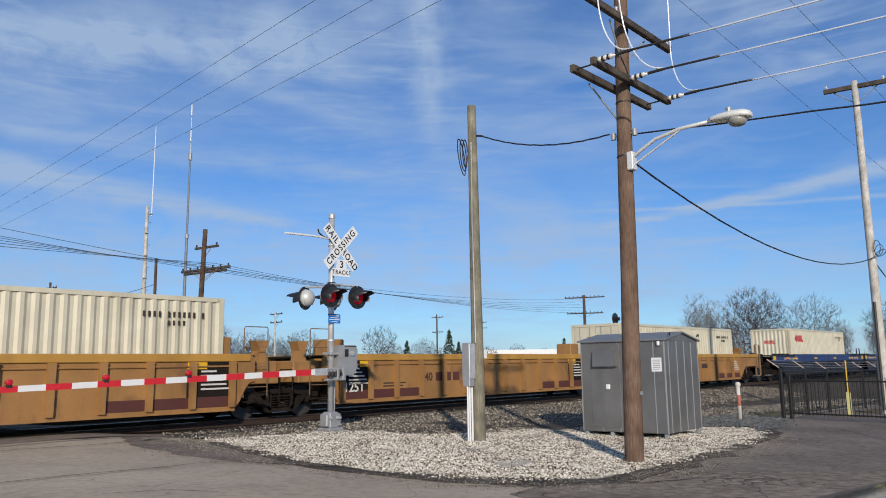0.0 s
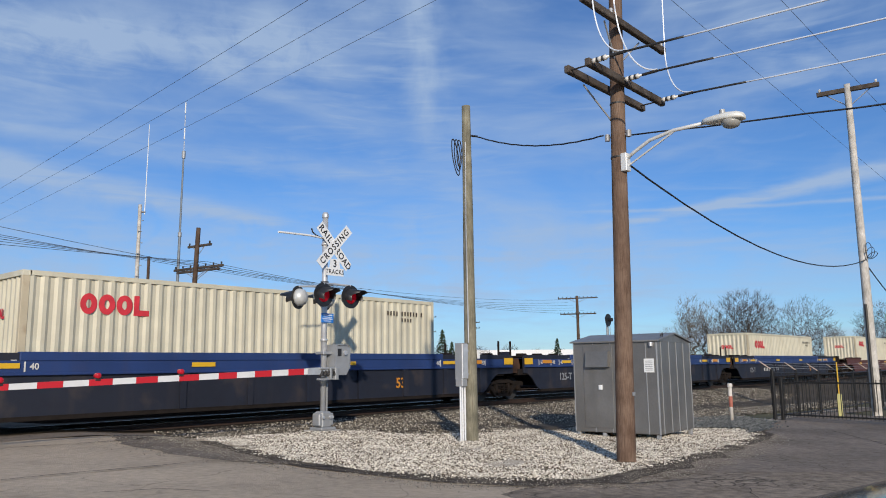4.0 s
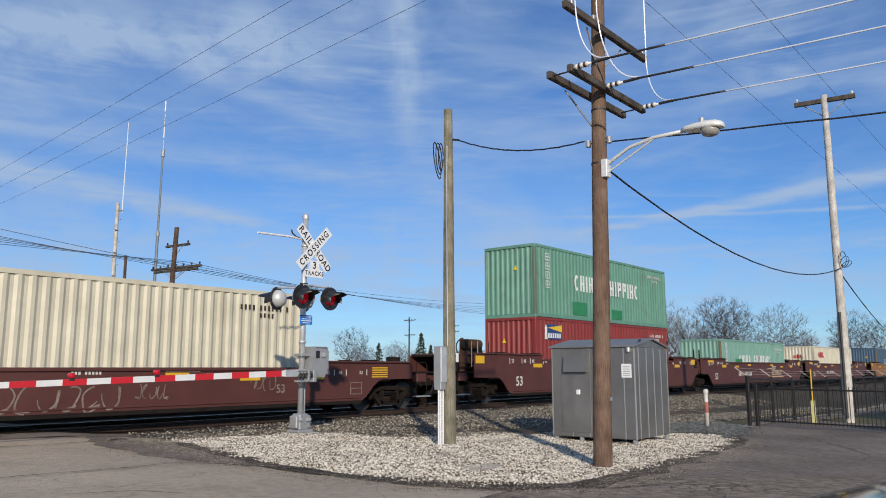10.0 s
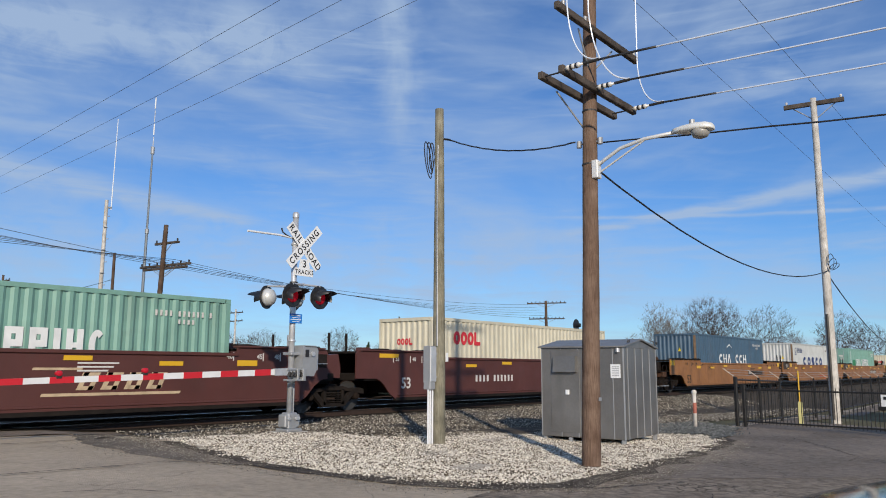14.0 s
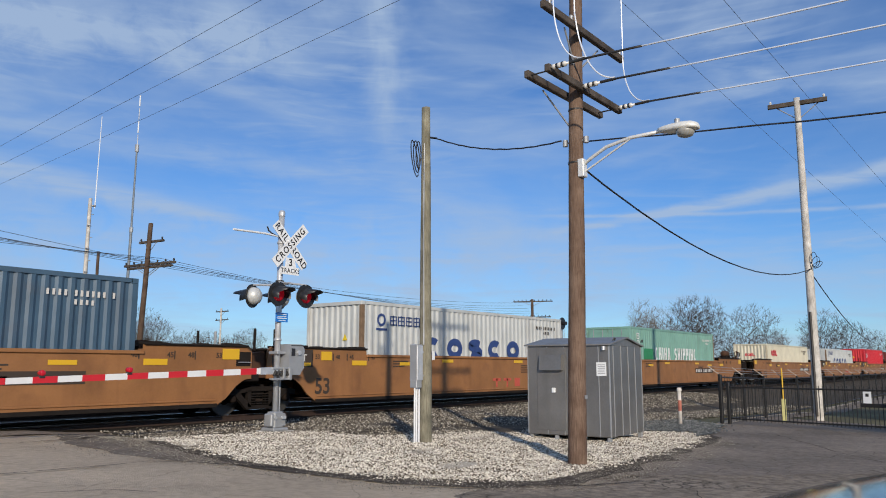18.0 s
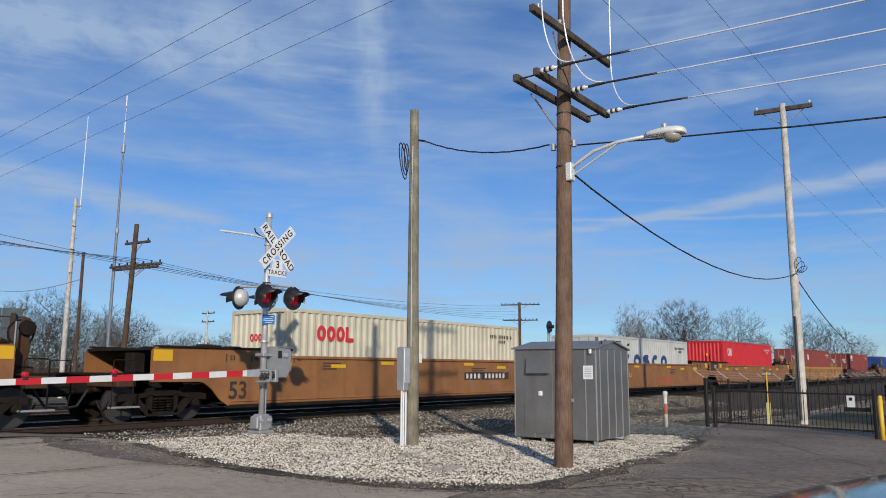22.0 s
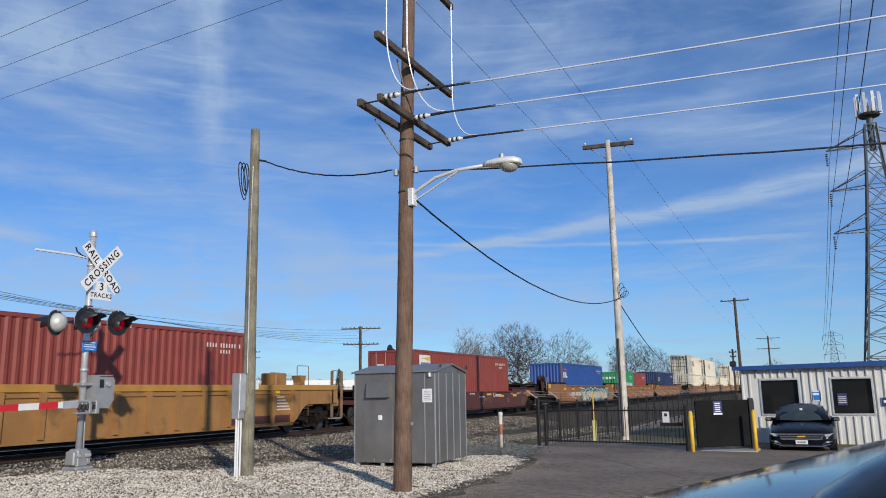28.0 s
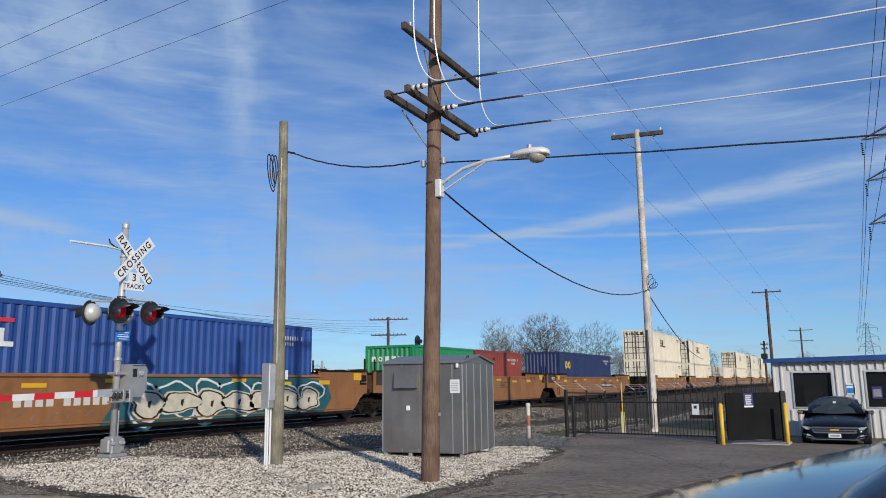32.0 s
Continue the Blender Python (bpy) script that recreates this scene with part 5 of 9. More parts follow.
def glyph(s, kind, x, z, w, h, st):
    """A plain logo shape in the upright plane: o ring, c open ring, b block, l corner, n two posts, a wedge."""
    if kind in "oc":
        n = 18
        lo, hi = (0, 2 * math.pi) if kind == "o" else (radians(48), radians(312))
        v, f = [], []
        for k in range(n + 1):
            a = lo + (hi - lo) * k / n
            ca, sa = math.cos(a), math.sin(a)
            v += [(x + w / 2 + w / 2 * ca, 0, z + h / 2 + h / 2 * sa), (x + w / 2 + (w / 2 - st) * ca, 0, z + h / 2 + (h / 2 - st) * sa)]
        f = [(2 * k, 2 * k + 2, 2 * k + 3, 2 * k + 1) for k in range(n)]
        s.add(v, f)
    else:
        bars = {"b": [(0, 1, 0, 1)], "i": [(0, 1, 0, 1)], "l": [(0, st / w, 0, 1), (st / w, 1, 0, st / h)], "n": [(0, st / w, 0, 1), (1 - st / w, 1, 0, 1), (st / w, 1 - st / w, 0.42, 0.58)],
                "p": [(0, st / w, 0, 1), (st / w, 1, 1 - st / h, 1), (st / w, 1, 0.42, 0.42 + st / h), (1 - st / w, 1, 0.42 + st / h, 1 - st / h)]}.get(kind)
        if kind == "s":
            r, mid = (h - st) / 4, []
            rx = (w - st) / 2
            for k in range(10):
                q = radians(35 + 235 * k / 9)
                mid.append((x + w / 2 + rx * math.cos(q), z + h / 2 + r + r * math.sin(q)))
            for k in range(1, 10):
                q = radians(90 - 235 * k / 9)
                mid.append((x + w / 2 + rx * math.cos(q), z + h / 2 - r + r * math.sin(q)))
            v = []
            for k, (mx, mz) in enumerate(mid):
                d = Vector((mid[min(k + 1, 18)][0] - mid[max(k - 1, 0)][0], mid[min(k + 1, 18)][1] - mid[max(k - 1, 0)][1])).normalized() * st / 2
                v += [(mx - d.y, 0, mz + d.x), (mx + d.y, 0, mz - d.x)]
            s.add(v, [(2 * k, 2 * k + 2, 2 * k + 3, 2 * k + 1) for k in range(18)])
        elif kind == "a":
            s.add([(x, 0, z), (x + st, 0, z), (x + w / 2, 0, z + h * 0.72), (x + w - st, 0, z), (x + w, 0, z), (x + w / 2 + st * 0.6, 0, z + h), (x + w / 2 - st * 0.6, 0, z + h)], [(0, 1, 2, 6), (2, 3, 4, 5), (2, 5, 6)])
        else:
            for a, b, c, d in bars:
                s.add([(x + a * w, 0, z + c * h), (x + b * w, 0, z + c * h), (x + b * w, 0, z + d * h), (x + a * w, 0, z + d * h)], [(0, 1, 2, 3)])
    return s


def logo(name, kinds, x, z, w, h, gap, st, material, parent, m, label=""):
    """A row of plain shapes painted on a wall, laid just clear of it by m."""
    for k in kinds:
        ww = w * (0.4 if k == "i" else 1)
        if k != " ":
            part(name, glyph(Shape(), k, x, z, ww, h, min(st, ww * 0.45)).moved(m), material, parent, label)
        x += ww + gap


def container(start, z, length, height, material, looks=(), end="panel", name="shipping_container", label="", post=None, post_at=-1):
    """A corrugated steel box; start is where its near-left corner is at 0 s. The long face towards the camera is y = -1.219."""
    half = length / 2
    w = 1.219
    c = thing(name, pose(0, 0, 0), label, "container", "containers on the train")
    rolling.append((c, start + half, TRACK_Y, z))
    for face in (-w, w):
        part("side_wall", corrugated(length - 0.3, 0.17, height - 0.1, 0.278, 0.036, face + (0.012 if face < 0 else -0.012)), material, c)
    part("roof", Shape().box(-half + 0.1, half - 0.1, -w + 0.06, w - 0.06, height - 0.06, height - 0.02), material, c)
    part("floor", Shape().box(-half + 0.1, half - 0.1, -w + 0.05, w - 0.05, 0.04, 0.16), GRIME, c)
    for face in (-1, 1):
        part("top_rail", Shape().box(-half + 0.15, half - 0.15, min(face * w, face * (w - 0.06)), max(face * w, face * (w - 0.06)), height - 0.1, height), material, c)
        part("bottom_rail", Shape().box(-half + 0.15, half - 0.15, min(face * w, face * (w - 0.05)), max(face * w, face * (w - 0.05)), 0.02, 0.17), material, c)
    for a in (-1, 1):
        for b in (-1, 1):
            x, y = a * half, b * w
            part("corner_post", Shape().cbox(min(x, x - a * 0.15), max(x, x - a * 0.15), min(y, y - b * 0.1), max(y, y - b * 0.1), 0.118, height - 0.118, 0.008), post if post and b < 0 and a == post_at else material, c)
            for zz in (0.0, height - 0.118):
                part("corner_casting", Shape().cbox(min(x, x - a * 0.178), max(x, x - a * 0.178), min(y - b * 0.162, y), max(y - b * 0.162, y), zz, zz + 0.118, 0.008), material, c)
    # the end that leads (faces -x) and the closed end behind
    for a, kind in ((-1, end), (1, "panel" if end == "doors" else "doors")):
        x = a * half
        if kind == "panel":
            e = corrugated(2.438 - 0.24, 0.14, height - 0.1, 0.25, 0.04, -half + 0.03)
            e.v = [(a * -p[1] if a > 0 else p[1], p[0], p[2]) for p in e.v]
            part("end_wall", e, material, c)
        else:
            lo, hi = min(x - a * 0.05, x - a * 0.02), max(x - a * 0.05, x - a * 0.02)
            for b in (-1, 1):
                rod = DARK_METAL if material == WHITE_BOX else GALV_DULL
                d = part("door", Shape().cbox(lo, hi, min(b * 0.01, b * 1.1), max(b * 0.01, b * 1.1), 0.14, height - 0.12, 0.008), material, c, "steel door leaf")
                for q in (0.28, 0.78):
                    part("lock_rod", Shape().tube((x - a * 0.005, b * q, 0.12), (x - a * 0.005, b * q, height - 0.1), 0.028 if material == WHITE_BOX else 0.017, None, 6), rod, d)
                    part("rod_handle", Shape().box(min(x - a * 0.01, x + a * 0.01), max(x - a * 0.01, x + a * 0.01), b * q - 0.12, b * q + 0.12, 1.0, 1.04), GALV_DULL, d)
                for q in range(1, 5):
                    part("door_rib", Shape().box(min(x - a * 0.02, x - a * 0.008), max(x - a * 0.02, x - a * 0.008), min(b * 0.06, b * 1.04), max(b * 0.06, b * 1.04), 0.14 + q * (height - 0.3) / 5, 0.2 + q * (height - 0.3) / 5), rod if material == WHITE_BOX else material, d)
                if material == WHITE_BOX:
                    part("hinge_strip", Shape().box(min(x - a * 0.02, x + a * 0.004), max(x - a * 0.02, x + a * 0.004), min(b * 1.03, b * 1.1), max(b * 1.03, b * 1.1), 0.14, height - 0.12), rod, d)
                    part("edge_seal", Shape().box(min(x - a * 0.02, x + a * 0.004), max(x - a * 0.02, x + a * 0.004), min(b * 0.02, b * 0.06), max(b * 0.02, b * 0.06), 0.14, height - 0.12), rod, d)
                for q in range(4):
                    part("print_line", Shape().box(min(x - a * 0.004, x + a * 0.001), max(x - a * 0.004, x + a * 0.001), b * 0.55 - 0.18, b * 0.55 + 0.18 - 0.06 * q, height - 0.7 - 0.13 * q, height - 0.63 - 0.13 * q), DULL_WHITE, d)
        part("sill", Shape().box(min(x - a * 0.08, x), max(x - a * 0.08, x), -w + 0.15, w - 0.15, 0.0, 0.13), material, c)
        part("header", Shape().box(min(x - a * 0.08, x), max(x - a * 0.08, x), -w + 0.15, w - 0.15, height - 0.11, height), material, c)
    side = Matrix.Translation((0, -w + 0.004, 0))
    front = pose(-half + (0.022 if end == "panel" else -0.003), 0, 0, 0, 0, -90)
    for item in looks:
        item(c, side, front, half, height)
    # serial characters as small bars high on the long side
    ink = STENCIL_DARK if material in (BEIGE, PALE_GREY, WHITE_BOX) else DULL_WHITE
    for k in range(11):
        part("serial_bar", Shape().box(half - 2.05 + 0.125 * k + (0.1 if k > 3 else 0) + (0.1 if k > 9 else 0), half - 1.995 + 0.125 * k + (0.1 if k > 3 else 0) + (0.1 if k > 9 else 0), -w + 0.0005, -w + 0.006, height - 0.5, height - 0.37), ink, c)
    for k in range(4):
        part("serial_bar", Shape().box(half - 1.45 + 0.125 * k, half - 1.395 + 0.125 * k, -w + 0.0005, -w + 0.006, height - 0.68, height - 0.57), ink, c)
    return c


def mark_side(kinds, x, z, w, h, gap, st, mat):
    return lambda c, side, front, half, height: logo("logo", kinds, -half + x, z, w, h, gap, st, mat, c, side)


def mark_end(kinds, x, z, w, h, gap, st, mat):
    return lambda c, side, front, half, height: logo("end_logo", kinds, x, z, w, h, gap, st, mat, c, front)


def bars_side(rows, mat, name="lettering_bar"):
    """Upright painted rectangles: rows of (x, z, width, height) from the near-left foot of the side."""
    def build(c, side, front, half, height):
        for x, z, w, h in rows:
            part(name, Shape().box(-half + x, -half + x + w, -1.219 + 0.0005, -1.219 + 0.006, z, z + h), mat, c)
    return build


def warning(x, z):
    def build(c, side, front, half, height):
        part("warning_sticker", Shape().prism([(x, z), (x + 0.2, z), (x + 0.1, z + 0.2)], 0, 0.006, "y").moved(front), WARN_YELLOW, c)
    return build


def columns_side(x, z, n, size, mat):
    """A column of square painted characters, each a few plain strokes."""
    def build(c, side, front, half, height):
        for k in range(n):
            z0 = z - k * size * 1.12
            s = Shape()
            for a, b, d, e in ((0, 1, 0.82, 0.94), (0.1, 0.9, 0.45, 0.56), (0, 1, 0.04, 0.16), (0.42, 0.55, 0, 1), (0, 0.13, 0.1 + 0.1 * (k % 2), 0.9), (0.87, 1, 0.3 * (k % 2), 0.9)):
                s.add([(-half + x + a * size, 0, z0 + d * size), (-half + x + b * size, 0, z0 + d * size), (-half + x + b * size, 0, z0 + e * size), (-half + x + a * size, 0, z0 + e * size)], [(0, 1, 2, 3)])
            part("painted_character", s.moved(side), mat, c)
    return build


def characters_side(x, z, n, size, mat):
    """A row of square painted characters, each a few plain strokes."""
    one = [columns_side(x + k * size * 1.15, z, 1, size, mat) for k in range(n)]

    def build(c, side, front, half, height):
        for item in one:
            item(c, side, front, half, height)
    return build


RED_MARKS = [mark_side("oool", 1.14, 1.70, 0.36, 0.46, 0.03, 0.125, LOGO_RED), mark_end("oool", -0.38, 1.68, 0.165, 0.22, 0.015, 0.055, LOGO_RED)]
def lessor_plate(x, z):
    """A navy plate with a white tower, a yellow light beam and a row of white bars, each laid on the one below."""
    def build(c, side, front, half, height):
        a = -half + x
        part("lessor_plate", Shape().box(a + 0.13, a + 1.3, -1.225, -1.217, z, z + 0.6), LOGO_NAVY, c, "navy plate with a white row of bars")
        part("plate_tower", Shape().prism([(a, z), (a + 0.2, z), (a + 0.17, z + 0.42), (a + 0.22, z + 0.42), (a + 0.1, z + 0.58), (a - 0.01, z + 0.42), (a + 0.03, z + 0.42)], -1.231, -1.2255), LOGO_WHITE, c)
        part("plate_beam", Shape().prism([(a + 0.24, z + 0.46), (a + 1.29, z + 0.3), (a + 1.29, z + 0.59)], -1.231, -1.2255), LOGO_YELLOW, c)
        for q in range(6):
            part("plate_bar", Shape().prism([(a + 0.24 + 0.168 * q, z + 0.06), (a + 0.355 + 0.168 * q, z + 0.06), (a + 0.365 + 0.168 * q, z + 0.25), (a + 0.27 + 0.168 * q, z + 0.25)], -1.231, -1.2255), LOGO_WHITE, c)
    return build


RED_MARKS_HIGH = [mark_side("oool", 1.16, 2.06, 0.36, 0.44, 0.03, 0.125, LOGO_RED), mark_end("oool", -0.38, 1.95, 0.165, 0.22, 0.015, 0.055, LOGO_RED)]
def teal_marks(low, patch_x, patch_z):
    return [mark_side("cnina snippinc", 3.05, 1.24 - low, 0.36, 0.68, 0.12, 0.14, LOGO_WHITE), columns_side(0.78, 2.28 - low, 4, 0.33, LOGO_WHITE), bars_side([(patch_x, patch_z, 1.2, 0.55)], LOGO_GREEN, "repainted_patch")]


TEAL_MARKS, TEAL_MARKS_LOW, TEAL_MARKS_TOP = teal_marks(0.0, 1.6, 1.28), teal_marks(0.22, 2.4, 0.9), teal_marks(0.0, 2.86, 0.22) + [bars_side([(6.3, 0.2, 1.0, 0.42)], LOGO_GREEN, "repainted_patch")]
def navy_marks(low):
    return [mark_side("cosco", 3.0, 1.16 - low, 0.88, 0.72, 0.36, 0.24, LOGO_NAVY), characters_side(1.3, 2.18 - low, 4, 0.33, LOGO_NAVY), bars_side([(0.66, 2.02 - low, 0.5, 0.07)], LOGO_NAVY), mark_side("o", 0.7, 2.15 - low, 0.4, 0.4, 0, 0.08, LOGO_NAVY), warning(0.4, 1.7)]


NAVY_MARKS, NAVY_MARKS_LOW = navy_marks(0.0), navy_marks(0.15)
STD, HC = 2.591, 2.896
WELL_Z = 0.45
cream = "cream corrugated shipping container with red painted mark"
container(-2.0, WELL_Z, 12.192, STD, BEIGE, RED_MARKS, "panel", label=cream)
container(29.4, WELL_Z, 12.192, STD, BEIGE, RED_MARKS, "doors", label=cream + ", doors ahead", post=BEIGE)
container(51.0, WELL_Z, 12.192, HC, BEIGE, RED_MARKS_HIGH, "panel", label=cream, post=POST_CREAM)
container(90.4, WELL_Z, 12.192, STD, BEIGE, RED_MARKS, "panel", label=cream, post=POST_CREAM)
container(114.4, WELL_Z, 12.192, HC, BEIGE, RED_MARKS_HIGH, "panel", label=cream, post=POST_CREAM)
container(138.1, WELL_Z, 12.192, HC, DEEP_RED, [lessor_plate(0.62, 2.04), warning(-0.4, 1.9)], "panel", label="dull red corrugated container under a green one")
container(138.1, WELL_Z + HC, 12.192, HC, SEA_GREEN, TEAL_MARKS_TOP + [warning(0.2, 1.9)], "panel", label="sea-green container stacked on a red one", post=POST_GREEN)
container(157.6, WELL_Z, 12.192, STD, TEAL, TEAL_MARKS_LOW, "panel", label="faded teal container with white painted marks", post=POST_BROWN)
container(177.7, WELL_Z, 12.192, STD, BEIGE, RED_MARKS, "panel", label=cream)
container(200.7, WELL_Z, 12.192, HC, NAVY_BLUE, [mark_side("cna ccn", 3.76, 1.25, 0.6, 0.56, 0.12, 0.15, LOGO_WHITE), mark_side("a", 5.1, 2.2, 1.0, 0.22, 0, 0.1, LOGO_WHITE), warning(0.2, 1.9)], "panel", label="slate-blue container with white painted marks", post=POST_BROWN)
container(220.2, WELL_Z, 12.192, HC, PALE_GREY, NAVY_MARKS, "panel", label="pale grey container with navy painted marks", post=POST_BROWN)
container(239.3, WELL_Z, 12.192, HC, TEAL, TEAL_MARKS, "doors", label="faded teal container with doors ahead", post=POST_BROWN, post_at=1)
container(263.0, WELL_Z, 12.192, STD, BEIGE, RED_MARKS, "panel", label=cream, post=POST_CREAM)
container(282.3, WELL_Z, 12.192, STD, PALE_GREY, NAVY_MARKS_LOW, "doors", label="pale grey container with doors ahead and navy marks", post=POST_BROWN)
container(301.4, WELL_Z, 12.192, HC, BRIGHT_RED, [mark_side("cni", 0.95, 1.9, 0.32, 0.5, 0.05, 0.11, LOGO_WHITE), warning(0.0, 1.9)], "panel", label="bright red corrugated shipping container")
container(324.2, WELL_Z, 12.192, HC, RUST_RED, [bars_side([(2.1, 1.9, 0.5, 0.5)], LOGO_WHITE)], "doors", label="rust-red container with doors ahead")
container(347.8, WELL_Z, 12.192, HC, RUST_RED, [bars_side([(0.54, 2.1, 1.15, 0.56)], LOGO_WHITE, "lessor_plate"), lambda c, side, front, half, height: part("plate_beam", Shape().prism([(-half + 0.75, 2.5), (-half + 1.66, 2.4), (-half + 1.66, 2.62)], -1.2262, -1.2252), LOGO_YELLOW, c), lambda c, side, front, half, height: [part("plate_bar", Shape().box(-half + 0.72 + 0.15 * q, -half + 0.83 + 0.15 * q, -1.2262, -1.2252, 2.15, 2.32), LOGO_NAVY, c) for q in range(6)]], "doors", label="rust-red container with white lock rods ahead")
container(371.1, WELL_Z, 12.192, HC, BLUE, [mark_side("anl", 0.28, 1.84, 0.34, 0.4, 0.04, 0.11, LOGO_WHITE), bars_side([(0.36, 2.38, 1.0, 0.09)], LOGO_RED), warning(-0.6, 1.7)], "panel", label="blue corrugated container with white mark", post=POST_BROWN)
container(390.4, WELL_Z, 6.058, STD, LEAF_GREEN, [mark_side("bnbbonbnb", 1.9, 1.2, 0.3, 0.36, 0.07, 0.1, LOGO_WHITE), mark_end("bobbn", -0.9, 1.9, 0.22, 0.22, 0.12, 0.06, LOGO_WHITE)], "panel", label="short bright green container")
container(396.8, WELL_Z, 6.058, STD, RUST_RED, (), "panel", label="short rust-red corrugated container")
container(409.7, WELL_Z, 12.192, HC, DARK_BLUE, [mark_side("oo", 1.0, 1.8, 0.5, 0.5, 0.1, 0.14, LOGO_YELLOW)], "panel", label="dark blue corrugated container")
for base in (435.8, 457.4, 481.5, 503.0, 527.0, 548.5):
    for lv in ((0, 1) if base != 481.5 else (0,)):
        looks = [mark_side("snll" if lv else "bb", 5.4 if lv else 12.5, 1.45 if lv else 0.9, 0.55, 0.75, 0.1, 0.14, STENCIL_DARK if lv else LOGO_YELLOW)]
        if lv == 0:
            looks.append(mark_end("bbbbb", -1.0, 0.75, 0.32, 0.4, 0.04, 0.1, LOGO_YELLOW))
        else:
            looks.append(mark_end("snllb", -0.95, 2.4, 0.3, 0.28, 0.06, 0.09, STENCIL_DARK))
        container(base, WELL_Z + lv * HC, 16.154, HC, WHITE_BOX, looks, "doors", post=DARK_METAL if lv else None, label="long white domestic container in a double stack")


def truck(parent, x):
    """A four-wheeled bogie with cast side frames and spring nests."""
    t = part("truck_bolster", Shape().cbox(x - 0.2, x + 0.2, -1.05, 1.05, 0.42, 0.78, 0.03), GRIME, parent, "grimy bogie bolster")
    for sy in (-1, 1):
        y0, y1 = sorted((sy * 1.02, sy * 1.14))
        fr = Shape()
        fr.prism([(x - 1.18, 0.62), (x - 1.02, 0.66), (x - 0.55, 0.66), (x - 0.3, 0.72), (x + 0.3, 0.72), (x + 0.55, 0.66), (x + 1.02, 0.66), (x + 1.18, 0.62), (x + 1.18, 0.48), (x + 1.0, 0.5), (x + 0.8, 0.52), (x + 0.36, 0.6), (x - 0.36, 0.6), (x - 0.8, 0.52), (x - 1.0, 0.5), (x - 1.18, 0.48)], y0, y1)
        fr.prism([(x - 0.82, 0.52), (x - 0.62, 0.54), (x - 0.3, 0.24), (x + 0.3, 0.24), (x + 0.62, 0.54), (x + 0.82, 0.52), (x + 0.42, 0.14), (x - 0.42, 0.14)], y0, y1)
        for k in (-1, 1):
            fr.box(x + k * 0.34 - 0.05, x + k * 0.34 + 0.05, y0, y1, 0.2, 0.62)
        sf = part("side_frame", fr, GRIME, parent, "cast bogie side frame")
        sp = Shape()
        for a in (-0.2, 0.0, 0.2):
            for k in range(5):
                sp.turn([(0.26 + k * 0.062, 0.075), (0.275 + k * 0.062, 0.09), (0.29 + k * 0.062, 0.075)], (x + a, sy * 1.08, 0), "z", 10)
        part("spring_nest", sp, GRIME, sf)
        for k in (-1, 1):
            part("axle_cap", Shape().turn([(sy * 0.95, 0.1), (sy * 1.16, 0.1), (sy * 1.2, 0.07)], (x + k * 0.88, 0, 0.42), "y", 14), WHEEL_RUST, sf)
    for k in (-1, 1):
        ax = part("axle", Shape().tube((x + k * 0.88, -1.0, 0.42), (x + k * 0.88, 1.0, 0.42), 0.08, None, 10), GRIME, parent)
        for sy in (-1, 1):
            part("wheel", Shape().turn([(sy * 0.69, 0.445), (sy * 0.715, 0.445), (sy * 0.73, 0.42), (sy * 0.80, 0.418), (sy * 0.805, 0.37), (sy * 0.77, 0.34), (sy * 0.76, 0.2), (sy * 0.82, 0.14), (sy * 0.82, 0.05)], (x + k * 0.88, 0, 0.42), "y", 28), WHEEL_RUST, ax, "rusty steel wheel", False)
            part("tread", Shape().turn([(sy * 0.731, 0.4225), (sy * 0.8055, 0.421), (sy * 0.8065, 0.385)], (x + k * 0.88, 0, 0.42), "y", 28), WHEEL_RIM, ax)


def text_on(car, text, x, z, size, material, y=-1.512, slant=0.0, width=None):
    return words("stencil", text, size, pose(x, y, z, 90), material, car, 0.002, width)


def bar_on(car, x, z, w, h, material, name="stencil_bar", y=-1.5):
    return part(name, Shape().box(x, x + w, y - 0.006, y + 0.001, z, z + h), material, car)


def handrail(car, x, y, z0, z1, w=0.34, rungs=4, mat=None):
    s = Shape().path([(x, y, z0), (x, y, z1 - 0.04), (x + 0.03, y, z1), (x + w - 0.03, y, z1), (x + w, y, z1 - 0.04), (x + w, y, z0)], 0.014, 6)
    for k in range(rungs):
        s.tube((x, y, z0 + (k + 0.5) * (z1 - z0) / (rungs + 0.5)), (x + w, y, z0 + (k + 0.5) * (z1 - z0) / (rungs + 0.5)), 0.011, None, 6)
    part("grab_rail", s, mat or GRIME, car)


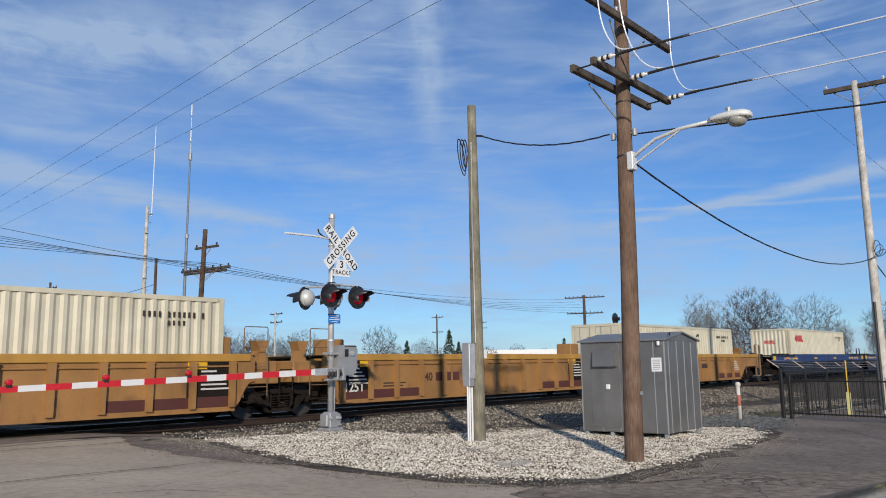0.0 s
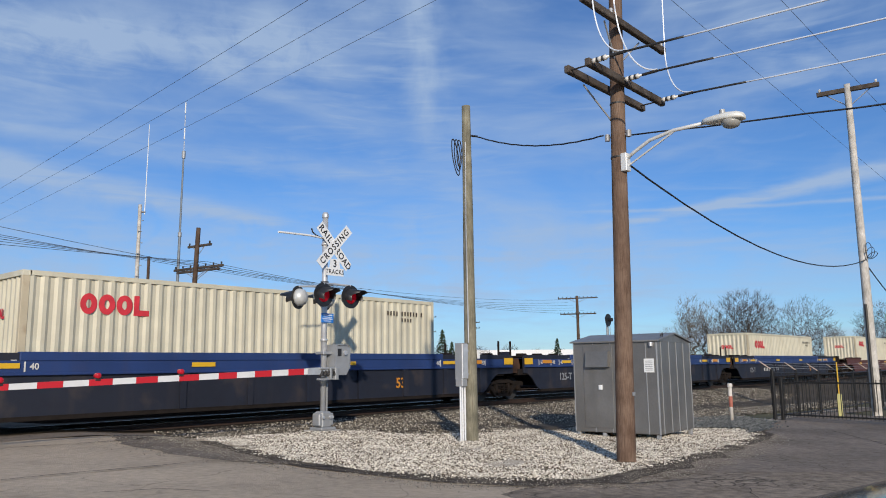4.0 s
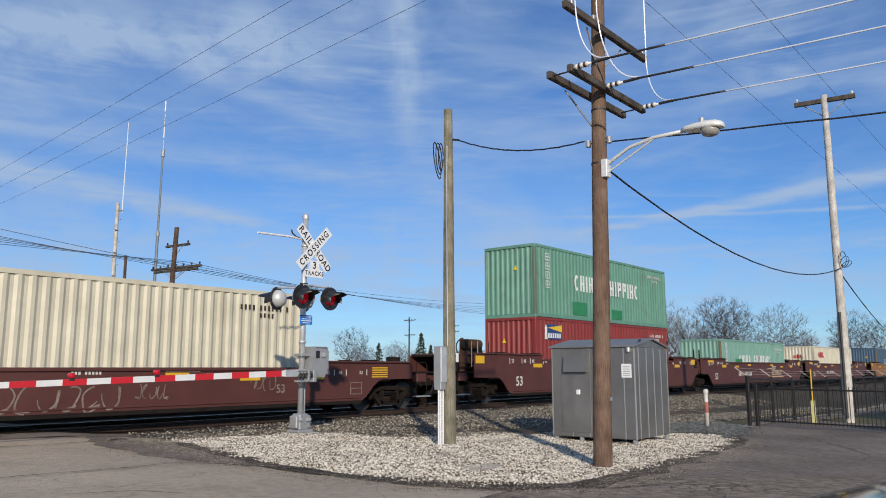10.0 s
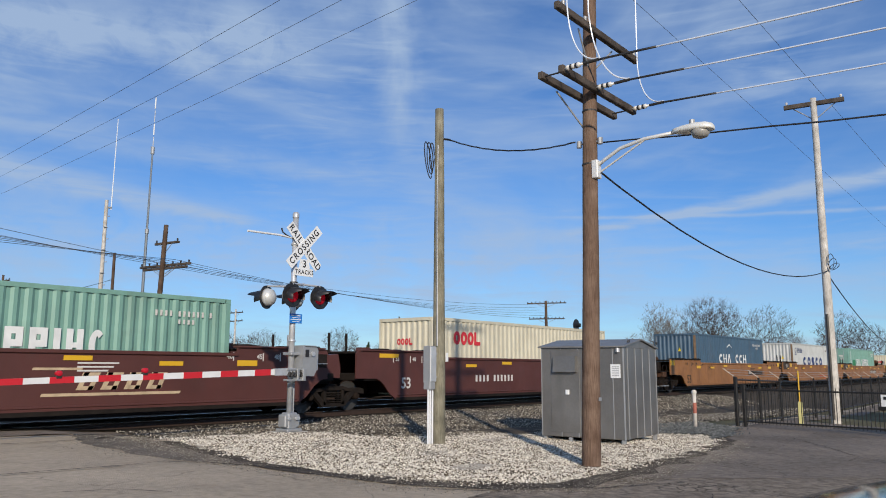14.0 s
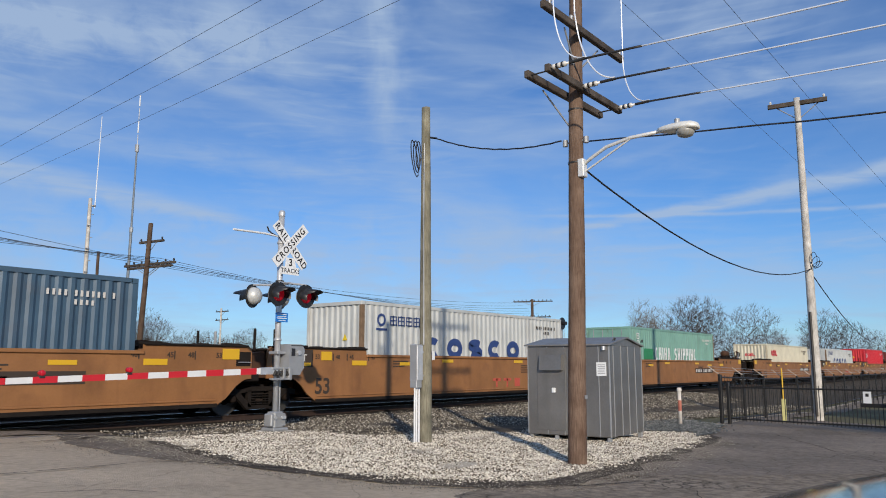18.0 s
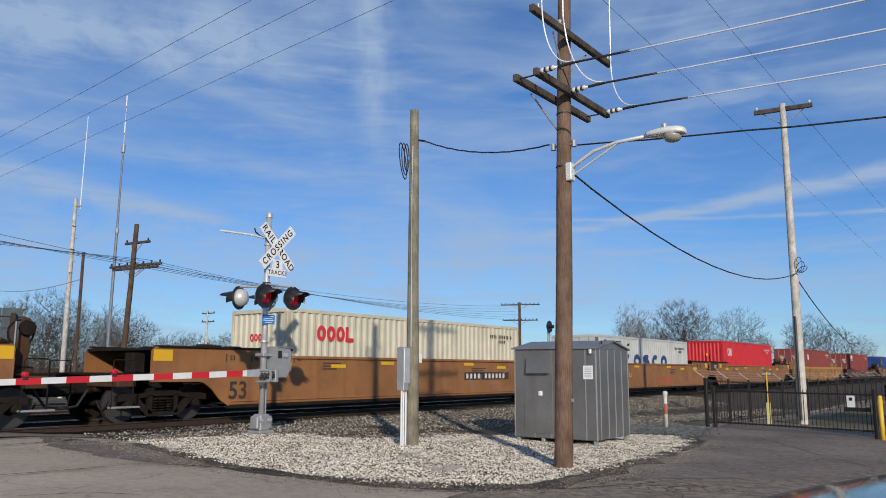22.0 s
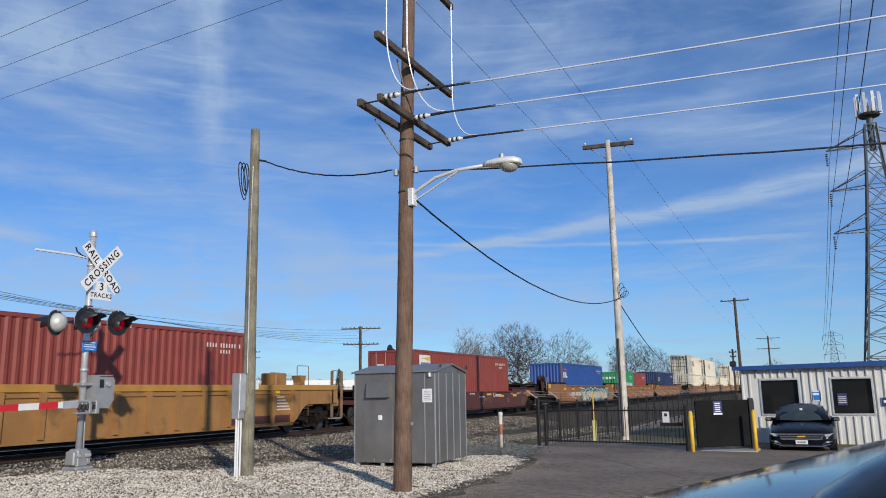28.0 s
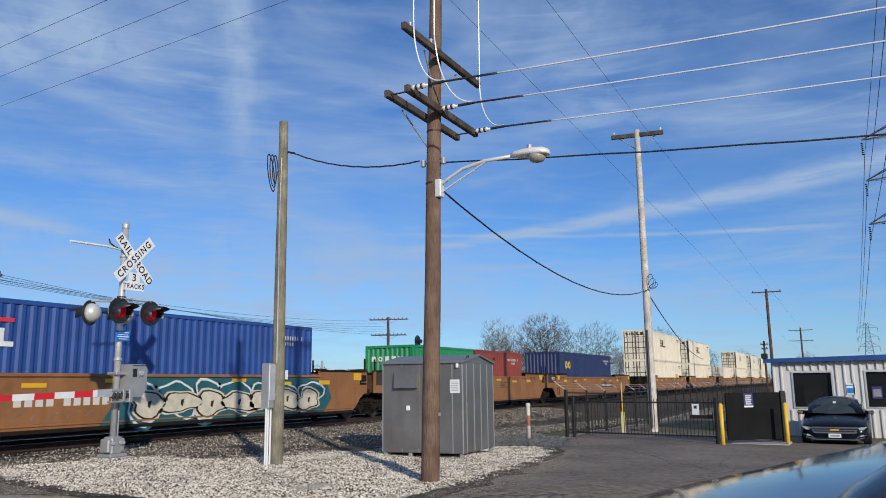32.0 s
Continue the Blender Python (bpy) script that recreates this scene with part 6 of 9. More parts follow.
def well_car(centre, hp, style, ends, label, name="well_car", marks=(), top=1.57):
    """One unit of a container well wagon. ends: J shares a bogie with its neighbour, C ends in a coupler, T in a coupler with brake gear. Heights are above the rail."""
    body, chord = {"gold": (GOLD_CAR, GOLD_CHORD), "tan": (TAN_CAR, TAN_CAR), "brown": (BROWN_CAR, BROWN_CAR), "blue": (BLUE_CAR, BLUE_BAND)}[style]
    c = thing(name, pose(0, 0, 0), label, "rail wagon", "wagons of the train")
    rolling.append((c, centre, TRACK_Y, RAIL_Z))
    zb, zt, w, e = 0.31, top, 1.5, hp - 1.6
    hi = zt + (0.17 if style in ("tan", "brown") else 0.0)
    ribbed = style == "gold"
    inner = hp - 3.6
    reach = {}
    for k, kind in ((-1, ends[0]), (1, ends[1])):
        reach[k] = hp + ((-1.05 if kind == "J" else 1.15) if ribbed else ((0.1 if k > 0 else -0.55) if style == "blue" and kind == "J" else (-0.6 if k > 0 else 0.1) if kind == "J" else 0.6))

    def outline(k):
        """Foot, slope over the bogie, end and top step of one end, from the foot upwards."""
        s = 0.45 if reach[k] < e + 0.9 else 0.85
        pts = [(e, zb), (e + 0.3 * s, 0.46), (e + 0.62 * s, 0.74), (e + 0.85 * s, 0.87), (e + s, 0.92), (reach[k], 0.93), (reach[k], hi - 0.1), (reach[k] - 0.1, hi), (inner, hi), (inner, zt)]
        return [(k * a, b) for a, b in pts]
    for sy in (-1, 1):
        y0, y1 = sorted((sy * w, sy * (w - 0.05)))

        def band(out, back):
            return min(sy * (w + out), sy * (w - back)), max(sy * (w + out), sy * (w - back))
        part("side_wall", Shape().prism(outline(1) + outline(-1)[::-1], y0, y1), body, c)
        part("bottom_sill", Shape().box(-e, e, *band(0.02, 0.12), zb - 0.05, zb + 0.04), GRIME if style != "gold" else body, c)
        a, b = (-reach[-1] + 0.15, reach[1] - 0.15) if ribbed else (-inner, inner)
        part("top_chord", Shape().cbox(a, b, *band(0.05, 0.14), zt - (0.16 if ribbed or style == "blue" else 0.06), zt + 0.02, 0.012), chord, c)
        if style in ("tan", "brown"):
            part("lower_flange", Shape().cbox(-e + 0.05, e - 0.05, *band(0.025, 0.01), zb + 0.1, zb + 0.14, 0.008), body, c)
            for k in (-1, 1):
                a, b = sorted((k * inner, k * (reach[k] - 0.14)))
                part("end_chord", Shape().cbox(a, b, *band(0.06, 0.2), hi - 0.02, hi + 0.03, 0.01), GRIME if style == "tan" else body, c)
                for q in (inner + 0.25, hp - 1.1):
                    part("lock_seat", Shape().cbox(k * q - 0.24, k * q + 0.24, *band(-0.04, 0.3), hi + 0.02, hi + 0.07, 0.01), GRIME, c)
        if style == "blue":
            part("band_shadow_ledge", Shape().cbox(-reach[-1] + 0.05, reach[1] - 0.05, *band(0.07, 0.05), zt - 0.44, zt - 0.39, 0.01), chord, c)
            part("upper_band", Shape().box(-reach[-1] + 0.05, reach[1] - 0.05, *band(0.03, 0.02), zt - 0.4, zt - 0.15), chord, c)
        if ribbed or style == "blue":
            n = round(2 * e / (1.05 if ribbed else 1.9))
            for k in range(0 if ribbed else 3, n + 1):
                x = -e + 0.1 + (2 * e - 0.2) * k / n
                rt = zt - (0.16 if ribbed else 0.44)
                part("rib", Shape().prism([(-0.07 + x, zb + 0.04), (0.07 + x, zb + 0.04), (0.085 + x, rt), (-0.085 + x, rt)], *band(0.09 if ribbed else 0.05, 0)), body, c)
    if ribbed:
        part("hand_pipe", Shape().tube((-e, -w - 0.03, zt - 0.27), (e, -w - 0.03, zt - 0.27), 0.02, None, 6), body, c)
    for k in range(9):
        x = -e + 0.4 + (2 * e - 0.8) * k / 8
        part("floor_beam", Shape().box(x - 0.15, x + 0.15, -w + 0.05, w - 0.05, zb - 0.02, zb + 0.02), GRIME, c)
    for k, kind in ((-1, ends[0]), (1, ends[1])):
        def span(a, b):
            return min(k * a, k * b), max(k * a, k * b)
        part("end_platform", Shape().cbox(*span(hp - 0.3, e + 0.35), -w + 0.06, w - 0.06, 0.86, 1.08, 0.02), body if ribbed else GRIME, c)
        part("bulkhead", Shape().cbox(*span(inner + 0.15, inner + 0.27), -w + 0.06, w - 0.06, zb + 0.1, hi - 0.1, 0.02), body, c)
        if ribbed:
            part("end_plate", Shape().box(*span(hp - 0.46, hp - 0.38), -w + 0.05, w - 0.05, 0.9, zt - 0.4), body, c)
            part("corner_guide", Shape().prism([(k * (hp - 0.62) - 0.16, 1.08), (k * (hp - 0.62) + 0.16, 1.08), (k * (hp - 0.62) + 0.09, 1.68), (k * (hp - 0.62) + 0.2, 1.93), (k * (hp - 0.62) - 0.2, 1.93), (k * (hp - 0.62) - 0.09, 1.68)], -1.2, -0.85), body, c, "upright gold deck guide")
            part("deck_box", Shape().cbox(*span(hp - 0.25, hp - 1.35), -1.3, 1.3, 1.06, 1.42, 0.03), body, c)
            part("deck_cabinet", Shape().cbox(*span(hp - 1.5, hp - 2.1), -1.15, -0.5, 1.5, 2.0, 0.03), body, c)
            part("deck_ledge", Shape().cbox(*span(hp - 1.0, hp - 2.9), -1.42, 1.42, 1.5, 1.56, 0.01), GRIME, c)
            handrail(c, k * (hp - 1.0) - 0.34, -1.46, 0.55, 2.25, 0.68, 3, POST_BROWN)
            part("deck_step", Shape().cbox(k * (hp - 1.0) - 0.3, k * (hp - 1.0) + 0.3, -1.5, -1.32, 0.42, 0.46, 0.008), GRIME, c)
            xs = span(hp - 2.85, hp - 1.6)
            part("black_panel", Shape().box(*xs, -w - 0.012, -w + 0.002, zb + 0.3, zt - 0.16), GOLD_CAR if kind == "C" else GRIME, c, "black painted end panel" if kind == "J" else "")
            part("maroon_panel", Shape().box(xs[0] - 1.9 * (k > 0), xs[1] + 1.9 * (k < 0), -w - 0.01, -w + 0.003, zb + 0.06, zb + 0.3), BROWN_CAR, c, "maroon painted strip")
            for q in range(5):
                bar_on(c, xs[0] + 0.35, zb + 0.46 + q * 0.1, 0.75 - 0.09 * q, 0.04, DULL_WHITE, "print_line", -w - 0.012)
        else:
            steel = RUST_END if style == "tan" else body
            part("deck_plate", Shape().cbox(*span(inner + 0.2, reach[k]), -1.4, 1.4, hi - 0.09, hi - 0.03, 0.01), GRIME, c, "grimy end deck plate")
            for q in (inner + 0.6, hp - 1.9, hp - 0.9):
                part("deck_lock", Shape().cbox(k * q - 0.16, k * q + 0.16, -1.3, -1.02, hi - 0.04, hi + 0.06, 0.02), GRIME, c)
            part("deck_casting", Shape().prism([(k * (hp - 2.4) - 0.2, hi - 0.04), (k * (hp - 2.4) + 0.2, hi - 0.04), (k * (hp - 2.4) + 0.08, hi + 0.16), (k * (hp - 2.4) - 0.16, hi + 0.16)], 0.5, 0.9), steel, c)
            if kind == "J" and k > 0 and style != "blue":
                part("side_recess", Shape().box(hp - 1.08, hp - 0.64, -w - 0.006, -w + 0.002, hi - 0.5, hi - 0.14), GRIME, c, "dark recessed end pocket")
                part("side_grip", Shape().path([(hp - 1.05, -w - 0.05, hi - 0.4), (hp - 0.66, -w - 0.05, hi - 0.4)], 0.012, 6), GALV_DULL, c)
        if kind != "J":
            out = 0.55 if ribbed else 0.0
            part("coupler", Shape().cbox(*span(hp - 0.6, hp + 2.05), -0.14, 0.14, 0.66, 0.92, 0.03).cbox(*span(hp + 1.75, hp + 2.15), -0.22, 0.2, 0.6, 0.98, 0.05), GRIME, c, "knuckle coupler")
            part("end_sill", Shape().cbox(*span(hp + 0.9, hp + 1.35), -1.42, 1.42, 0.82, 1.08, 0.02), body if ribbed else steel_of(style), c)
            part("draft_beam", Shape().cbox(*span(hp - 0.5, hp + 1.3), -0.4, 0.4, 0.7, 1.1, 0.03), GRIME if not ribbed else body, c)
            part("end_walkway", Shape().cbox(*span(hp + 0.5, hp + 1.5), -1.38, 1.38, 1.08, 1.13, 0.01), GRIME, c)
            for yy in (-1.46, 1.4):
                handrail(c, k * (hp + 1.15) - 0.34, yy, 0.36, 2.12 if ribbed else 1.42, 0.68 if ribbed else 0.5, 0, POST_BROWN if ribbed else GRIME)
                part("sill_step", Shape().cbox(k * (hp + 1.15) - 0.34, k * (hp + 1.15) + 0.34, yy - 0.02, yy + 0.16, 0.36, 0.4, 0.006), GALV_DULL, c, "worn bright foot step")
            part("brake_box", Shape().cbox(k * (hp + 0.55 + out) - 0.16, k * (hp + 0.55 + out) + 0.16, -0.9, -0.55, 1.13, 1.6, 0.02), RUST_BOX if ribbed else GRIME, c)
            part("air_hose", Shape().path([(k * (hp + 1.5), -0.45, 0.75), (k * (hp + 1.75), -0.5, 0.4), (k * (hp + 2.1), -0.45, 0.34)], 0.03, 6), BLACK_CABLE, c)
            part("hose_loop", Shape().path([(k * (hp + 1.3), -1.0 + 0.5 * q / 8, 0.5 - 0.2 * math.sin(q / 8 * math.pi)) for q in range(9)], 0.022, 6), BLACK_CABLE, c)
            if ribbed:
                for q in (0.83, 1.47):
                    part("end_post", Shape().cbox(k * (hp + q) - 0.05, k * (hp + q) + 0.05, -1.5, -1.42, 0.4, 2.1, 0.01), POST_BROWN, c, "rusty brown end post")
            if kind == "T":
                part("brake_wheel", Shape().path([(k * (hp + 0.85 + out) + 0.26 * math.cos(q / 8 * math.pi), -1.1, 1.95 + 0.26 * math.sin(q / 8 * math.pi)) for q in range(17)], 0.022, 6).tube((k * (hp + 0.85 + out), -1.1, 1.1), (k * (hp + 0.85 + out), -1.1, 1.98), 0.03), GRIME, c, "hand-brake wheel on its stand")
            if kind == "T":
                part("air_tank", Shape().turn([(-0.5, 0.05), (-0.47, 0.14), (-0.4, 0.18), (0.4, 0.18), (0.47, 0.14), (0.5, 0.05)], (k * (hp - 0.2), -0.75, hi + 0.34), "x", 18), RUST_END, c, "round-ended air tank on the end deck", True)
                part("tank_cradle", Shape().box(*span(hp - 0.55, hp - 0.48), -0.95, -0.55, hi - 0.4, hi + 0.22).box(*span(hp + 0.08, hp + 0.15), -0.95, -0.55, hi - 0.4, hi + 0.22), GRIME, c)
                part("brake_cylinder", Shape().turn([(-0.34, 0.04), (-0.3, 0.13), (0.18, 0.13), (0.2, 0.17), (0.24, 0.17), (0.26, 0.05), (0.6, 0.03)], (k * (hp - 0.1), -1.2, hi - 0.16), "x", 14), steel_of(style), c, "brake cylinder and push rod", True)
                part("control_valve", Shape().cbox(*span(hp + 0.3, hp + 0.62), -1.22, -0.95, hi - 0.34, hi - 0.02, 0.03).cbox(*span(hp + 0.36, hp + 0.52), -1.28, -1.2, hi - 0.26, hi - 0.1, 0.02).turn([(hi - 0.03, 0.09), (hi + 0.06, 0.09), (hi + 0.1, 0.04)], (k * (hp + 0.46), -1.08, 0), "z", 10), steel_of(style), c, "brake control valve")
                part("brake_bracket", Shape().prism([(k * (hp + 0.72), hi - 0.6), (k * (hp + 1.0), hi - 0.6), (k * (hp + 0.98), hi + 0.5), (k * (hp + 0.84), hi + 0.54), (k * (hp + 0.78), hi + 0.2)], -1.2, -1.14), RUST_END, c, "gusset plate carrying the brake gear")
                part("gear_housing", Shape().turn([(-1.36, 0.05), (-1.34, 0.15), (-1.24, 0.17), (-1.21, 0.12)], (k * (hp + 0.9), 0, hi + 0.3), "y", 14), GRIME, c)
                part("deck_pipe", Shape().path([(k * (hp - 1.3), -1.3, hi - 0.04), (k * (hp - 0.4), -1.32, hi + 0.03), (k * (hp + 0.2), -1.3, hi - 0.1), (k * (hp + 0.55), -1.25, hi - 0.45), (k * (hp + 1.1), -1.2, hi - 0.5)], 0.022, 6), GRIME, c)
                part("deck_pipe", Shape().path([(k * (hp + 0.46), -1.08, hi + 0.02), (k * (hp + 0.4), -1.0, hi + 0.2), (k * (hp + 0.2), -0.8, hi + 0.3)], 0.018, 6), GRIME, c)
                for q in (-0.35, 0.28, 0.62):
                    part("grab_stanchion", Shape().tube((k * (hp + q), -1.38, hi - 0.45), (k * (hp + q), -1.38, hi + 0.42), 0.016, None, 6), GALV_DULL if q > 0 else GRIME, c)
            truck(c, k * hp)
        elif k > 0:
            truck(c, k * hp)
            part("articulation", Shape().cbox(hp - 0.45, hp + 0.45, -0.5, 0.5, 0.72, 1.2, 0.05), GRIME, c, "articulated joint casting")
            if not ribbed:
                j = hp + (0.7 if style == "blue" else 0.0)
                part("joint_block", Shape().prism([(j - 0.62, 0.95), (j - 0.05, 0.95), (j - 0.02, 1.2), (j - 0.12, hi - 0.12), (j - 0.5, hi - 0.16), (j - 0.64, 1.25)], -1.4, 1.4), RUST_END if style != "brown" else body, c, "rounded casting between two wagon units")
                for a, yy, mat in ((-0.3, -1.2, GRIME), (0.32, -1.25, GRIME), (0.12, 1.1, GALV_DULL), (-0.42, 1.15, GRIME)):
                    part("deck_post", Shape().cbox(hp + a - 0.03, hp + a + 0.03, yy - 0.03, yy + 0.03, hi - 0.1, hi + 0.48, 0.008), mat, c)
            else:
                handrail(c, hp - 0.25, -1.4, 0.4, 1.2, 0.4, 2)
        # reflectors
        far = -w - (0.05 if style == "blue" else 0.008)
        q = hp - (2.6 if ribbed else (0.2 if k > 0 else 0.8) if style == "blue" else 1.25) if kind == "J" else hp - (2.6 if ribbed else -0.32)
        if style == "tan" and kind == "J" and k < 0:
            bar_on(c, -(hp - 1.78), hi - 0.33, 0.4, 0.24, REFLECT_YELLOW, "reflector", far)
        elif style == "brown" and kind == "J" and k < 0:
            bar_on(c, -(hp - 0.85), hi - 0.2, 0.85, 0.12, REFLECT_YELLOW, "reflector", far)
        elif top > 1.4:
            bar_on(c, k * q - 0.25, hi - 0.33, 0.5, 0.22 if style == "blue" else 0.26, REFLECT_YELLOW, "reflector", far)
        if not ribbed:
            for q, hh in ((1.98, 0.12), (3.3, 0.1)) if style == "blue" else ((3.3, 0.14), (5.4, 0.1)):
                bar_on(c, k * (hp - q) - 0.3, zt - 0.3, 0.6, hh, REFLECT_ORANGE if style == "blue" and q < 3 else REFLECT_YELLOW, "reflector", far)
            bar_on(c, k * 2.2 - 0.3, zt - 0.2 if style != "blue" else zt - 0.3, 0.6, 0.1, REFLECT_YELLOW, "reflector", far - 0.004)
    for item in marks:
        item(c)
    return c


def steel_of(style):
    return {"tan": RUST_END, "brown": BROWN_CAR, "blue": GRIME, "gold": GOLD_CAR}[style]


def num(text, x, z, size, mat, y=-1.512, width=None):
    return lambda c: text_on(c, text, x, z, size, mat, y, 0, width)


def sbar(x, z, w, h, mat, name="stencil_bar", y=-1.502):
    return lambda c: bar_on(c, x, z, w, h, mat, name, y)


def small_print(x, z, mat, n=3, w=0.9):
    def build(c):
        for k in range(n):
            bar_on(c, x, z - k * 0.08, w * (1 - 0.13 * ((k * 7) % 3)), 0.035, mat, "print_line", -1.502)
    return build


def scrawl(x, z, w, h, mat, seed, n=5, r=0.025):
    """A sprayed line drawing on the side: a row of looping, letter-sized strokes."""
    def build(c):
        rng = random.Random(seed)
        r1 = r * 0.62
        for k in range(n):
            cw = w / n
            turn, a = rng.choice((-1, 1)), rng.uniform(0, 6.28)
            knots = []
            for j in range(8):
                a += turn * rng.uniform(0.8, 1.7) * (-1 if j == 5 else 1)
                g = rng.uniform(0.75, 1.1)
                knots.append(Vector((x + cw * (k + 0.5 + 0.5 * g * math.cos(a) + 0.12 * math.sin(a)), z + h * (0.5 + 0.5 * g * math.sin(a)))))
            pts = []
            for j in range(1, len(knots) - 2):
                p0, p1, p2, p3 = knots[j - 1:j + 3]
                for i in range(8):
                    t = i / 8
                    pts.append(0.5 * (2 * p1 + (p2 - p0) * t + (2 * p0 - 5 * p1 + 4 * p2 - p3) * t * t + (3 * p1 - p0 - 3 * p2 + p3) * t ** 3))
            s = Shape()
            v = []
            for i, p in enumerate(pts):
                d = pts[min(i + 1, len(pts) - 1)] - pts[max(i - 1, 0)]
                d = Vector((-d.y, d.x)).normalized() * r1 * (0.6 + 0.5 * math.sin(3.1 * i / len(pts)))
                y = -1.503 - 0.0012 * k - 0.00025 * i
                v += [(p.x + d.x, y, p.y + d.y), (p.x - d.x, y, p.y - d.y)]
            s.add(v, [(2 * i, 2 * i + 1, 2 * i + 3, 2 * i + 2) for i in range(len(pts) - 1)])
            part("spray_line", s, mat, c, "sprayed graffiti line")
    return build


def bubble(x, z, w, h, fill, line, seed, n=5, face=-1.5):
    """A row of fat sprayed letters-like blobs with dark outlines."""
    def build(c):
        rng = random.Random(seed)
        for k in range(n):
            cx, cz = x + w * (k + 0.5) / n, z + h * (0.5 + 0.06 * rng.uniform(-1, 1))
            for grow, mat, lift in ((1.14, fill, 0.002), (1.0, line, 0.004), (0.88, fill, 0.006)):
                s = Shape()
                m = 22
                ring = []
                ph = rng.random() * 6 if grow > 1.1 else ph
                for j in range(m):
                    a = 2 * math.pi * j / m
                    rr = 1 + 0.2 * math.sin(2 * a + ph) + 0.15 * math.sin(3 * a + 1.7 * ph) + 0.09 * math.sin(5 * a + 2 * ph)
                    ring.append((cx + grow * rr * w / n * 0.58 * math.cos(a), face - lift, cz + grow * rr * h * 0.5 * math.sin(a)))
                s.add(ring, [tuple(range(m))])
                part("spray_blob", s, mat, c, "sprayed graffiti letter")
            s = Shape()
            s.add([(cx - 0.03, face - 0.008, cz - 0.1 * h), (cx + 0.05, face - 0.008, cz - 0.18 * h), (cx + 0.1, face - 0.008, cz + 0.15 * h), (cx - 0.02, face - 0.008, cz + 0.1 * h)], [(0, 1, 2, 3)])
            part("spray_line", s, line, c)
    return build


def length_marks(hp, mat, y=-1.512, z=1.5):
    """Loading marks at both ends: a number and a tick for each container length."""
    out = []
    for text, d in (("53", 1.62), ("48", 2.4), ("45", 2.95), ("40", 3.85)):
        for k in (-1, 1):
            out.append(num(text, k * (hp - d) + 0.02, z, 0.17, mat, y))
            out.append(sbar(k * (hp - d) - k * 0.02 - (0.19 if k < 0 else -0.14), z - 0.1, 0.03, 0.2, mat, "stencil_bar", y + 0.01))
    return out


def tan_marks(n125, extra=()):
    hp = 9.75
    return [num("53", -7.9, 0.68, 0.6, STENCIL_DARK), small_print(2.4, 1.25, STENCIL_DARK, 4), small_print(-(hp - 4.8), 1.38, STENCIL_DARK, 3, 0.7)] + ([sbar(-9.7, 1.22, 1.42, 0.47, STENCIL_DARK, "load_panel"), num("125 T", -8.84, 1.46, 0.27, DULL_WHITE, -1.52), sbar(-8.72, 1.25, 0.36, 0.09, REFLECT_YELLOW, "reflector", -1.51)] if n125 else []) + length_marks(hp, STENCIL_DARK) + list(extra)


NUMBER_BARS = [sbar(1.95, 0.87, 2.9, 0.27, STENCIL_DARK, "number_panel")] + [sbar(2.05 + 0.24 * k + (0.22 if k > 3 else 0), 0.92, 0.12, 0.17, DULL_WHITE, y=-1.51) for k in range(10)]
RED_BARS = [sbar(0.5, 0.72, 0.5, 0.09, RED_PAINT), sbar(0.7, 0.5, 0.09, 0.3, RED_PAINT), sbar(1.2, 0.72, 0.5, 0.09, RED_PAINT), sbar(1.4, 0.5, 0.09, 0.3, RED_PAINT), sbar(1.95, 0.5, 0.35, 0.31, RED_PAINT)]
gold_label = "golden-yellow ribbed well wagon unit"
g_marks = [num("40", -2.72, 0.9, 0.34, STENCIL_DARK), small_print(-4.6, 0.75, STENCIL_DARK, 2, 0.9), sbar(-2.4, 0.78, 0.3, 0.26, BROWN_CAR), sbar(-2.0, 0.78, 0.3, 0.26, BROWN_CAR), sbar(-1.6, 0.78, 0.3, 0.26, BROWN_CAR)]
well_car(4.1, 7.85, "gold", "JJ", gold_label + ", laden", marks=g_marks)
well_car(19.8, 7.85, "gold", "JJ", gold_label + ", empty", marks=g_marks + [num("125T", -5.7, 0.68, 0.36, DULL_WHITE, -1.516), *[sbar(-1.2 + 0.11 * k, 1.45, 0.06, 0.075, STENCIL_DARK, y=-1.556) for k in range(10)]])
well_car(35.5, 7.85, "gold", "JC", gold_label + ", laden", marks=g_marks + [num("125T", -5.7, 0.68, 0.36, DULL_WHITE, -1.516), sbar(0.2, 0.9, 1.9, 0.22, STENCIL_DARK)])
blue_label = "dark blue well wagon unit with lighter blue chord"
b_bars = [sbar(-4.6 + 0.26 * k + (0.6 if k > 3 else 0), 0.7, 0.09, 0.19, DULL_WHITE if k < 4 else GALV_DULL) for k in range(8)]
b_marks = [num("53", 4.3, 0.73, 0.4, REFLECT_ORANGE)] + [small_print(-5.0, 1.38, DULL_WHITE, 2, 1.6), small_print(-6.3, 1.4, DULL_WHITE, 1, 0.1)] + length_marks(9.75, DULL_WHITE, -1.545, 1.3)
b125 = [num("125-T", -6.5, 0.76, 0.36, GALV_DULL)]
well_car(57.1, 9.75, "blue", "CJ", blue_label, marks=b_marks)
well_car(76.8, 9.75, "blue", "JJ", blue_label + ", empty", marks=b_marks + b125)
well_car(96.5, 9.75, "blue", "JC", blue_label, marks=b_marks + b_bars + b125)
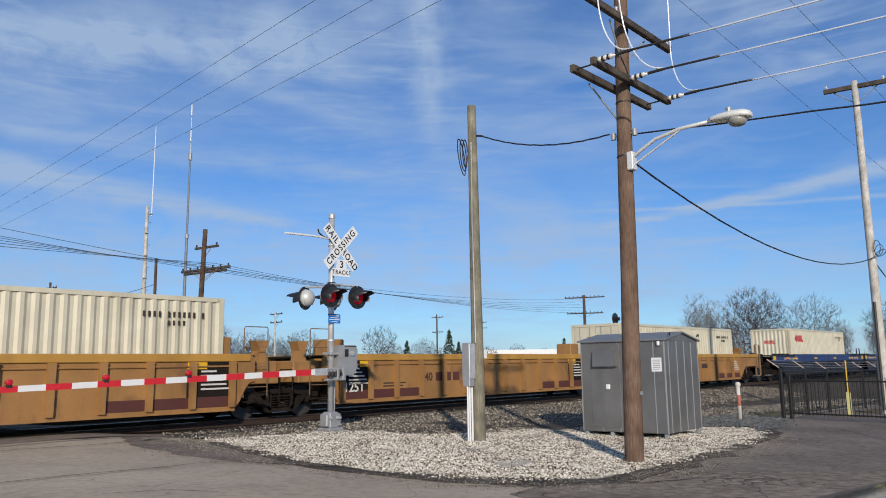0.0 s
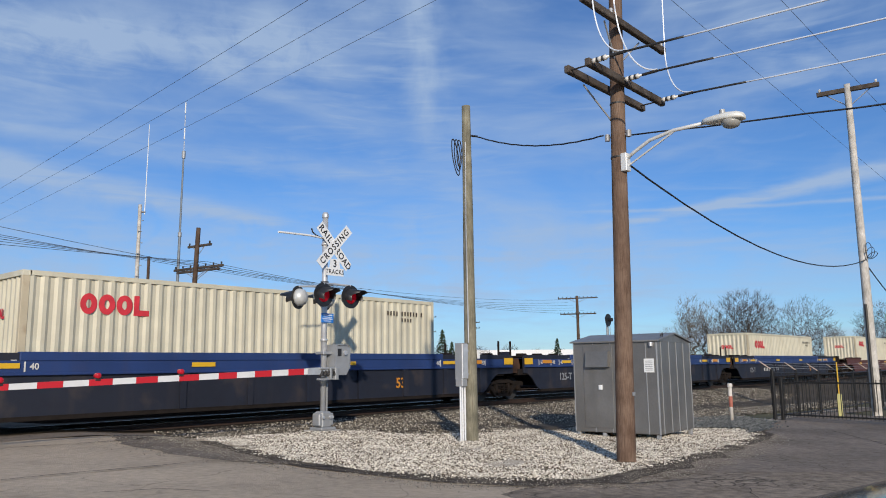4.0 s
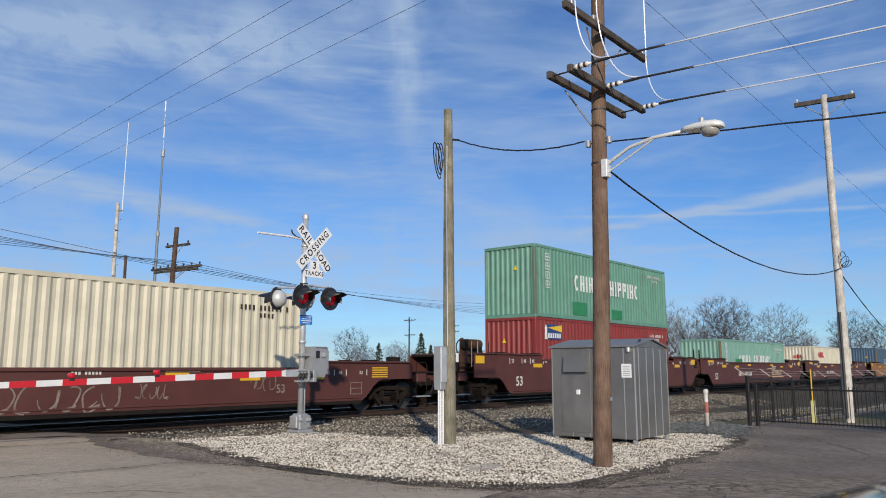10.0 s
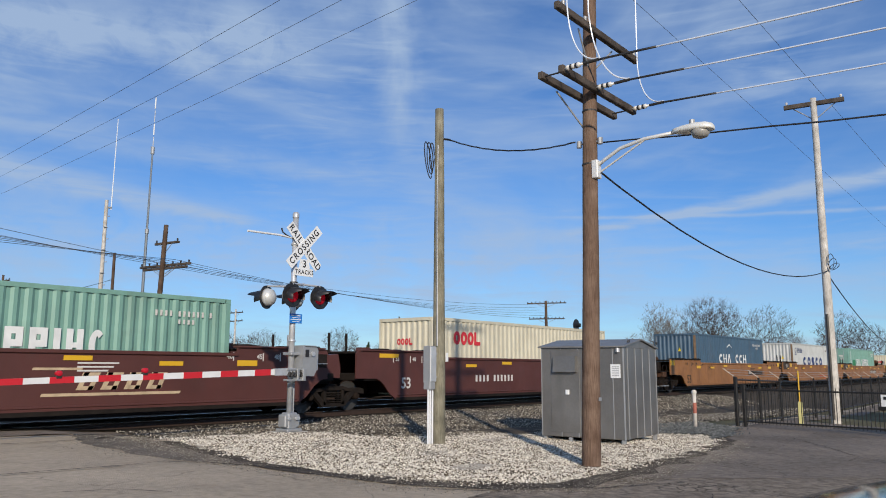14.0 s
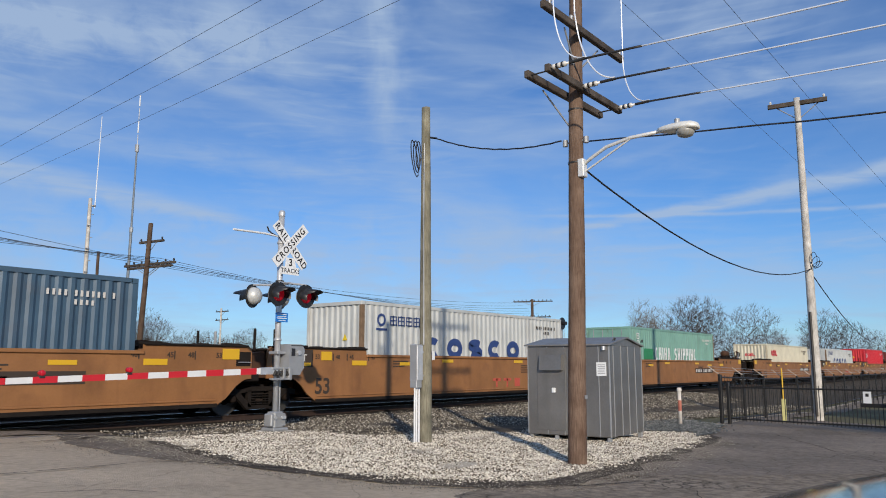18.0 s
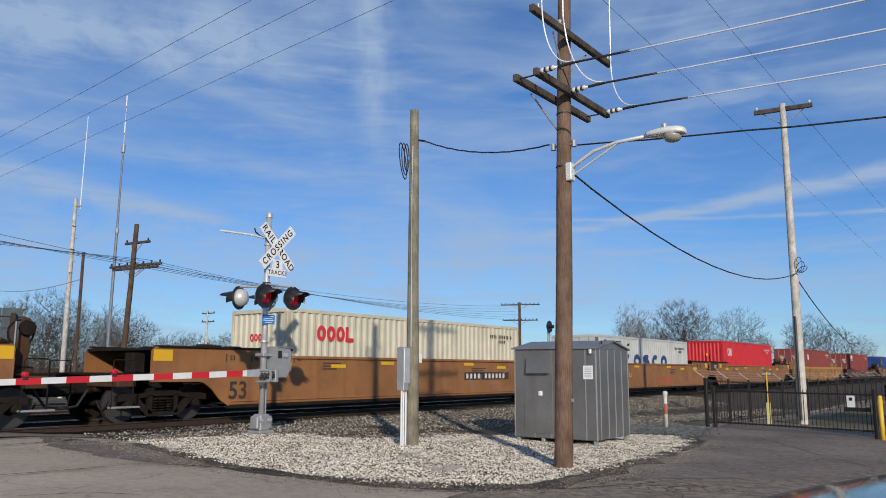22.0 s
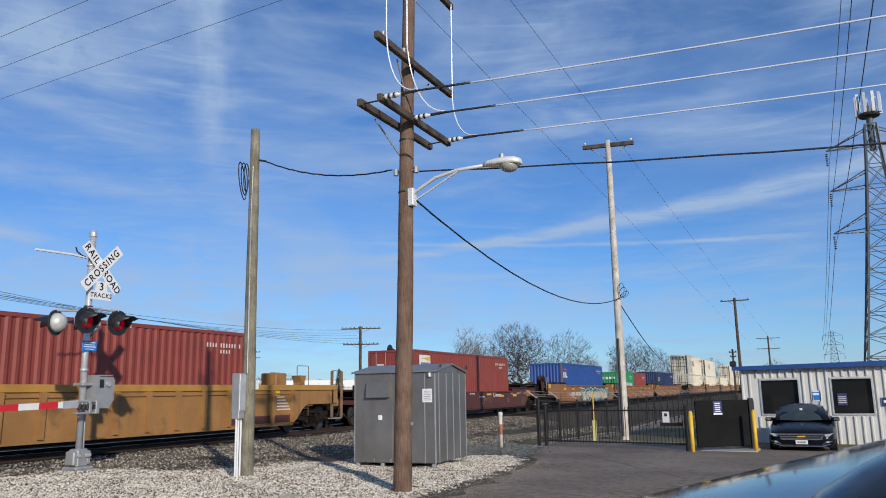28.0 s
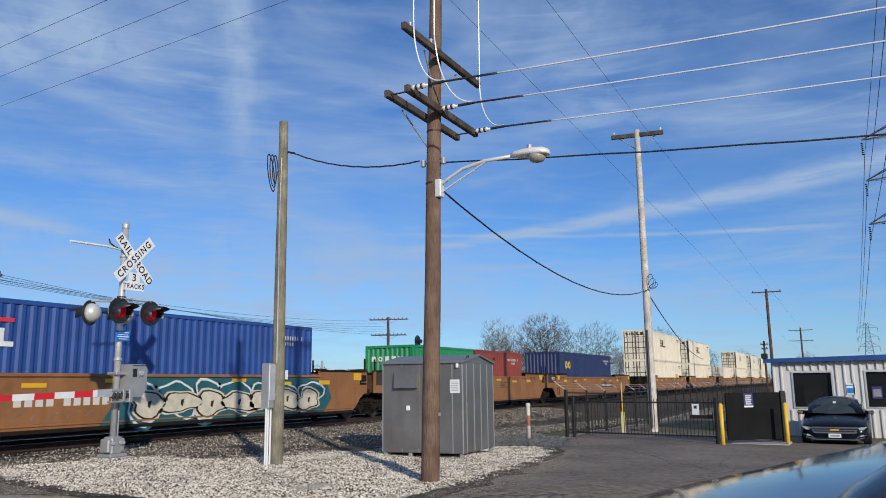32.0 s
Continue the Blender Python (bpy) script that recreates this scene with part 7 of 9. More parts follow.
def low_marks(number_at):
    """Worn stencils of the low-sided wagons: number bars, load lines, length ticks and a striped yellow end panel."""
    out = [sbar(number_at + 0.075 * k + (0.06 if k > 2 else 0), 1.12, 0.045, 0.09, DULL_WHITE) for k in range(8)]
    out += [sbar(0.9, 0.95, 0.7, 0.05, DULL_WHITE, "print_line"), small_print(1.9, 1.16, GRAF_DULL, 2, 0.9), num("53", 5.15, 0.72, 0.3, GRAF_DULL)]
    for text, x in (("40", 5.75), ("45", 6.75), ("48", 7.2), ("53", 8.0)):
        out += [num(text, x, 1.12, 0.13, DULL_WHITE), sbar(x + 0.22, 1.05, 0.025, 0.16, DULL_WHITE)]
    out += [sbar(8.45, 0.98 + 0.065 * k, 0.65, 0.035, REFLECT_YELLOW, "reflector_strip") for k in range(5)]
    out += [sbar(7.6, 0.52, 0.45, 0.02, GRAF_DULL), sbar(7.6, 0.84, 0.45, 0.02, GRAF_DULL), sbar(7.6, 0.54, 0.02, 0.3, GRAF_DULL), sbar(8.03, 0.54, 0.02, 0.3, GRAF_DULL), sbar(7.62, 0.68, 0.41, 0.02, GRAF_DULL)]
    return out


def round_mark(x, z, r):
    """A painted ring with a line of bars after it."""
    def build(c):
        part("ring_mark", Shape().path([(x + r * math.cos(q / 10 * math.pi), -1.508, z + r * math.sin(q / 10 * math.pi)) for q in range(21)], 0.016, 5), DULL_WHITE, c)
        for q in range(7):
            bar_on(c, x + r + 0.08 + 0.13 * q, z - 0.1, 0.09, 0.11, DULL_WHITE, "stencil_bar", -1.502)
        bar_on(c, x + r + 0.08, z - 0.15, 0.92, 0.02, DULL_WHITE, "stencil_bar", -1.502)
    return build


brown_label = "red-brown well wagon with weathered sides"
well_car(120.5, 9.6, "brown", "CC", brown_label + " and scribbles", marks=low_marks(-0.2) + [scrawl(-1.7, 0.36, 2.6, 0.58, GRAF_DULL, 3, 6, 0.032), scrawl(1.2, 0.55, 0.85, 0.36, GRAF_DULL, 14, 5, 0.018), scrawl(4.2, 0.7, 0.8, 0.4, GRAF_DULL, 15, 4, 0.02)], top=1.25)
BROWN_MARKS = [sbar(-4.1 + 0.22 * k + (0.2 if k > 3 else 0), 0.78, 0.1, 0.22, DULL_WHITE) for k in range(10)] + [small_print(2.2, 1.3, DULL_WHITE, 3), num("53", -7.7, 0.76, 0.46, DULL_WHITE)] + length_marks(9.75, DULL_WHITE)
def slant_bar(x, z, w, h, mat):
    return lambda c: part("faded_logo_bar", Shape().prism([(x, z), (x + w, z), (x + w + 0.45 * h, z + h), (x + 0.45 * h, z + h)], -1.506, -1.5), mat, c)


FADED_CREAM = surface("faded_cream_logo_paint", (0.52, 0.40, 0.26), 0.7, 0, 0.25, 4, 40, 0.0)
STRIPE_BARS = [slant_bar(2.2 + 0.52 * k + dx, 0.76, 0.11, 0.36, FADED_CREAM) for k in range(4) for dx in (0.0, 0.24)] + [slant_bar(2.3 + 0.52 * k, 0.76 + dz, 0.26, 0.08, FADED_CREAM) for k in range(4) for dz in (0.0, 0.28)] + [slant_bar(1.5, 0.64, 3.1, 0.06, FADED_CREAM), slant_bar(1.3, 1.17, 1.0, 0.05, FADED_CREAM)]
well_car(144.2, 9.75, "brown", "TJ", brown_label + " and cream graffiti", marks=BROWN_MARKS + [bubble(0.75, 0.42, 3.95, 1.08, GRAF_CREAM, GRAF_BLACK, 5, 5)])
well_car(163.7, 9.75, "brown", "JJ", brown_label, marks=BROWN_MARKS + STRIPE_BARS + [num("125 T", -8.62, 1.44, 0.2, DULL_WHITE)])
well_car(183.8, 9.75, "brown", "JC", brown_label, marks=BROWN_MARKS + STRIPE_BARS)
tan_label = "tan-brown smooth-sided well wagon unit"
well_car(206.8, 9.75, "tan", "CJ", tan_label, marks=tan_marks(False, [NUMBER_BARS[0], NUMBER_BARS[1], NUMBER_BARS[2]]))
well_car(226.3, 9.75, "tan", "JJ", tan_label, marks=tan_marks(True, RED_BARS))
well_car(245.4, 9.75, "tan", "JT", tan_label, marks=tan_marks(True, NUMBER_BARS))
well_car(269.1, 9.75, "tan", "CJ", tan_label + " with scribbles", marks=tan_marks(False, NUMBER_BARS + [scrawl(2.2, 0.5, 5.0, 0.85, GRAF_DULL, 8, 7)]))
well_car(288.4, 9.75, "tan", "JJ", tan_label + " with scribbles", marks=tan_marks(True, RED_BARS + [scrawl(-5.2, 0.9, 2.4, 0.4, GRAF_WHITE, 9, 6, 0.015)]))
well_car(307.5, 9.75, "tan", "JT", tan_label, marks=tan_marks(True, NUMBER_BARS))
well_car(330.3, 9.6, "gold", "CC", gold_label + " with rust stains", marks=[small_print(-4.6, 0.75, STENCIL_DARK, 2, 0.9)])
well_car(353.9, 9.6, "brown", "CC", brown_label, marks=low_marks(-0.4) + [round_mark(3.0, 1.1, 0.13), scrawl(1.15, 0.62, 1.6, 0.3, GRAF_DULL, 12, 4, 0.028), scrawl(-4.15, 0.6, 0.5, 0.5, GRAF_DULL, 13, 3, 0.02), scrawl(-3.5, 0.62, 0.35, 0.26, GRAF_DULL, 16, 3, 0.015), scrawl(-5.2, 0.5, 0.8, 0.5, GRAF_DULL, 17, 2, 0.02)], top=1.25)
pieces = [lambda c: part("spray_field", Shape().prism([(-2.6, 0.32), (6.4, 0.32), (6.9, 0.8), (6.6, 1.35), (5.0, 1.55), (1.0, 1.55), (-1.6, 1.54), (-2.1, 1.0)], -1.506, -1.5), GRAF_TEAL, c, "dark teal sprayed graffiti field"),
          bubble(-1.9, 0.42, 8.1, 1.0, GRAF_TEAL, GRAF_WHITE, 21, 7, -1.507), bubble(-1.7, 0.5, 7.8, 0.62, GRAF_CREAM, GRAF_BLACK, 27, 7, -1.515), scrawl(-4.8, 0.45, 2.2, 0.3, GRAF_DULL, 22, 5, 0.012)]
well_car(377.2, 9.75, "tan", "TJ", tan_label + " with large teal graffiti", marks=[num("53", -7.6, 0.76, 0.48, STENCIL_DARK)] + [sbar(-4.8 + 0.26 * k + (0.18 if k > 3 else 0), 0.85, 0.18, 0.26, DULL_WHITE) for k in range(10)] + pieces)
well_car(396.7, 9.75, "tan", "JJ", tan_label + " with graffiti", marks=tan_marks(True, [scrawl(-2.5, 0.5, 5.5, 0.8, GRAF_DULL, 31, 7, 0.03)]))
well_car(416.2, 9.75, "tan", "JC", tan_label, marks=tan_marks(True, NUMBER_BARS))
for k, cx in enumerate((443.9, 465.5, 489.6, 511.1, 535.1, 556.6)):
    well_car(cx, 9.75, "tan", "CC" if k % 2 else "CJ", tan_label, marks=NUMBER_BARS)


# ---- fence, gate and bin enclosure ----
SIDING = surface("white_ribbed_siding", (0.63, 0.625, 0.60), 0.5, 0.1, 0.06, 1.5, 30, 0.03, streak=0.1)
BLUE_TRIM = surface("blue_roof_trim", (0.015, 0.06, 0.22), 0.45, 0, 0.12, 3, 40, 0.03)
WINDOW_DARK = plain("dark_tinted_window", (0.012, 0.013, 0.014), 0.06)
FRAME_ALU = surface("aluminium_window_frame", (0.62, 0.62, 0.60), 0.4, 0.6, 0.1)
CAR_PAINT = surface("near_black_car_paint", (0.005, 0.006, 0.010), 0.22, 0.0, 0.2, 2, 60, 0.0)
CAR_PAINT.node_tree.nodes["Principled BSDF"].inputs["Specular IOR Level"].default_value = 0.22
ROOF_PAINT = surface("glossy_dark_roof_paint", (0.010, 0.012, 0.016), 0.04, 0.0, 0.05, 2, 30, 0.0)
CHROME = plain("chrome", (0.75, 0.75, 0.76), 0.1, 1.0)
TYRE = surface("tyre_rubber", (0.02, 0.02, 0.021), 0.85, 0, 0.2, 10, 60, 0.1)
HEADLAMP = plain("clear_headlamp", (0.55, 0.57, 0.6), 0.08, 0.3)
GLASS_DARK = plain("dark_car_glass", (0.035, 0.045, 0.045), 0.05)
LILAC_SIGN = plain("violet_sign_sheet", (0.03, 0.035, 0.13), 0.5)

RED_FADED = surface("peeling_red_paint", (0.42, 0.15, 0.11), 0.8, 0, 0.3, 12, 60, 0.1, stain=1.0, stain_col=(0.55, 0.5, 0.44))
BIN_BLACK = surface("matt_black_sheet", (0.012, 0.012, 0.012), 0.9, 0, 0.3, 2, 30, 0.05)
FENCE_A, FENCE_B = Vector((23.35, 7.55)), Vector((22.45, 3.2))


def front_fence():
    d = FENCE_B - FENCE_A
    n, z0 = 42, -0.33
    ang = math.degrees(math.atan2(d.y, d.x))
    f = thing("picket_gate", pose(FENCE_A.x, FENCE_A.y, z0, 0, 0, ang), "low black metal picket gate across the drive", "fence")
    L = d.length
    for z in (0.16, 1.07):
        part("rail", Shape().cbox(0, L, -0.02, 0.02, z, z + 0.045, 0.005), FENCE_BLACK, f)
    for x, h, r in ((-0.24, 1.46, 0.04), (0.0, 1.24, 0.045), (L, 1.24, 0.045)):
        part("post", Shape().cbox(x - r, x + r, -r, r, -0.3, h, 0.008), FENCE_BLACK, f)
    one = Shape().cbox(-0.009, 0.009, -0.009, 0.009, 0.12, 1.19, 0.003).mesh("picket", FENCE_BLACK)
    for k in range(1, n):
        p = new("picket", one)
        p.parent = f
        p.matrix_basis = pose(L * k / n, 0, 0)
    nt = part("notice", Shape().box(L - 0.66, L - 0.46, -0.035, -0.028, 0.76, 1.06), SIGN_WHITE, f, "white notice with dark symbol")
    part("notice_symbol", Shape().box(L - 0.6, L - 0.52, -0.038, -0.0351, 0.93, 1.01), SIGN_BLACK, nt)
    part("lock_box", Shape().cbox(L - 0.75, L - 0.1, -0.03, 0.03, 0.66, 0.76, 0.01), FENCE_BLACK, f)


front_fence()


def barbed_fence():
    """Tall dark boundary fence with slanted barbed-wire arms, running along the railway."""
    y0, y1, x0, x1 = 7.85, 8.9, 23.5, 112.0
    f = thing("boundary_fence", pose(0, 0, 0), "tall dark boundary fence with slanted barbed-wire arms", "fence")

    def place(x):
        y = y0 + (y1 - y0) * (x - x0) / (x1 - x0)
        return y, max(lot(x, y), -0.45)
    pick, wires = Shape(), Shape()
    x = x0
    while x < x1:
        y, z = place(x)
        pick.box(x - 0.005, x + 0.005, y - 0.005, y + 0.005, z, z + 1.42)
        x += 0.26 if x < 60 else 0.3
    tagged(part("picket_run", pick, FENCE_BLACK, f), "", "", "", "stuff")
    x, k = x0, 0
    arms = []
    while x < x1:
        y, z = place(x)
        part("post", Shape().cbox(x - 0.03, x + 0.03, y - 0.03, y + 0.03, z - 0.2, z + 1.46, 0.006), FENCE_BLACK, f)
        part("barb_arm", Shape().tube((x, y, z + 1.45), (x - 0.1, y + 0.3, z + 1.7), 0.02, 0.015, 6), ARM_RUST, f, "rusty slanted arm")
        arms.append((x, y, z))
        x += 2.4
    for h, o in ((1.51, 0.08), (1.59, 0.18), (1.68, 0.28)):
        wires.path([(a - 0.1 * o / 0.3, b + o, c + h) for a, b, c in arms], 0.006, 4)
    tagged(part("barbed_wire", wires, GALV_DULL, f), "", "", "", "stuff")
    for h in (0.12, 1.36):
        part("rail", Shape().path([(a, b, c + h) for a, b, c in arms], 0.025, 5), FENCE_BLACK, f)
    return f


barbed_fence()


def marker_post(x, y, z):
    s = thing("pipeline_marker", pose(x, y, z), "pale yellow marker post with a thin rod", "marker")
    part("post", Shape().cbox(-0.06, 0.06, -0.06, 0.06, -0.1, 0.75, 0.015), PALE_YELLOW, s)
    part("rod", Shape().tube((0, 0, 0.7), (0.0, 0.0, 1.72), 0.02, None, 8), YELLOW_PAINT, s)


marker_post(26.2, 6.75, -0.4)


def rail_post(x, y, z):
    s = thing("boundary_post", pose(x, y, z), "white pipe post with faded red paint", "post")
    part("pipe", Shape().tube((0, 0, -0.15), (0, 0, 0.82), 0.05, None, 14), RUSTY_PIPE, s, "", True)
    part("cap", Shape().turn([(0.8, 0.07), (0.86, 0.07), (0.9, 0.05)], (0, 0, 0), "z", 14), RUSTY_PIPE, s)
    part("red_band", Shape().tube((0, 0, 0.26), (0, 0, 0.55), 0.0515, None, 14, False), RED_FADED, s, "faded red band", True)


rail_post(21.3, 8.25, -0.12)


def screen_wall():
    a, b = Vector((22.75, 2.98)), Vector((23.95, 1.5))
    d = b - a
    s = thing("bin_enclosure", pose(a.x, a.y, -0.36, 0, 0, math.degrees(math.atan2(d.y, d.x))), "black metal bin enclosure with a blue notice", "enclosure")
    L = d.length
    part("front_panel", Shape().cbox(0, L * 0.88, -0.03, 0.03, 0.1, 1.38, 0.01), BIN_BLACK, s, "flat black front panel")
    part("side_panel", Shape().cbox(L * 0.88, L, 0.0, 1.6, 0.05, 1.36, 0.01), FENCE_BLACK, s)
    part("hinge_post", Shape().cbox(L * 0.89, L * 0.97, -0.06, 0.02, 0.0, 1.42, 0.01), FENCE_BLACK, s)
    nt = part("notice", Shape().box(0.55, 0.83, -0.04, -0.031, 0.98, 1.36), LILAC_SIGN, s, "dark blue notice with white lines")
    for k in range(5):
        part("print_line", Shape().box(0.6, 0.78 - 0.02 * (k % 2), -0.043, -0.0401, 1.06 + k * 0.055, 1.085 + k * 0.055), SIGN_WHITE, nt)
    part("notice_foot", Shape().box(0.55, 0.83, -0.043, -0.0401, 0.98, 1.025), SIGN_WHITE, nt)


screen_wall()
tagged(new("concrete_pad", Shape().cbox(22.85, 24.2, 1.45, 2.95, -0.42, -0.345, 0.02).moved(pose(0, 0, 0)).mesh("concrete_pad", CONCRETE)), "pale concrete pad under the bin enclosure", "pad", "", "structure")


def bollard(x, y, z):
    s = thing("bollard", pose(x, y, z), "yellow painted steel bollard", "bollard", "bollards by the enclosure")
    part("pipe", Shape().tube((0, 0, -0.2), (0, 0, 1.06), 0.055, None, 16), YELLOW_PAINT, s, "", True)
    part("cap", Shape().turn([(1.05, 0.055), (1.09, 0.045), (1.11, 0.015)], (0, 0, 0), "z", 16), YELLOW_PAINT, s)
    return s


b0 = bollard(22.15, 3.03, -0.35)
copy_thing(b0, pose(23.25, 1.5, -0.36))


# ---- low office ----
def office():
    ya, yb, z0, z1 = 2.05, -9.0, -0.52, 1.96
    s = thing("office_building", pose(29.51, 0, -0.1), "low white ribbed-metal office with blue roof trim", "building")
    holes = [(1.46, 0.36, 0.5, 1.57), (-0.62, -1.72, 0.5, 1.57), (-4.2, -5.3, 0.5, 1.57)]
    edges = [ya]
    for a, b, lo, hi in holes:
        edges += [a, b]
    edges.append(yb)
    for k in range(0, len(edges), 2):
        part("front_wall", Shape().box(0, 0.15, edges[k + 1], edges[k], z0, z1), SIDING, s, "white ribbed siding")
    for a, b, lo, hi in holes:
        part("front_wall", Shape().box(0, 0.15, b, a, z0, lo), SIDING, s, "white ribbed siding")
        part("front_wall", Shape().box(0, 0.15, b, a, hi, z1), SIDING, s, "white ribbed siding")
    part("side_wall", Shape().box(0.15, 6.0, ya - 0.15, ya, z0, z1), SIDING, s)
    part("side_wall", Shape().box(0.15, 6.0, yb, yb + 0.15, z0, z1), SIDING, s)
    part("back_wall", Shape().box(5.85, 6.0, yb + 0.15, ya - 0.15, z0, z1), SIDING, s)
    y = ya - 0.02
    while y > yb:
        open_at = [h for h in holes if h[1] - 0.12 < y < h[0] + 0.12]
        for lo, hi in ([(z0, open_at[0][2] - 0.09), (open_at[0][3] + 0.09, z1)] if open_at else [(z0, z1)]):
            part("siding_rib", Shape().prism([(y - 0.045, -0.001), (y + 0.045, -0.001), (y + 0.02, -0.05), (y - 0.02, -0.05)], lo, hi, "z").moved(Matrix(((0, 1, 0, 0), (1, 0, 0, 0), (0, 0, 1, 0), (0, 0, 0, 1)))), SIDING, s)
        y -= 0.2285
    part("roof", Shape().prism([(yb - 0.2, z1 + 0.18), (ya + 0.25, z1 + 0.0), (ya + 0.25, z1 + 0.06), (yb - 0.2, z1 + 0.24)], -0.25, 6.2, "x"), BLUE_TRIM, s, "blue metal roof edge")
    part("fascia", Shape().prism([(yb - 0.2, z1 + 0.04), (ya + 0.25, z1 - 0.05), (ya + 0.25, z1 + 0.08), (yb - 0.2, z1 + 0.25)], -0.27, -0.25, "x"), BLUE_TRIM, s, "blue fascia board")
    for a, b, lo, hi in holes:
        w = part("window", Shape().box(0.09, 0.1, b, a, lo, hi), WINDOW_DARK, s, "dark tinted window pane")
        for q in ((b - 0.05, a + 0.05, lo - 0.05, lo), (b - 0.05, a + 0.05, hi, hi + 0.05), (b - 0.05, b, lo, hi), (a, a + 0.05, lo, hi)):
            part("window_frame", Shape().box(-0.035, 0.09, *q), FRAME_ALU, w)
    sg = part("access_sign", Shape().box(-0.05, -0.034, -0.28, -0.02, 0.88, 1.22), SIGN_WHITE, s, "pale sign with a blue square")
    part("sign_square", Shape().box(-0.054, -0.0501, -0.24, -0.06, 0.92, 1.08), BLUE_SIGN, sg)
    part("sign_top", Shape().box(-0.054, -0.0501, -0.26, -0.04, 1.15, 1.18), BLUE_SIGN, sg)
    pn = part("window_notice", Shape().box(0.07, 0.088, -1.02, -0.74, 0.75, 1.12), LILAC_SIGN, s, "dark notice in the window")
    for k in range(4):
        part("print_line", Shape().box(0.066, 0.0699, -0.99, -0.77, 0.82 + k * 0.06, 0.845 + k * 0.06), DULL_WHITE, pn)
    p2 = part("wall_notice", Shape().box(-0.05, -0.034, -2.3, -1.95, 0.72, 0.98), LILAC_SIGN, s)
    part("print_line", Shape().box(-0.054, -0.0501, -2.25, -2.0, 0.82, 0.9), SIGN_WHITE, p2)
    part("roof_camera", Shape().cbox(-0.3, -0.12, ya + 0.1, ya + 0.3, z1 + 0.08, z1 + 0.26, 0.03), SIGNAL_BLACK, s)
    return s


office().scale = (1.073, 1.073, 1.073)


def sedan(x, y, z, turn):
    """A parked dark sedan; local -x is its nose."""
    s = thing("parked_sedan", pose(x, y, z, 0, 0, turn), "near-black sedan parked nose out before the office", "car")
    w = 0.92

    def loft(rings):
        sh = Shape()
        n = len(rings[0])
        for r in rings:
            sh.v += r
        for i in range(len(rings) - 1):
            for k in range(n - 1):
                sh.f.append((i * n + k, i * n + k + 1, (i + 1) * n + k + 1, (i + 1) * n + k))
        sh.f += [tuple(range(n)), tuple(range(len(rings) * n - 1, (len(rings) - 1) * n - 1, -1))]
        return sh

    def ring(xx, hw, zlo, zbelt, ztop, crown):
        return [(xx, -hw * 0.9, zlo), (xx, -hw, zlo + 0.15), (xx, -hw, zbelt), (xx, -hw * 0.9, ztop), (xx, -hw * 0.5, ztop + crown), (xx, 0, ztop + crown * 1.3), (xx, hw * 0.5, ztop + crown), (xx, hw * 0.9, ztop), (xx, hw, zbelt), (xx, hw, zlo + 0.15), (xx, hw * 0.9, zlo)]
    body = [ring(0.0, 0.6, 0.24, 0.4, 0.5, 0.02), ring(0.06, 0.75, 0.18, 0.47, 0.59, 0.03), ring(0.22, 0.84, 0.16, 0.53, 0.655, 0.05), ring(0.6, 0.89, 0.16, 0.6, 0.74, 0.06), ring(1.35, w, 0.16, 0.7, 0.86, 0.05), ring(2.2, w, 0.16, 0.78, 0.93, 0.03), ring(3.9, w, 0.2, 0.82, 0.96, 0.02), ring(4.8, 0.88, 0.25, 0.8, 0.96, 0.02), ring(5.05, 0.8, 0.35, 0.65, 0.86, 0.01)]
    part("body", loft(body), CAR_PAINT, s, "near-black painted body", True)
    cab = [ring(1.25, 0.82, 0.8, 0.86, 0.88, 0.01), ring(1.65, 0.75, 0.8, 1.02, 1.14, 0.05), ring(2.1, 0.68, 0.8, 1.14, 1.31, 0.09), ring(2.8, 0.68, 0.8, 1.16, 1.35, 0.09), ring(3.5, 0.64, 0.8, 1.14, 1.3, 0.07), ring(4.4, 0.76, 0.8, 0.9, 0.95, 0.01)]
    part("cabin", loft(cab), CAR_PAINT, s, "", True)
    ws = Shape()
    for a, hw, zz, crown in ((1.24, 0.72, 0.905, 0.03), (1.45, 0.67, 1.05, 0.045), (1.64, 0.62, 1.16, 0.055), (1.86, 0.575, 1.27, 0.065), (2.02, 0.545, 1.345, 0.07)):
        ws.v += [(a + 0.1 * (q / 4) ** 2 - 0.015, hw * q / 4, zz + crown * (1 - (q / 4) ** 2)) for q in range(-4, 5)]
    ws.f += [(9 * r + q, 9 * r + q + 1, 9 * r + q + 10, 9 * r + q + 9) for r in range(4) for q in range(8)]
    part("windscreen", ws, GLASS_DARK, s, "dark curved windscreen", True)
    part("mirror_tag", Shape().cbox(1.69, 1.72, -0.04, 0.04, 1.25, 1.31, 0.005), SIGN_WHITE, s)
    gr = part("grille", Shape().prism([(-0.5, 0.42), (0.5, 0.42), (0.58, 0.565), (-0.58, 0.565)], -0.012, 0.05, "x"), SIGNAL_BLACK, s, "black grille with chrome bars")
    for zz in (0.43, 0.49, 0.555):
        part("chrome_bar", Shape().cbox(-0.03, 0.0, -0.56, 0.56, zz - 0.014, zz + 0.014, 0.004), CHROME, gr)
    part("grille_surround", Shape().path([(-0.03, -0.5, 0.41), (-0.03, 0.5, 0.41), (-0.02, 0.6, 0.575), (-0.02, -0.6, 0.575), (-0.03, -0.5, 0.41)], 0.016, 6), CHROME, gr)
    part("badge", Shape().cbox(-0.045, -0.03, -0.11, 0.11, 0.48, 0.52, 0.005), YELLOW_PAINT, gr, "small gold badge")
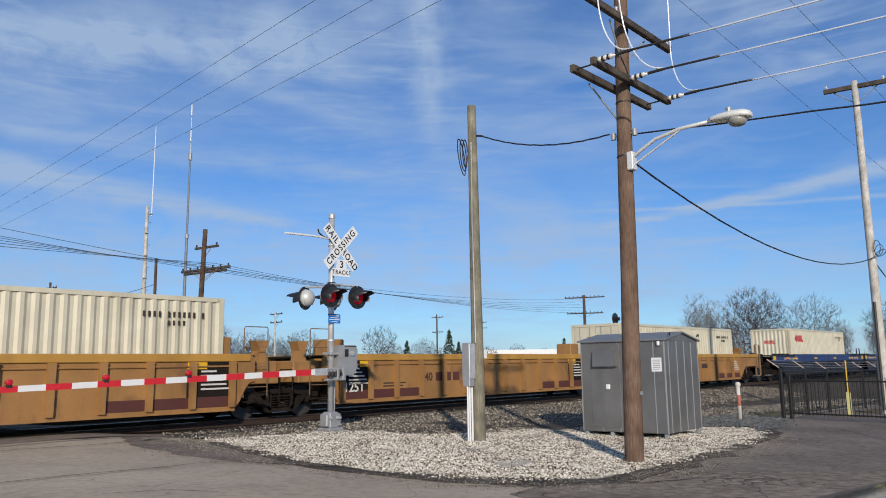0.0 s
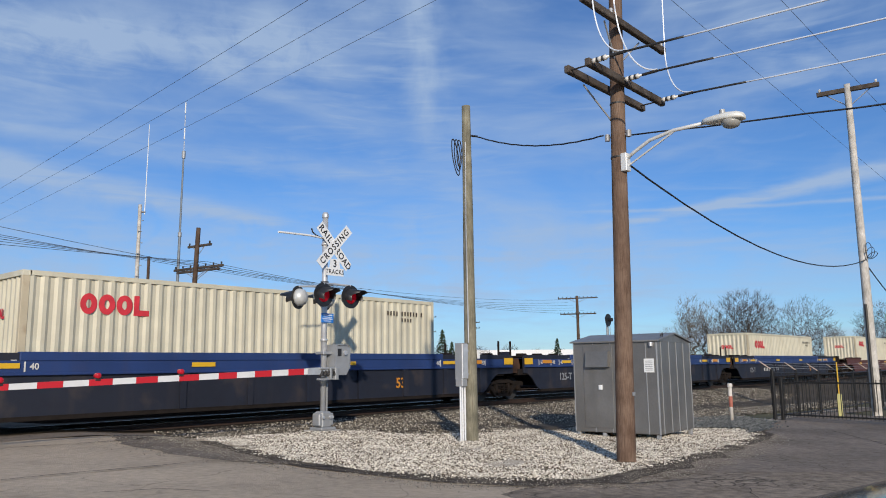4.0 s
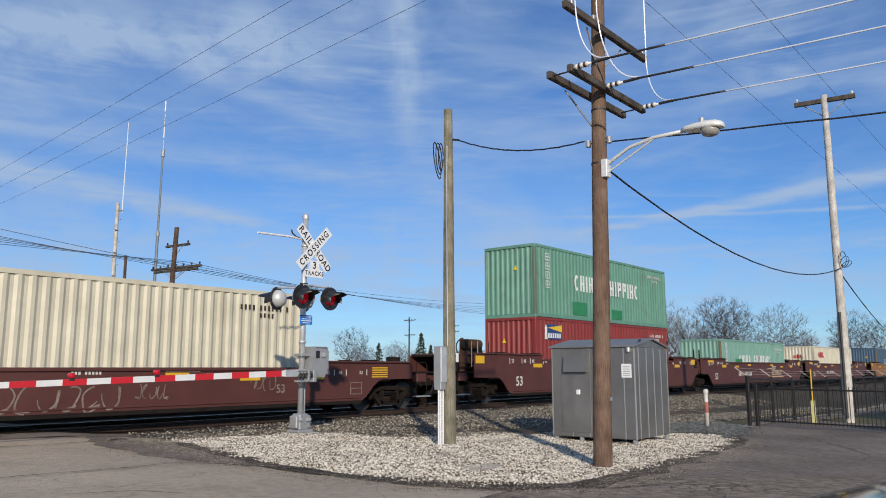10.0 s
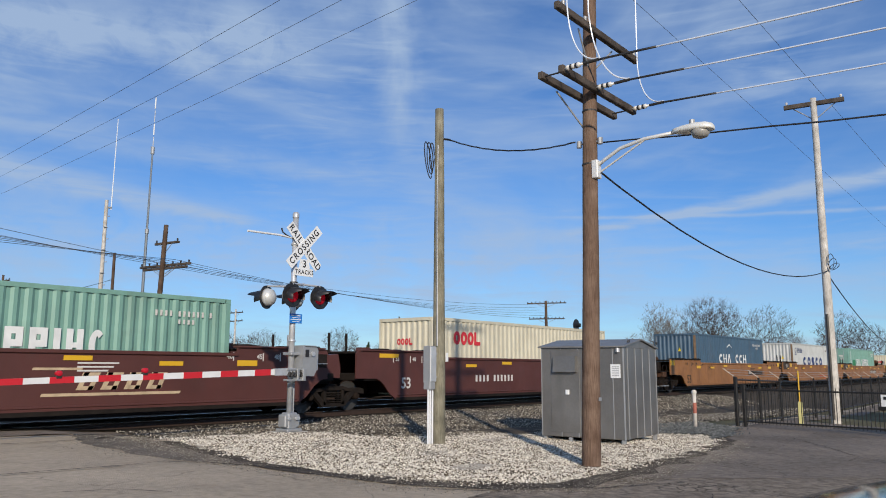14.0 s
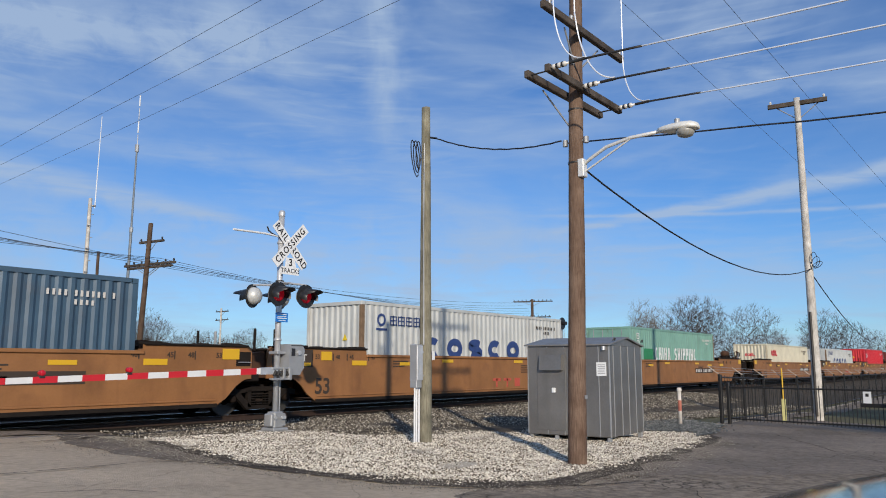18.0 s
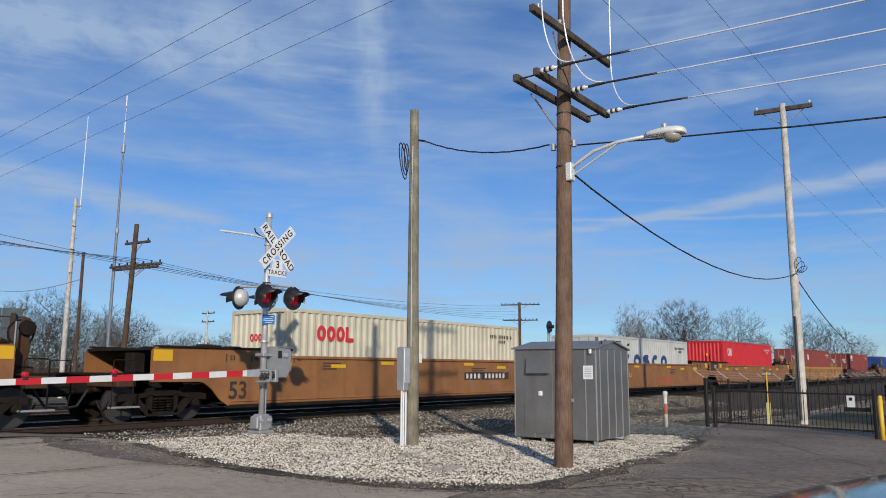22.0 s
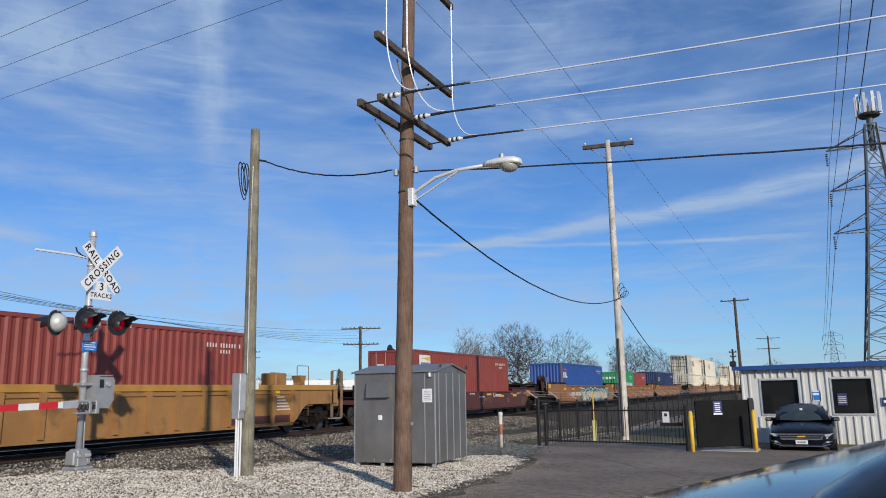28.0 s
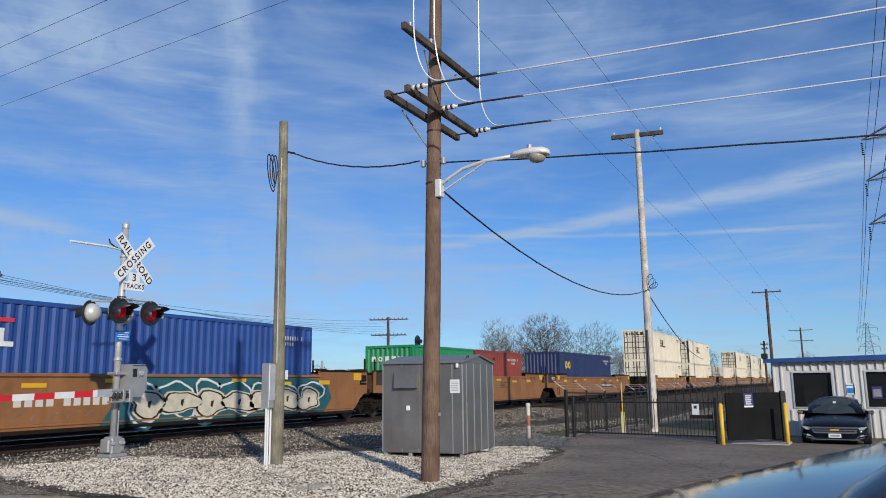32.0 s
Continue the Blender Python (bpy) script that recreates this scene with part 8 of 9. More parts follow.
    part("number_plate", Shape().cbox(-0.04, -0.015, -0.16, 0.16, 0.27, 0.39, 0.005), SIGN_WHITE, s, "white number plate with a grey bar")
    part("plate_bar", Shape().box(-0.044, -0.0401, -0.12, 0.12, 0.305, 0.355), GALV_DULL, s)
    part("lower_intake", Shape().prism([(-0.5, 0.2), (0.5, 0.2), (0.56, 0.27), (-0.56, 0.27)], 0.0, 0.06, "x"), SIGNAL_BLACK, s)
    part("chrome_lip", Shape().path([(0.05, -0.74, 0.28), (0.0, -0.5, 0.21), (0.0, 0.5, 0.21), (0.05, 0.74, 0.28)], 0.014, 6), CHROME, s)
    for k in (-1, 1):
        hl = part("headlamp", Shape().prism([(k * 0.56, 0.5), (k * 0.72, 0.5), (k * 0.83, 0.6), (k * 0.62, 0.575)], 0.03, 0.26, "x"), HEADLAMP, s, "clear headlamp")
        part("fog_trim", Shape().path([(0.0, k * 0.54, 0.26), (0.02, k * 0.62, 0.33), (0.08, k * 0.8, 0.36)], 0.012, 6), CHROME, s)
        part("fog_lamp", Shape().prism([(k * 0.6, 0.3), (k * 0.72, 0.32), (k * 0.71, 0.37), (k * 0.61, 0.35)], 0.02, 0.1, "x"), HEADLAMP, s)
        mi = part("door_mirror", Shape().cbox(1.6, 1.78, min(k * 0.8, k * 1.04), max(k * 0.8, k * 1.04), 0.9, 1.02, 0.03), CAR_PAINT, s)
        part("mirror_cap", Shape().cbox(1.585, 1.6, min(k * 0.88, k * 1.035), max(k * 0.88, k * 1.035), 0.92, 1.0, 0.005), CHROME, mi)
        part("side_window", Shape().prism([(1.6, 0.95), (2.1, 1.22), (3.3, 1.24), (3.9, 0.98)], min(k * 0.66, k * 0.74), max(k * 0.66, k * 0.74)), GLASS_DARK, s)
        for xx in (0.95, 3.85):
            wh = part("wheel", Shape().turn([(k * 0.68, 0.2), (k * 0.7, 0.32), (k * 0.74, 0.335), (k * 0.88, 0.335), (k * 0.9, 0.31), (k * 0.9, 0.22)], (xx, 0, 0.335), "y", 24), TYRE, s, "black tyre")
            part("rim", Shape().turn([(k * 0.86, 0.22), (k * 0.89, 0.2), (k * 0.87, 0.06)], (xx, 0, 0.335), "y", 16), CHROME, wh)
    return s


sedan(24.0, 0.36, -0.46, -1.5).scale = (0.95, 0.97, 0.9)


def car_under_camera():
    """The dark vehicle on whose roof the camera rests; only the far edge of its glossy roof shows."""
    ang = -16.6
    s = thing("parked_car", pose(0, 0, 0, 0, 0, ang), "dark glossy car whose rounded roof edge shows beside the camera", "car")
    flat, R, top = 0.237, 1.2, 1.262
    half = [(0.0, 0.003), (0.08, 0.0025), (0.16, 0.0012), (flat, 0.0)]
    for q in range(1, 13):
        a = radians(1.8 * q)
        half.append((flat + R * math.sin(a), -R * (1 - math.cos(a))))
    yl, zl = half[-1]
    half += [(yl + 0.04, zl - 0.03), (yl + 0.065, zl - 0.075), (yl + 0.075, zl - 0.14)]
    line = [(-y, z) for y, z in reversed(half[1:])] + half
    sh, nx, n = Shape(), 30, len(line)
    for i in range(nx + 1):
        x = -1.2 + 4.5 * i / nx
        droop = 0.14 * smooth01((x - 2.7) / 0.7) + 0.10 * smooth01((-0.6 - x) / 0.7) + 0.017 * smooth01((1.1 - x) / 0.5)
        sh.v += [(x, y, top + z - droop) for y, z in line]
    sh.f = [(i * n + k, (i + 1) * n + k, (i + 1) * n + k + 1, i * n + k + 1) for i in range(nx) for k in range(n - 1)]
    part("roof_panel", sh, ROOF_PAINT, s, "glossy dark roof skin", True)
    fin = Shape().turn([(0.105 * math.sin(radians(a)), max(0.004, math.cos(radians(a)))) for a in range(0, 91, 10)], (0, 0, 0), "z", 28)
    fin.v = [(0.15 * a + 0.438 * math.sin(radians(89.4)), 0.16 * b + 0.438 * math.cos(radians(89.4)), top - 0.01 + c) for a, b, c in fin.v]
    part("roof_antenna", fin, CAR_PAINT, s, "low rounded black roof antenna housing", True)
    for k in (-1, 1):
        for xx in (-1.0, 3.7):
            part("wheel", Shape().turn([(k * 0.7, 0.2), (k * 0.72, 0.35), (k * 0.9, 0.35), (k * 0.91, 0.2)], (xx, 0, 0.3), "y", 20), TYRE, s)
    def ring(xx, hw, zlo, zbelt, ztop):
        return [(xx, -hw * 0.88, zlo), (xx, -hw, zlo + 0.12), (xx, -hw, zbelt), (xx, -hw * 0.93, ztop), (xx, -hw * 0.5, ztop + 0.02), (xx, 0, ztop + 0.03), (xx, hw * 0.5, ztop + 0.02), (xx, hw * 0.93, ztop), (xx, hw, zbelt), (xx, hw, zlo + 0.12), (xx, hw * 0.88, zlo)]

    def hull(rings):
        h = Shape()
        m = len(rings[0])
        for r in rings:
            h.v += r
        h.f = [(a * m + b, a * m + (b + 1) % m, (a + 1) * m + (b + 1) % m, (a + 1) * m + b) for a in range(len(rings) - 1) for b in range(m)]
        h.f += [tuple(range(m)), tuple(range(len(rings) * m - 1, (len(rings) - 1) * m - 1, -1))]
        return h
    part("lower_body", hull([ring(-1.95, 0.7, 0.24, 0.5, 0.6), ring(-1.85, 0.84, 0.14, 0.58, 0.72), ring(-1.4, 0.9, 0.1, 0.66, 0.8), ring(-0.4, 0.91, 0.1, 0.68, 0.82), ring(2.9, 0.91, 0.1, 0.7, 0.88), ring(3.9, 0.9, 0.1, 0.62, 0.8), ring(4.7, 0.86, 0.14, 0.52, 0.68), ring(4.95, 0.7, 0.22, 0.44, 0.54)]), CAR_PAINT, s, "near-black painted body", True)
    part("glasshouse", hull([ring(-1.75, 0.74, 0.66, 0.72, 0.76), ring(-1.15, 0.72, 0.66, 0.85, 1.0), ring(2.95, 0.72, 0.66, 0.85, 1.0), ring(3.85, 0.8, 0.66, 0.72, 0.8)]), GLASS_DARK, s, "dark tinted windows", True)
    for k in (-1, 1):
        part("headlamp", Shape().prism([(k * 0.42, 0.46), (k * 0.74, 0.5), (k * 0.76, 0.58), (k * 0.5, 0.55)], 4.72, 4.9, "x"), HEADLAMP, s)
        part("tail_lamp", Shape().prism([(k * 0.45, 0.52), (k * 0.78, 0.5), (k * 0.78, 0.62), (k * 0.5, 0.62)], -1.94, -1.8, "x"), RED_LENS, s)
        part("door_mirror", Shape().cbox(2.8, 3.0, min(k * 0.9, k * 1.04), max(k * 0.9, k * 1.04), 0.76, 0.9, 0.04), CAR_PAINT, s)
        for xx in (0.35, 1.5):
            part("door_handle", Shape().cbox(xx, xx + 0.2, min(k * 0.905, k * 0.93), max(k * 0.905, k * 0.93), 0.6, 0.64, 0.008), CHROME, s)


car_under_camera()


# ---- behind the tracks and along the horizon ----
def spot(az, d):
    return d * math.sin(radians(az)), d * math.cos(radians(az))


OLD_POLE = wood_surface("dark_old_line_pole", (0.085, 0.055, 0.04), (0.13, 0.09, 0.065))


def telegraph_pole(az, d, top, lean, arms, name_label, r=0.15, turn=90, wood=None):
    x, y = spot(az, d)
    z = -0.3
    h = top - z
    s = thing("telegraph_pole", pose(x, y, z, lean[0], lean[1], 0), name_label, "utility pole", "old line poles")
    part("pole", pole_shape(h, r, r * 0.75, 12), wood or OLD_POLE, s, "", True)
    for down, half, pins in arms:
        a = part("crossarm", Shape().cbox(-0.06, 0.06, -half, half, h - down - 0.06, h - down + 0.06, 0.01).moved(pose(0.14, 0, 0, 0, 0, turn - 90)), ARM_WOOD, s)
        for k in range(pins):
            q = -half + 0.12 + (2 * half - 0.24) * k / max(1, pins - 1)
            part("glass_insulator", Shape().turn([(h - down + 0.06, 0.02), (h - down + 0.12, 0.05), (h - down + 0.2, 0.04)], (0.14, q, 0), "z", 8).moved(pose(0, 0, 0, 0, 0, turn - 90)), DARK_METAL, a)
        part("brace", Shape().path([(0.1, half * 0.5, h - down - 0.05), (0.1, 0, h - down - 0.5), (0.1, -half * 0.5, h - down - 0.05)], 0.02, 5).moved(pose(0, 0, 0, 0, 0, turn - 90)), GALV_DULL, s)
    return s


telegraph_pole(30.2, 42, 8.75, (0, 2.2), ((0.95, 0.95, 2), (2.15, 2.0, 7), (2.3, 1.75, 4)), "leaning brown line pole with two crossarms", 0.155, turn=97)
telegraph_pole(58.56, 86, 8.8, (0, 0), ((0.25, 2.2, 10), (2.0, 2.0, 10)), "old line pole with two long crossarms", 0.19, turn=112)
telegraph_pole(35.69, 95, 8.2, (0, 0), ((0.4, 1.2, 3), (1.4, 1.2, 3)), "pale distant line pole with crossarms", 0.13, wood=POLE_PALE)
telegraph_pole(47.6, 130, 9.9, (0, 0), ((0.5, 1.3, 4), (3.0, 1.2, 4)), "distant line pole with two crossarms", 0.15)
telegraph_pole(50.9, 150, 10, (0, 0), ((0.5, 1.3, 4), (1.6, 1.3, 4)), "distant line pole with two crossarms", 0.15)
telegraph_pole(20.75, 90, 10.6, (0, 0), ((0.6, 1.3, 4), (2.6, 2.0, 4)), "pale distant line pole with crossarms", 0.15)
telegraph_pole(27.34, 45, 7.5, (0, 0), (), "thin dark upright pole", 0.1)
telegraph_pole(85.75, 90, 11.1, (0, 0), ((0.3, 1.5, 3),), "tall distant utility pole behind the office", 0.18, turn=90)
telegraph_pole(87.68, 170, 11.6, (0, 0), ((0.5, 2.2, 3), (2.6, 2.2, 3)), "distant utility pole with two crossarms", 0.2, turn=90)
telegraph_pole(85.33, 110, 6.4, (0, 0), ((0.4, 0.5, 2), (1.0, 0.4, 2)), "short distant utility pole", 0.16, turn=90)

TA, TB = spot(30.2, 42), spot(58.56, 86)
line_dir = Vector((TB[0] - TA[0], TB[1] - TA[1], 0))
across = Vector((-line_dir.y, line_dir.x, 0)).normalized()
for k in range(6):
    q = -1.35 + 0.62 * k if k < 5 else 0.3
    a = Vector((TA[0], TA[1], 6.78)) + across * q * 0.95
    b = Vector((TB[0], TB[1], 6.8 + 0.33 * k)) + across * q
    wire("telegraph_wire", a, b, 0.75, 0.012, THIN_WIRE, "sagging old line wire beyond the tracks")
    wire("telegraph_wire", a, a - line_dir * 1.0 + Vector((0, 0, 0.1 + 1.05 * k)) - across * q * 0.2, 0.7, 0.012, THIN_WIRE, "sagging old line wire beyond the tracks")


wire("telegraph_wire", (*spot(27.34, 45), 6.05), (*spot(20.75, 90), 10.0), 0.9, 0.016, THIN_WIRE, "thin wire from the dark pole to a far one")


def antenna(az, d, wood_top, tip, label):
    x, y = spot(az, d)
    s = thing("antenna_mast", pose(x, y, -0.3), label, "antenna")
    if wood_top:
        part("pole", pole_shape(wood_top, 0.145, 0.105, 12), POLE_PALE, s, "pale wooden shaft", True)
        for k in range(7):
            part("step_peg", Shape().tube((0.1, -0.1, wood_top - 1 - k * 0.7), (0.17 - 0.34 * (k % 2), -0.17, wood_top - 1 - k * 0.7), 0.03), GALV_DULL, s)
        part("whip", Shape().tube((0.25, -0.1, wood_top - 0.6), (0.3, -0.1, tip), 0.034, 0.02, 8), SIGN_WHITE, s, "white whip antenna")
        part("clamp", Shape().cbox(0.08, 0.3, -0.16, 0.0, wood_top - 0.5, wood_top - 0.4, 0.02), GALV_DULL, s)
    else:
        part("lower_tube", Shape().tube((0, 0, 0), (0.1, 0, tip * 0.52), 0.125, 0.1, 10), MAST_GREY, s)
        part("upper_tube", Shape().tube((0.1, 0, tip * 0.52), (0.15, 0, tip * 0.8), 0.085, 0.065, 8), MAST_GREY, s)
        for lo, hi, a in ((0.515, 0.53, 0.1), (0.79, 0.815, 0.15)):
            part("collar", Shape().tube((a, 0, tip * lo), (a, 0, tip * hi), 0.14, None, 10), GALV_DULL, s)
        for k in range(4):
            part("dipole", Shape().tube((0.15, 0, tip * (0.81 + 0.047 * k)), (0.16, 0, tip * (0.85 + 0.047 * k)), 0.05 if k % 2 else 0.036, None, 8), SIGN_WHITE if k % 2 else GALV, s)


antenna(26.6, 50, 11.7, 16.9, "bleached wooden pole with a white whip antenna")
antenna(29.25, 60, 0, 22.2, "slender grey tubular antenna mast")


def hoarding():
    """The back of a large roadside sign: grey sheets on brown posts."""
    x, y = spot(21.6, 46)
    s = thing("billboard_back", pose(x, y, -0.3, 0, 0, -14), "back of a grey sheet-metal billboard on brown posts", "billboard")
    for k in range(4):
        part("panel_sheet", Shape().cbox(-2.0 + k * 1.0, -1.02 + k * 1.0, 0, 0.05, 2.2, 4.75, 0.01), BOARD_GREY, s, "blue-grey sheet panel")
    for zz in (2.5, 3.1, 3.7, 4.3):
        part("stringer", Shape().cbox(-2.0, 1.98, -0.08, 0, zz, zz + 0.08, 0.01), BOARD_GREY, s)
    for xx in (-1.4, 0.1, 1.5, 1.95):
        part("post", Shape().cbox(xx - 0.11, xx + 0.11, -0.3, -0.08, -0.2, 4.5 if xx < 1.8 else 4.0, 0.01), RAIL_STEEL, s, "rusty brown steel post")


hoarding()


def rail_signal(az, d):
    x, y = spot(az, d)
    s = thing("railway_signal", pose(x, y, 0), "dark railway signal with round backboard beyond the tracks", "signal")
    part("mast", Shape().tube((0, 0, -0.2), (0, 0, 4.6), 0.07, None, 10), GALV_DULL, s)
    part("backboard", Shape().turn([(0.0, 0.48), (0.03, 0.48)], (-0.1, -0.2, 4.75), "y", 24), SIGNAL_BLACK, s)
    part("hood", Shape().tube((-0.1, -0.2, 4.75), (-0.1, -0.55, 4.75), 0.14, None, 12), SIGNAL_BLACK, s)
    part("ladder", Shape().box(0.2, 0.23, -0.02, 0.02, 0.0, 4.4).box(0.45, 0.48, -0.02, 0.02, 0.0, 4.4), GALV_DULL, s)


rail_signal(60.65, 62)


def pylon(x, y, h, label, big):
    s = thing("transmission_tower", pose(x, y, -0.5), label, "pylon")

    def width(z):
        a = z / h
        return 3.6 * (1 - a) ** 1.25 * (h / 36) + 0.7 * (h / 36)
    r = 0.11 * h / 36
    levels = [h * k / 13 for k in range(14)]
    corners = [(-1, -1), (1, -1), (1, 1), (-1, 1)]
    for cx, cy in corners:
        part("leg", Shape().path([(cx * width(z), cy * width(z), z) for z in levels], r * 1.35, 5), PYLON_STEEL, s)
    for i in range(13):
        z0, z1 = levels[i], levels[i + 1]
        w0, w1 = width(z0), width(z1)
        for k in range(4):
            (ax, ay), (bx, by) = corners[k], corners[(k + 1) % 4]
            for p, q in (((ax * w0, ay * w0, z0), (bx * w1, by * w1, z1)), ((bx * w0, by * w0, z0), (ax * w1, ay * w1, z1)), ((ax * w1, ay * w1, z1), (bx * w1, by * w1, z1))):
                part("lattice_bar", Shape().tube(p, q, r * 0.6, None, 4), PYLON_STEEL, s)
    for frac, reach in ((0.925, 4.7), (0.77, 4.3), (0.61, 3.9)):
        z, q = h * frac, reach * h / 36
        for k in (-1, 1):
            a = Shape()
            for e in (-1, 1):
                w = width(z)
                a.tube((e * w * 0.8, k * w, z), (0, k * (w + q), z - 0.1), r * 0.8, None, 4)
                a.tube((e * w * 0.8, k * width(z + 0.07 * h), z + 0.06 * h), (0, k * (w + q), z - 0.1), r * 0.8, None, 4)
            arm = part("crossarm", a, PYLON_STEEL, s, "lattice crossarm")
            ins = Shape()
            for j in range(7):
                ins.turn([(z - 0.4 - 0.22 * j, 0.05), (z - 0.48 - 0.22 * j, 0.16), (z - 0.54 - 0.22 * j, 0.05)], (0, k * (width(z) + q), 0), "z", 8)
            part("insulator_string", ins, DARK_METAL, arm)
    if big:
        part("top_pole", Shape().tube((0, 0, h - 3), (0, 0, h + 2.2), 0.35, None, 12), PYLON_STEEL, s)
        for k in range(9):
            a = 2 * math.pi * k / 9
            part("antenna_panel", Shape().cbox(1.25 * math.cos(a) - 0.16, 1.25 * math.cos(a) + 0.16, 1.25 * math.sin(a) - 0.16, 1.25 * math.sin(a) + 0.16, h + 1.2, h + 3.6, 0.03), SIGN_WHITE if k % 2 else GALV, s, "upright white antenna panel")
        part("antenna_frame", Shape().turn([(h + 1.0, 1.1), (h + 1.15, 1.15), (h + 1.3, 1.1)], (0, 0, 0), "z", 12), DARK_METAL, s)
    return s


pylon(96, -9.0, 31, "tall lattice transmission tower with antenna panels on top", True)
pylon(330, -9.5, 22.5, "distant lattice transmission tower", False)
for zz, yy, far in ((28.0, -4.4, (-6.03, 18.5)), (23.2, -4.15, (-6.01, 15.0)), (18.3, -4.05, (-5.93, 11.4))):
    wire("transmission_line", (96, yy, zz - 1.6), (330, *far), 2.0, 0.035, THIN_WIRE, "heavy dark transmission line conductor")
    wire("transmission_line", (96, yy, zz - 1.62), (-60, yy + 1.0, zz + 4), 3.0, 0.025, THIN_WIRE, "heavy dark transmission line conductor")


# ---- trees ----
def bare_tree(name, seed, h, width, label, base=0.24, tips=750, twigs=5, lift=0.58, bias=2.4, material=TWIG):
    """A leafless tree: trunk, forking limbs that reach for points of a domed crown, and fine twigs at their ends."""
    rng = np.random.default_rng(seed)
    step = h * 0.045
    nodes, up = [(0.0, 0.0, -0.2)], [-1]
    for k in range(1, 7):
        nodes.append((0.03 * h * wobble(k, seed, 0.4), 0.03 * h * wobble(k, seed, 0.4, 5), h * base * k / 6))
        up.append(len(nodes) - 2)
    d = rng.normal(0, 1, (tips, 3))
    d /= np.linalg.norm(d, axis=1)[:, None]
    goal = d * rng.uniform(0, 1, (tips, 1)) ** (1 / bias) * np.array((width / 2, width / 2, h * (1 - lift))) + np.array((0, 0, h * lift))
    goal[:, :2] *= 1 + 0.22 * np.sin(3.1 * goal[:, 2:3] / h + seed)
    goal = goal[goal[:, 2] > h * base * 1.1]
    goal = goal[np.argsort(np.linalg.norm(goal - np.array(nodes[-1]), axis=1))]
    store = np.zeros((20000, 3))
    store[:len(nodes)] = nodes
    for g in goal:
        m = len(nodes)
        gap = np.linalg.norm(store[3:m] - g, axis=1) + 0.35 * np.maximum(0, store[3:m, 2] - g[2])
        k = int(np.argmin(gap)) + 3
        p = store[k]
        n = min(8, max(1, int(np.linalg.norm(g - p) / step)))
        for i in range(1, n + 1):
            t = i / n
            q = p + (g - p) * t + rng.normal(0, 0.07 * step, 3) + np.array((0, 0, -0.35 * step * math.sin(t * math.pi)))
            store[len(nodes)] = q
            up.append(k)
            k = len(nodes)
            nodes.append(tuple(q))
    count = [0.0] * len(nodes)
    has = [False] * len(nodes)
    for i in range(len(nodes) - 1, 0, -1):
        count[i] = count[i] if has[i] else 1.0
        count[up[i]] += count[i]
        has[up[i]] = True
    thick = [max(0.013, 0.0125 * c ** 0.5) * h / 12 for c in count]
    wood, twig = Shape(), Shape()
    for i in range(1, len(nodes)):
        a, b = nodes[up[i]], nodes[i]
        if (Vector(b) - Vector(a)).length > 1e-4:
            ra = min(thick[up[i]], thick[i] * 1.5)
            (wood if thick[i] > 0.05 else twig).tube(a, b, ra, thick[i], 6 if thick[i] > 0.1 else 3, False)
        if not has[i]:
            out = Vector(b) - Vector((0, 0, h * base))
            out = out.normalized()
            for k in range(twigs):
                side = Vector(rng.normal(0, 1, 3)).normalized()
                e = Vector(b) + (out * 0.8 + side * 0.75 + Vector((0, 0, 0.25))).normalized() * step * rng.uniform(0.9, 2.6)
                twig.tube(b, e, 0.012 * h / 12, 0.007 * h / 12, 3, False)
    t = thing(name, pose(0, 0, -0.3), label, "tree", "bare winter trees")
    part("trunk", wood, BARK if material == TWIG else material, t, "grey-brown trunk and limbs")
    part("crown", twig, material, t, "fine leafless twigs")
    return t


def plant(t, az, d, turn, size=1.0):
    x, y = spot(az, d)
    c = copy_thing(t, pose(x, y, -0.4, 0, 0, turn))
    c.scale = (size, size, size)
    return c


t_round = bare_tree("bare_tree", 4, 12.4, 9.4, "broad domed bare tree with dense twigs", 0.2, 1700, 8)
t_round.matrix_basis = pose(*spot(70.2, 128), -0.4)
t_open = bare_tree("bare_tree", 11, 10.8, 7.0, "open-crowned bare deciduous tree", 0.26, 700, 7, 0.62)
t_open.matrix_basis = pose(*spot(73.8, 125), -0.4)
t_slim = bare_tree("bare_tree", 23, 12.6, 5.2, "slim upright pale bare tree with fine twigs", 0.18, 800, 7, 0.56, 1.8, PALE_TWIG)
t_slim.matrix_basis = pose(*spot(66.4, 135), -0.4)
t_bushy = bare_tree("bare_tree", 31, 9.0, 7.2, "low dense bare tree with a rounded crown", 0.1, 1500, 8, 0.5, 2.2)
t_bushy.matrix_basis = pose(*spot(25.6, 84), -0.4)
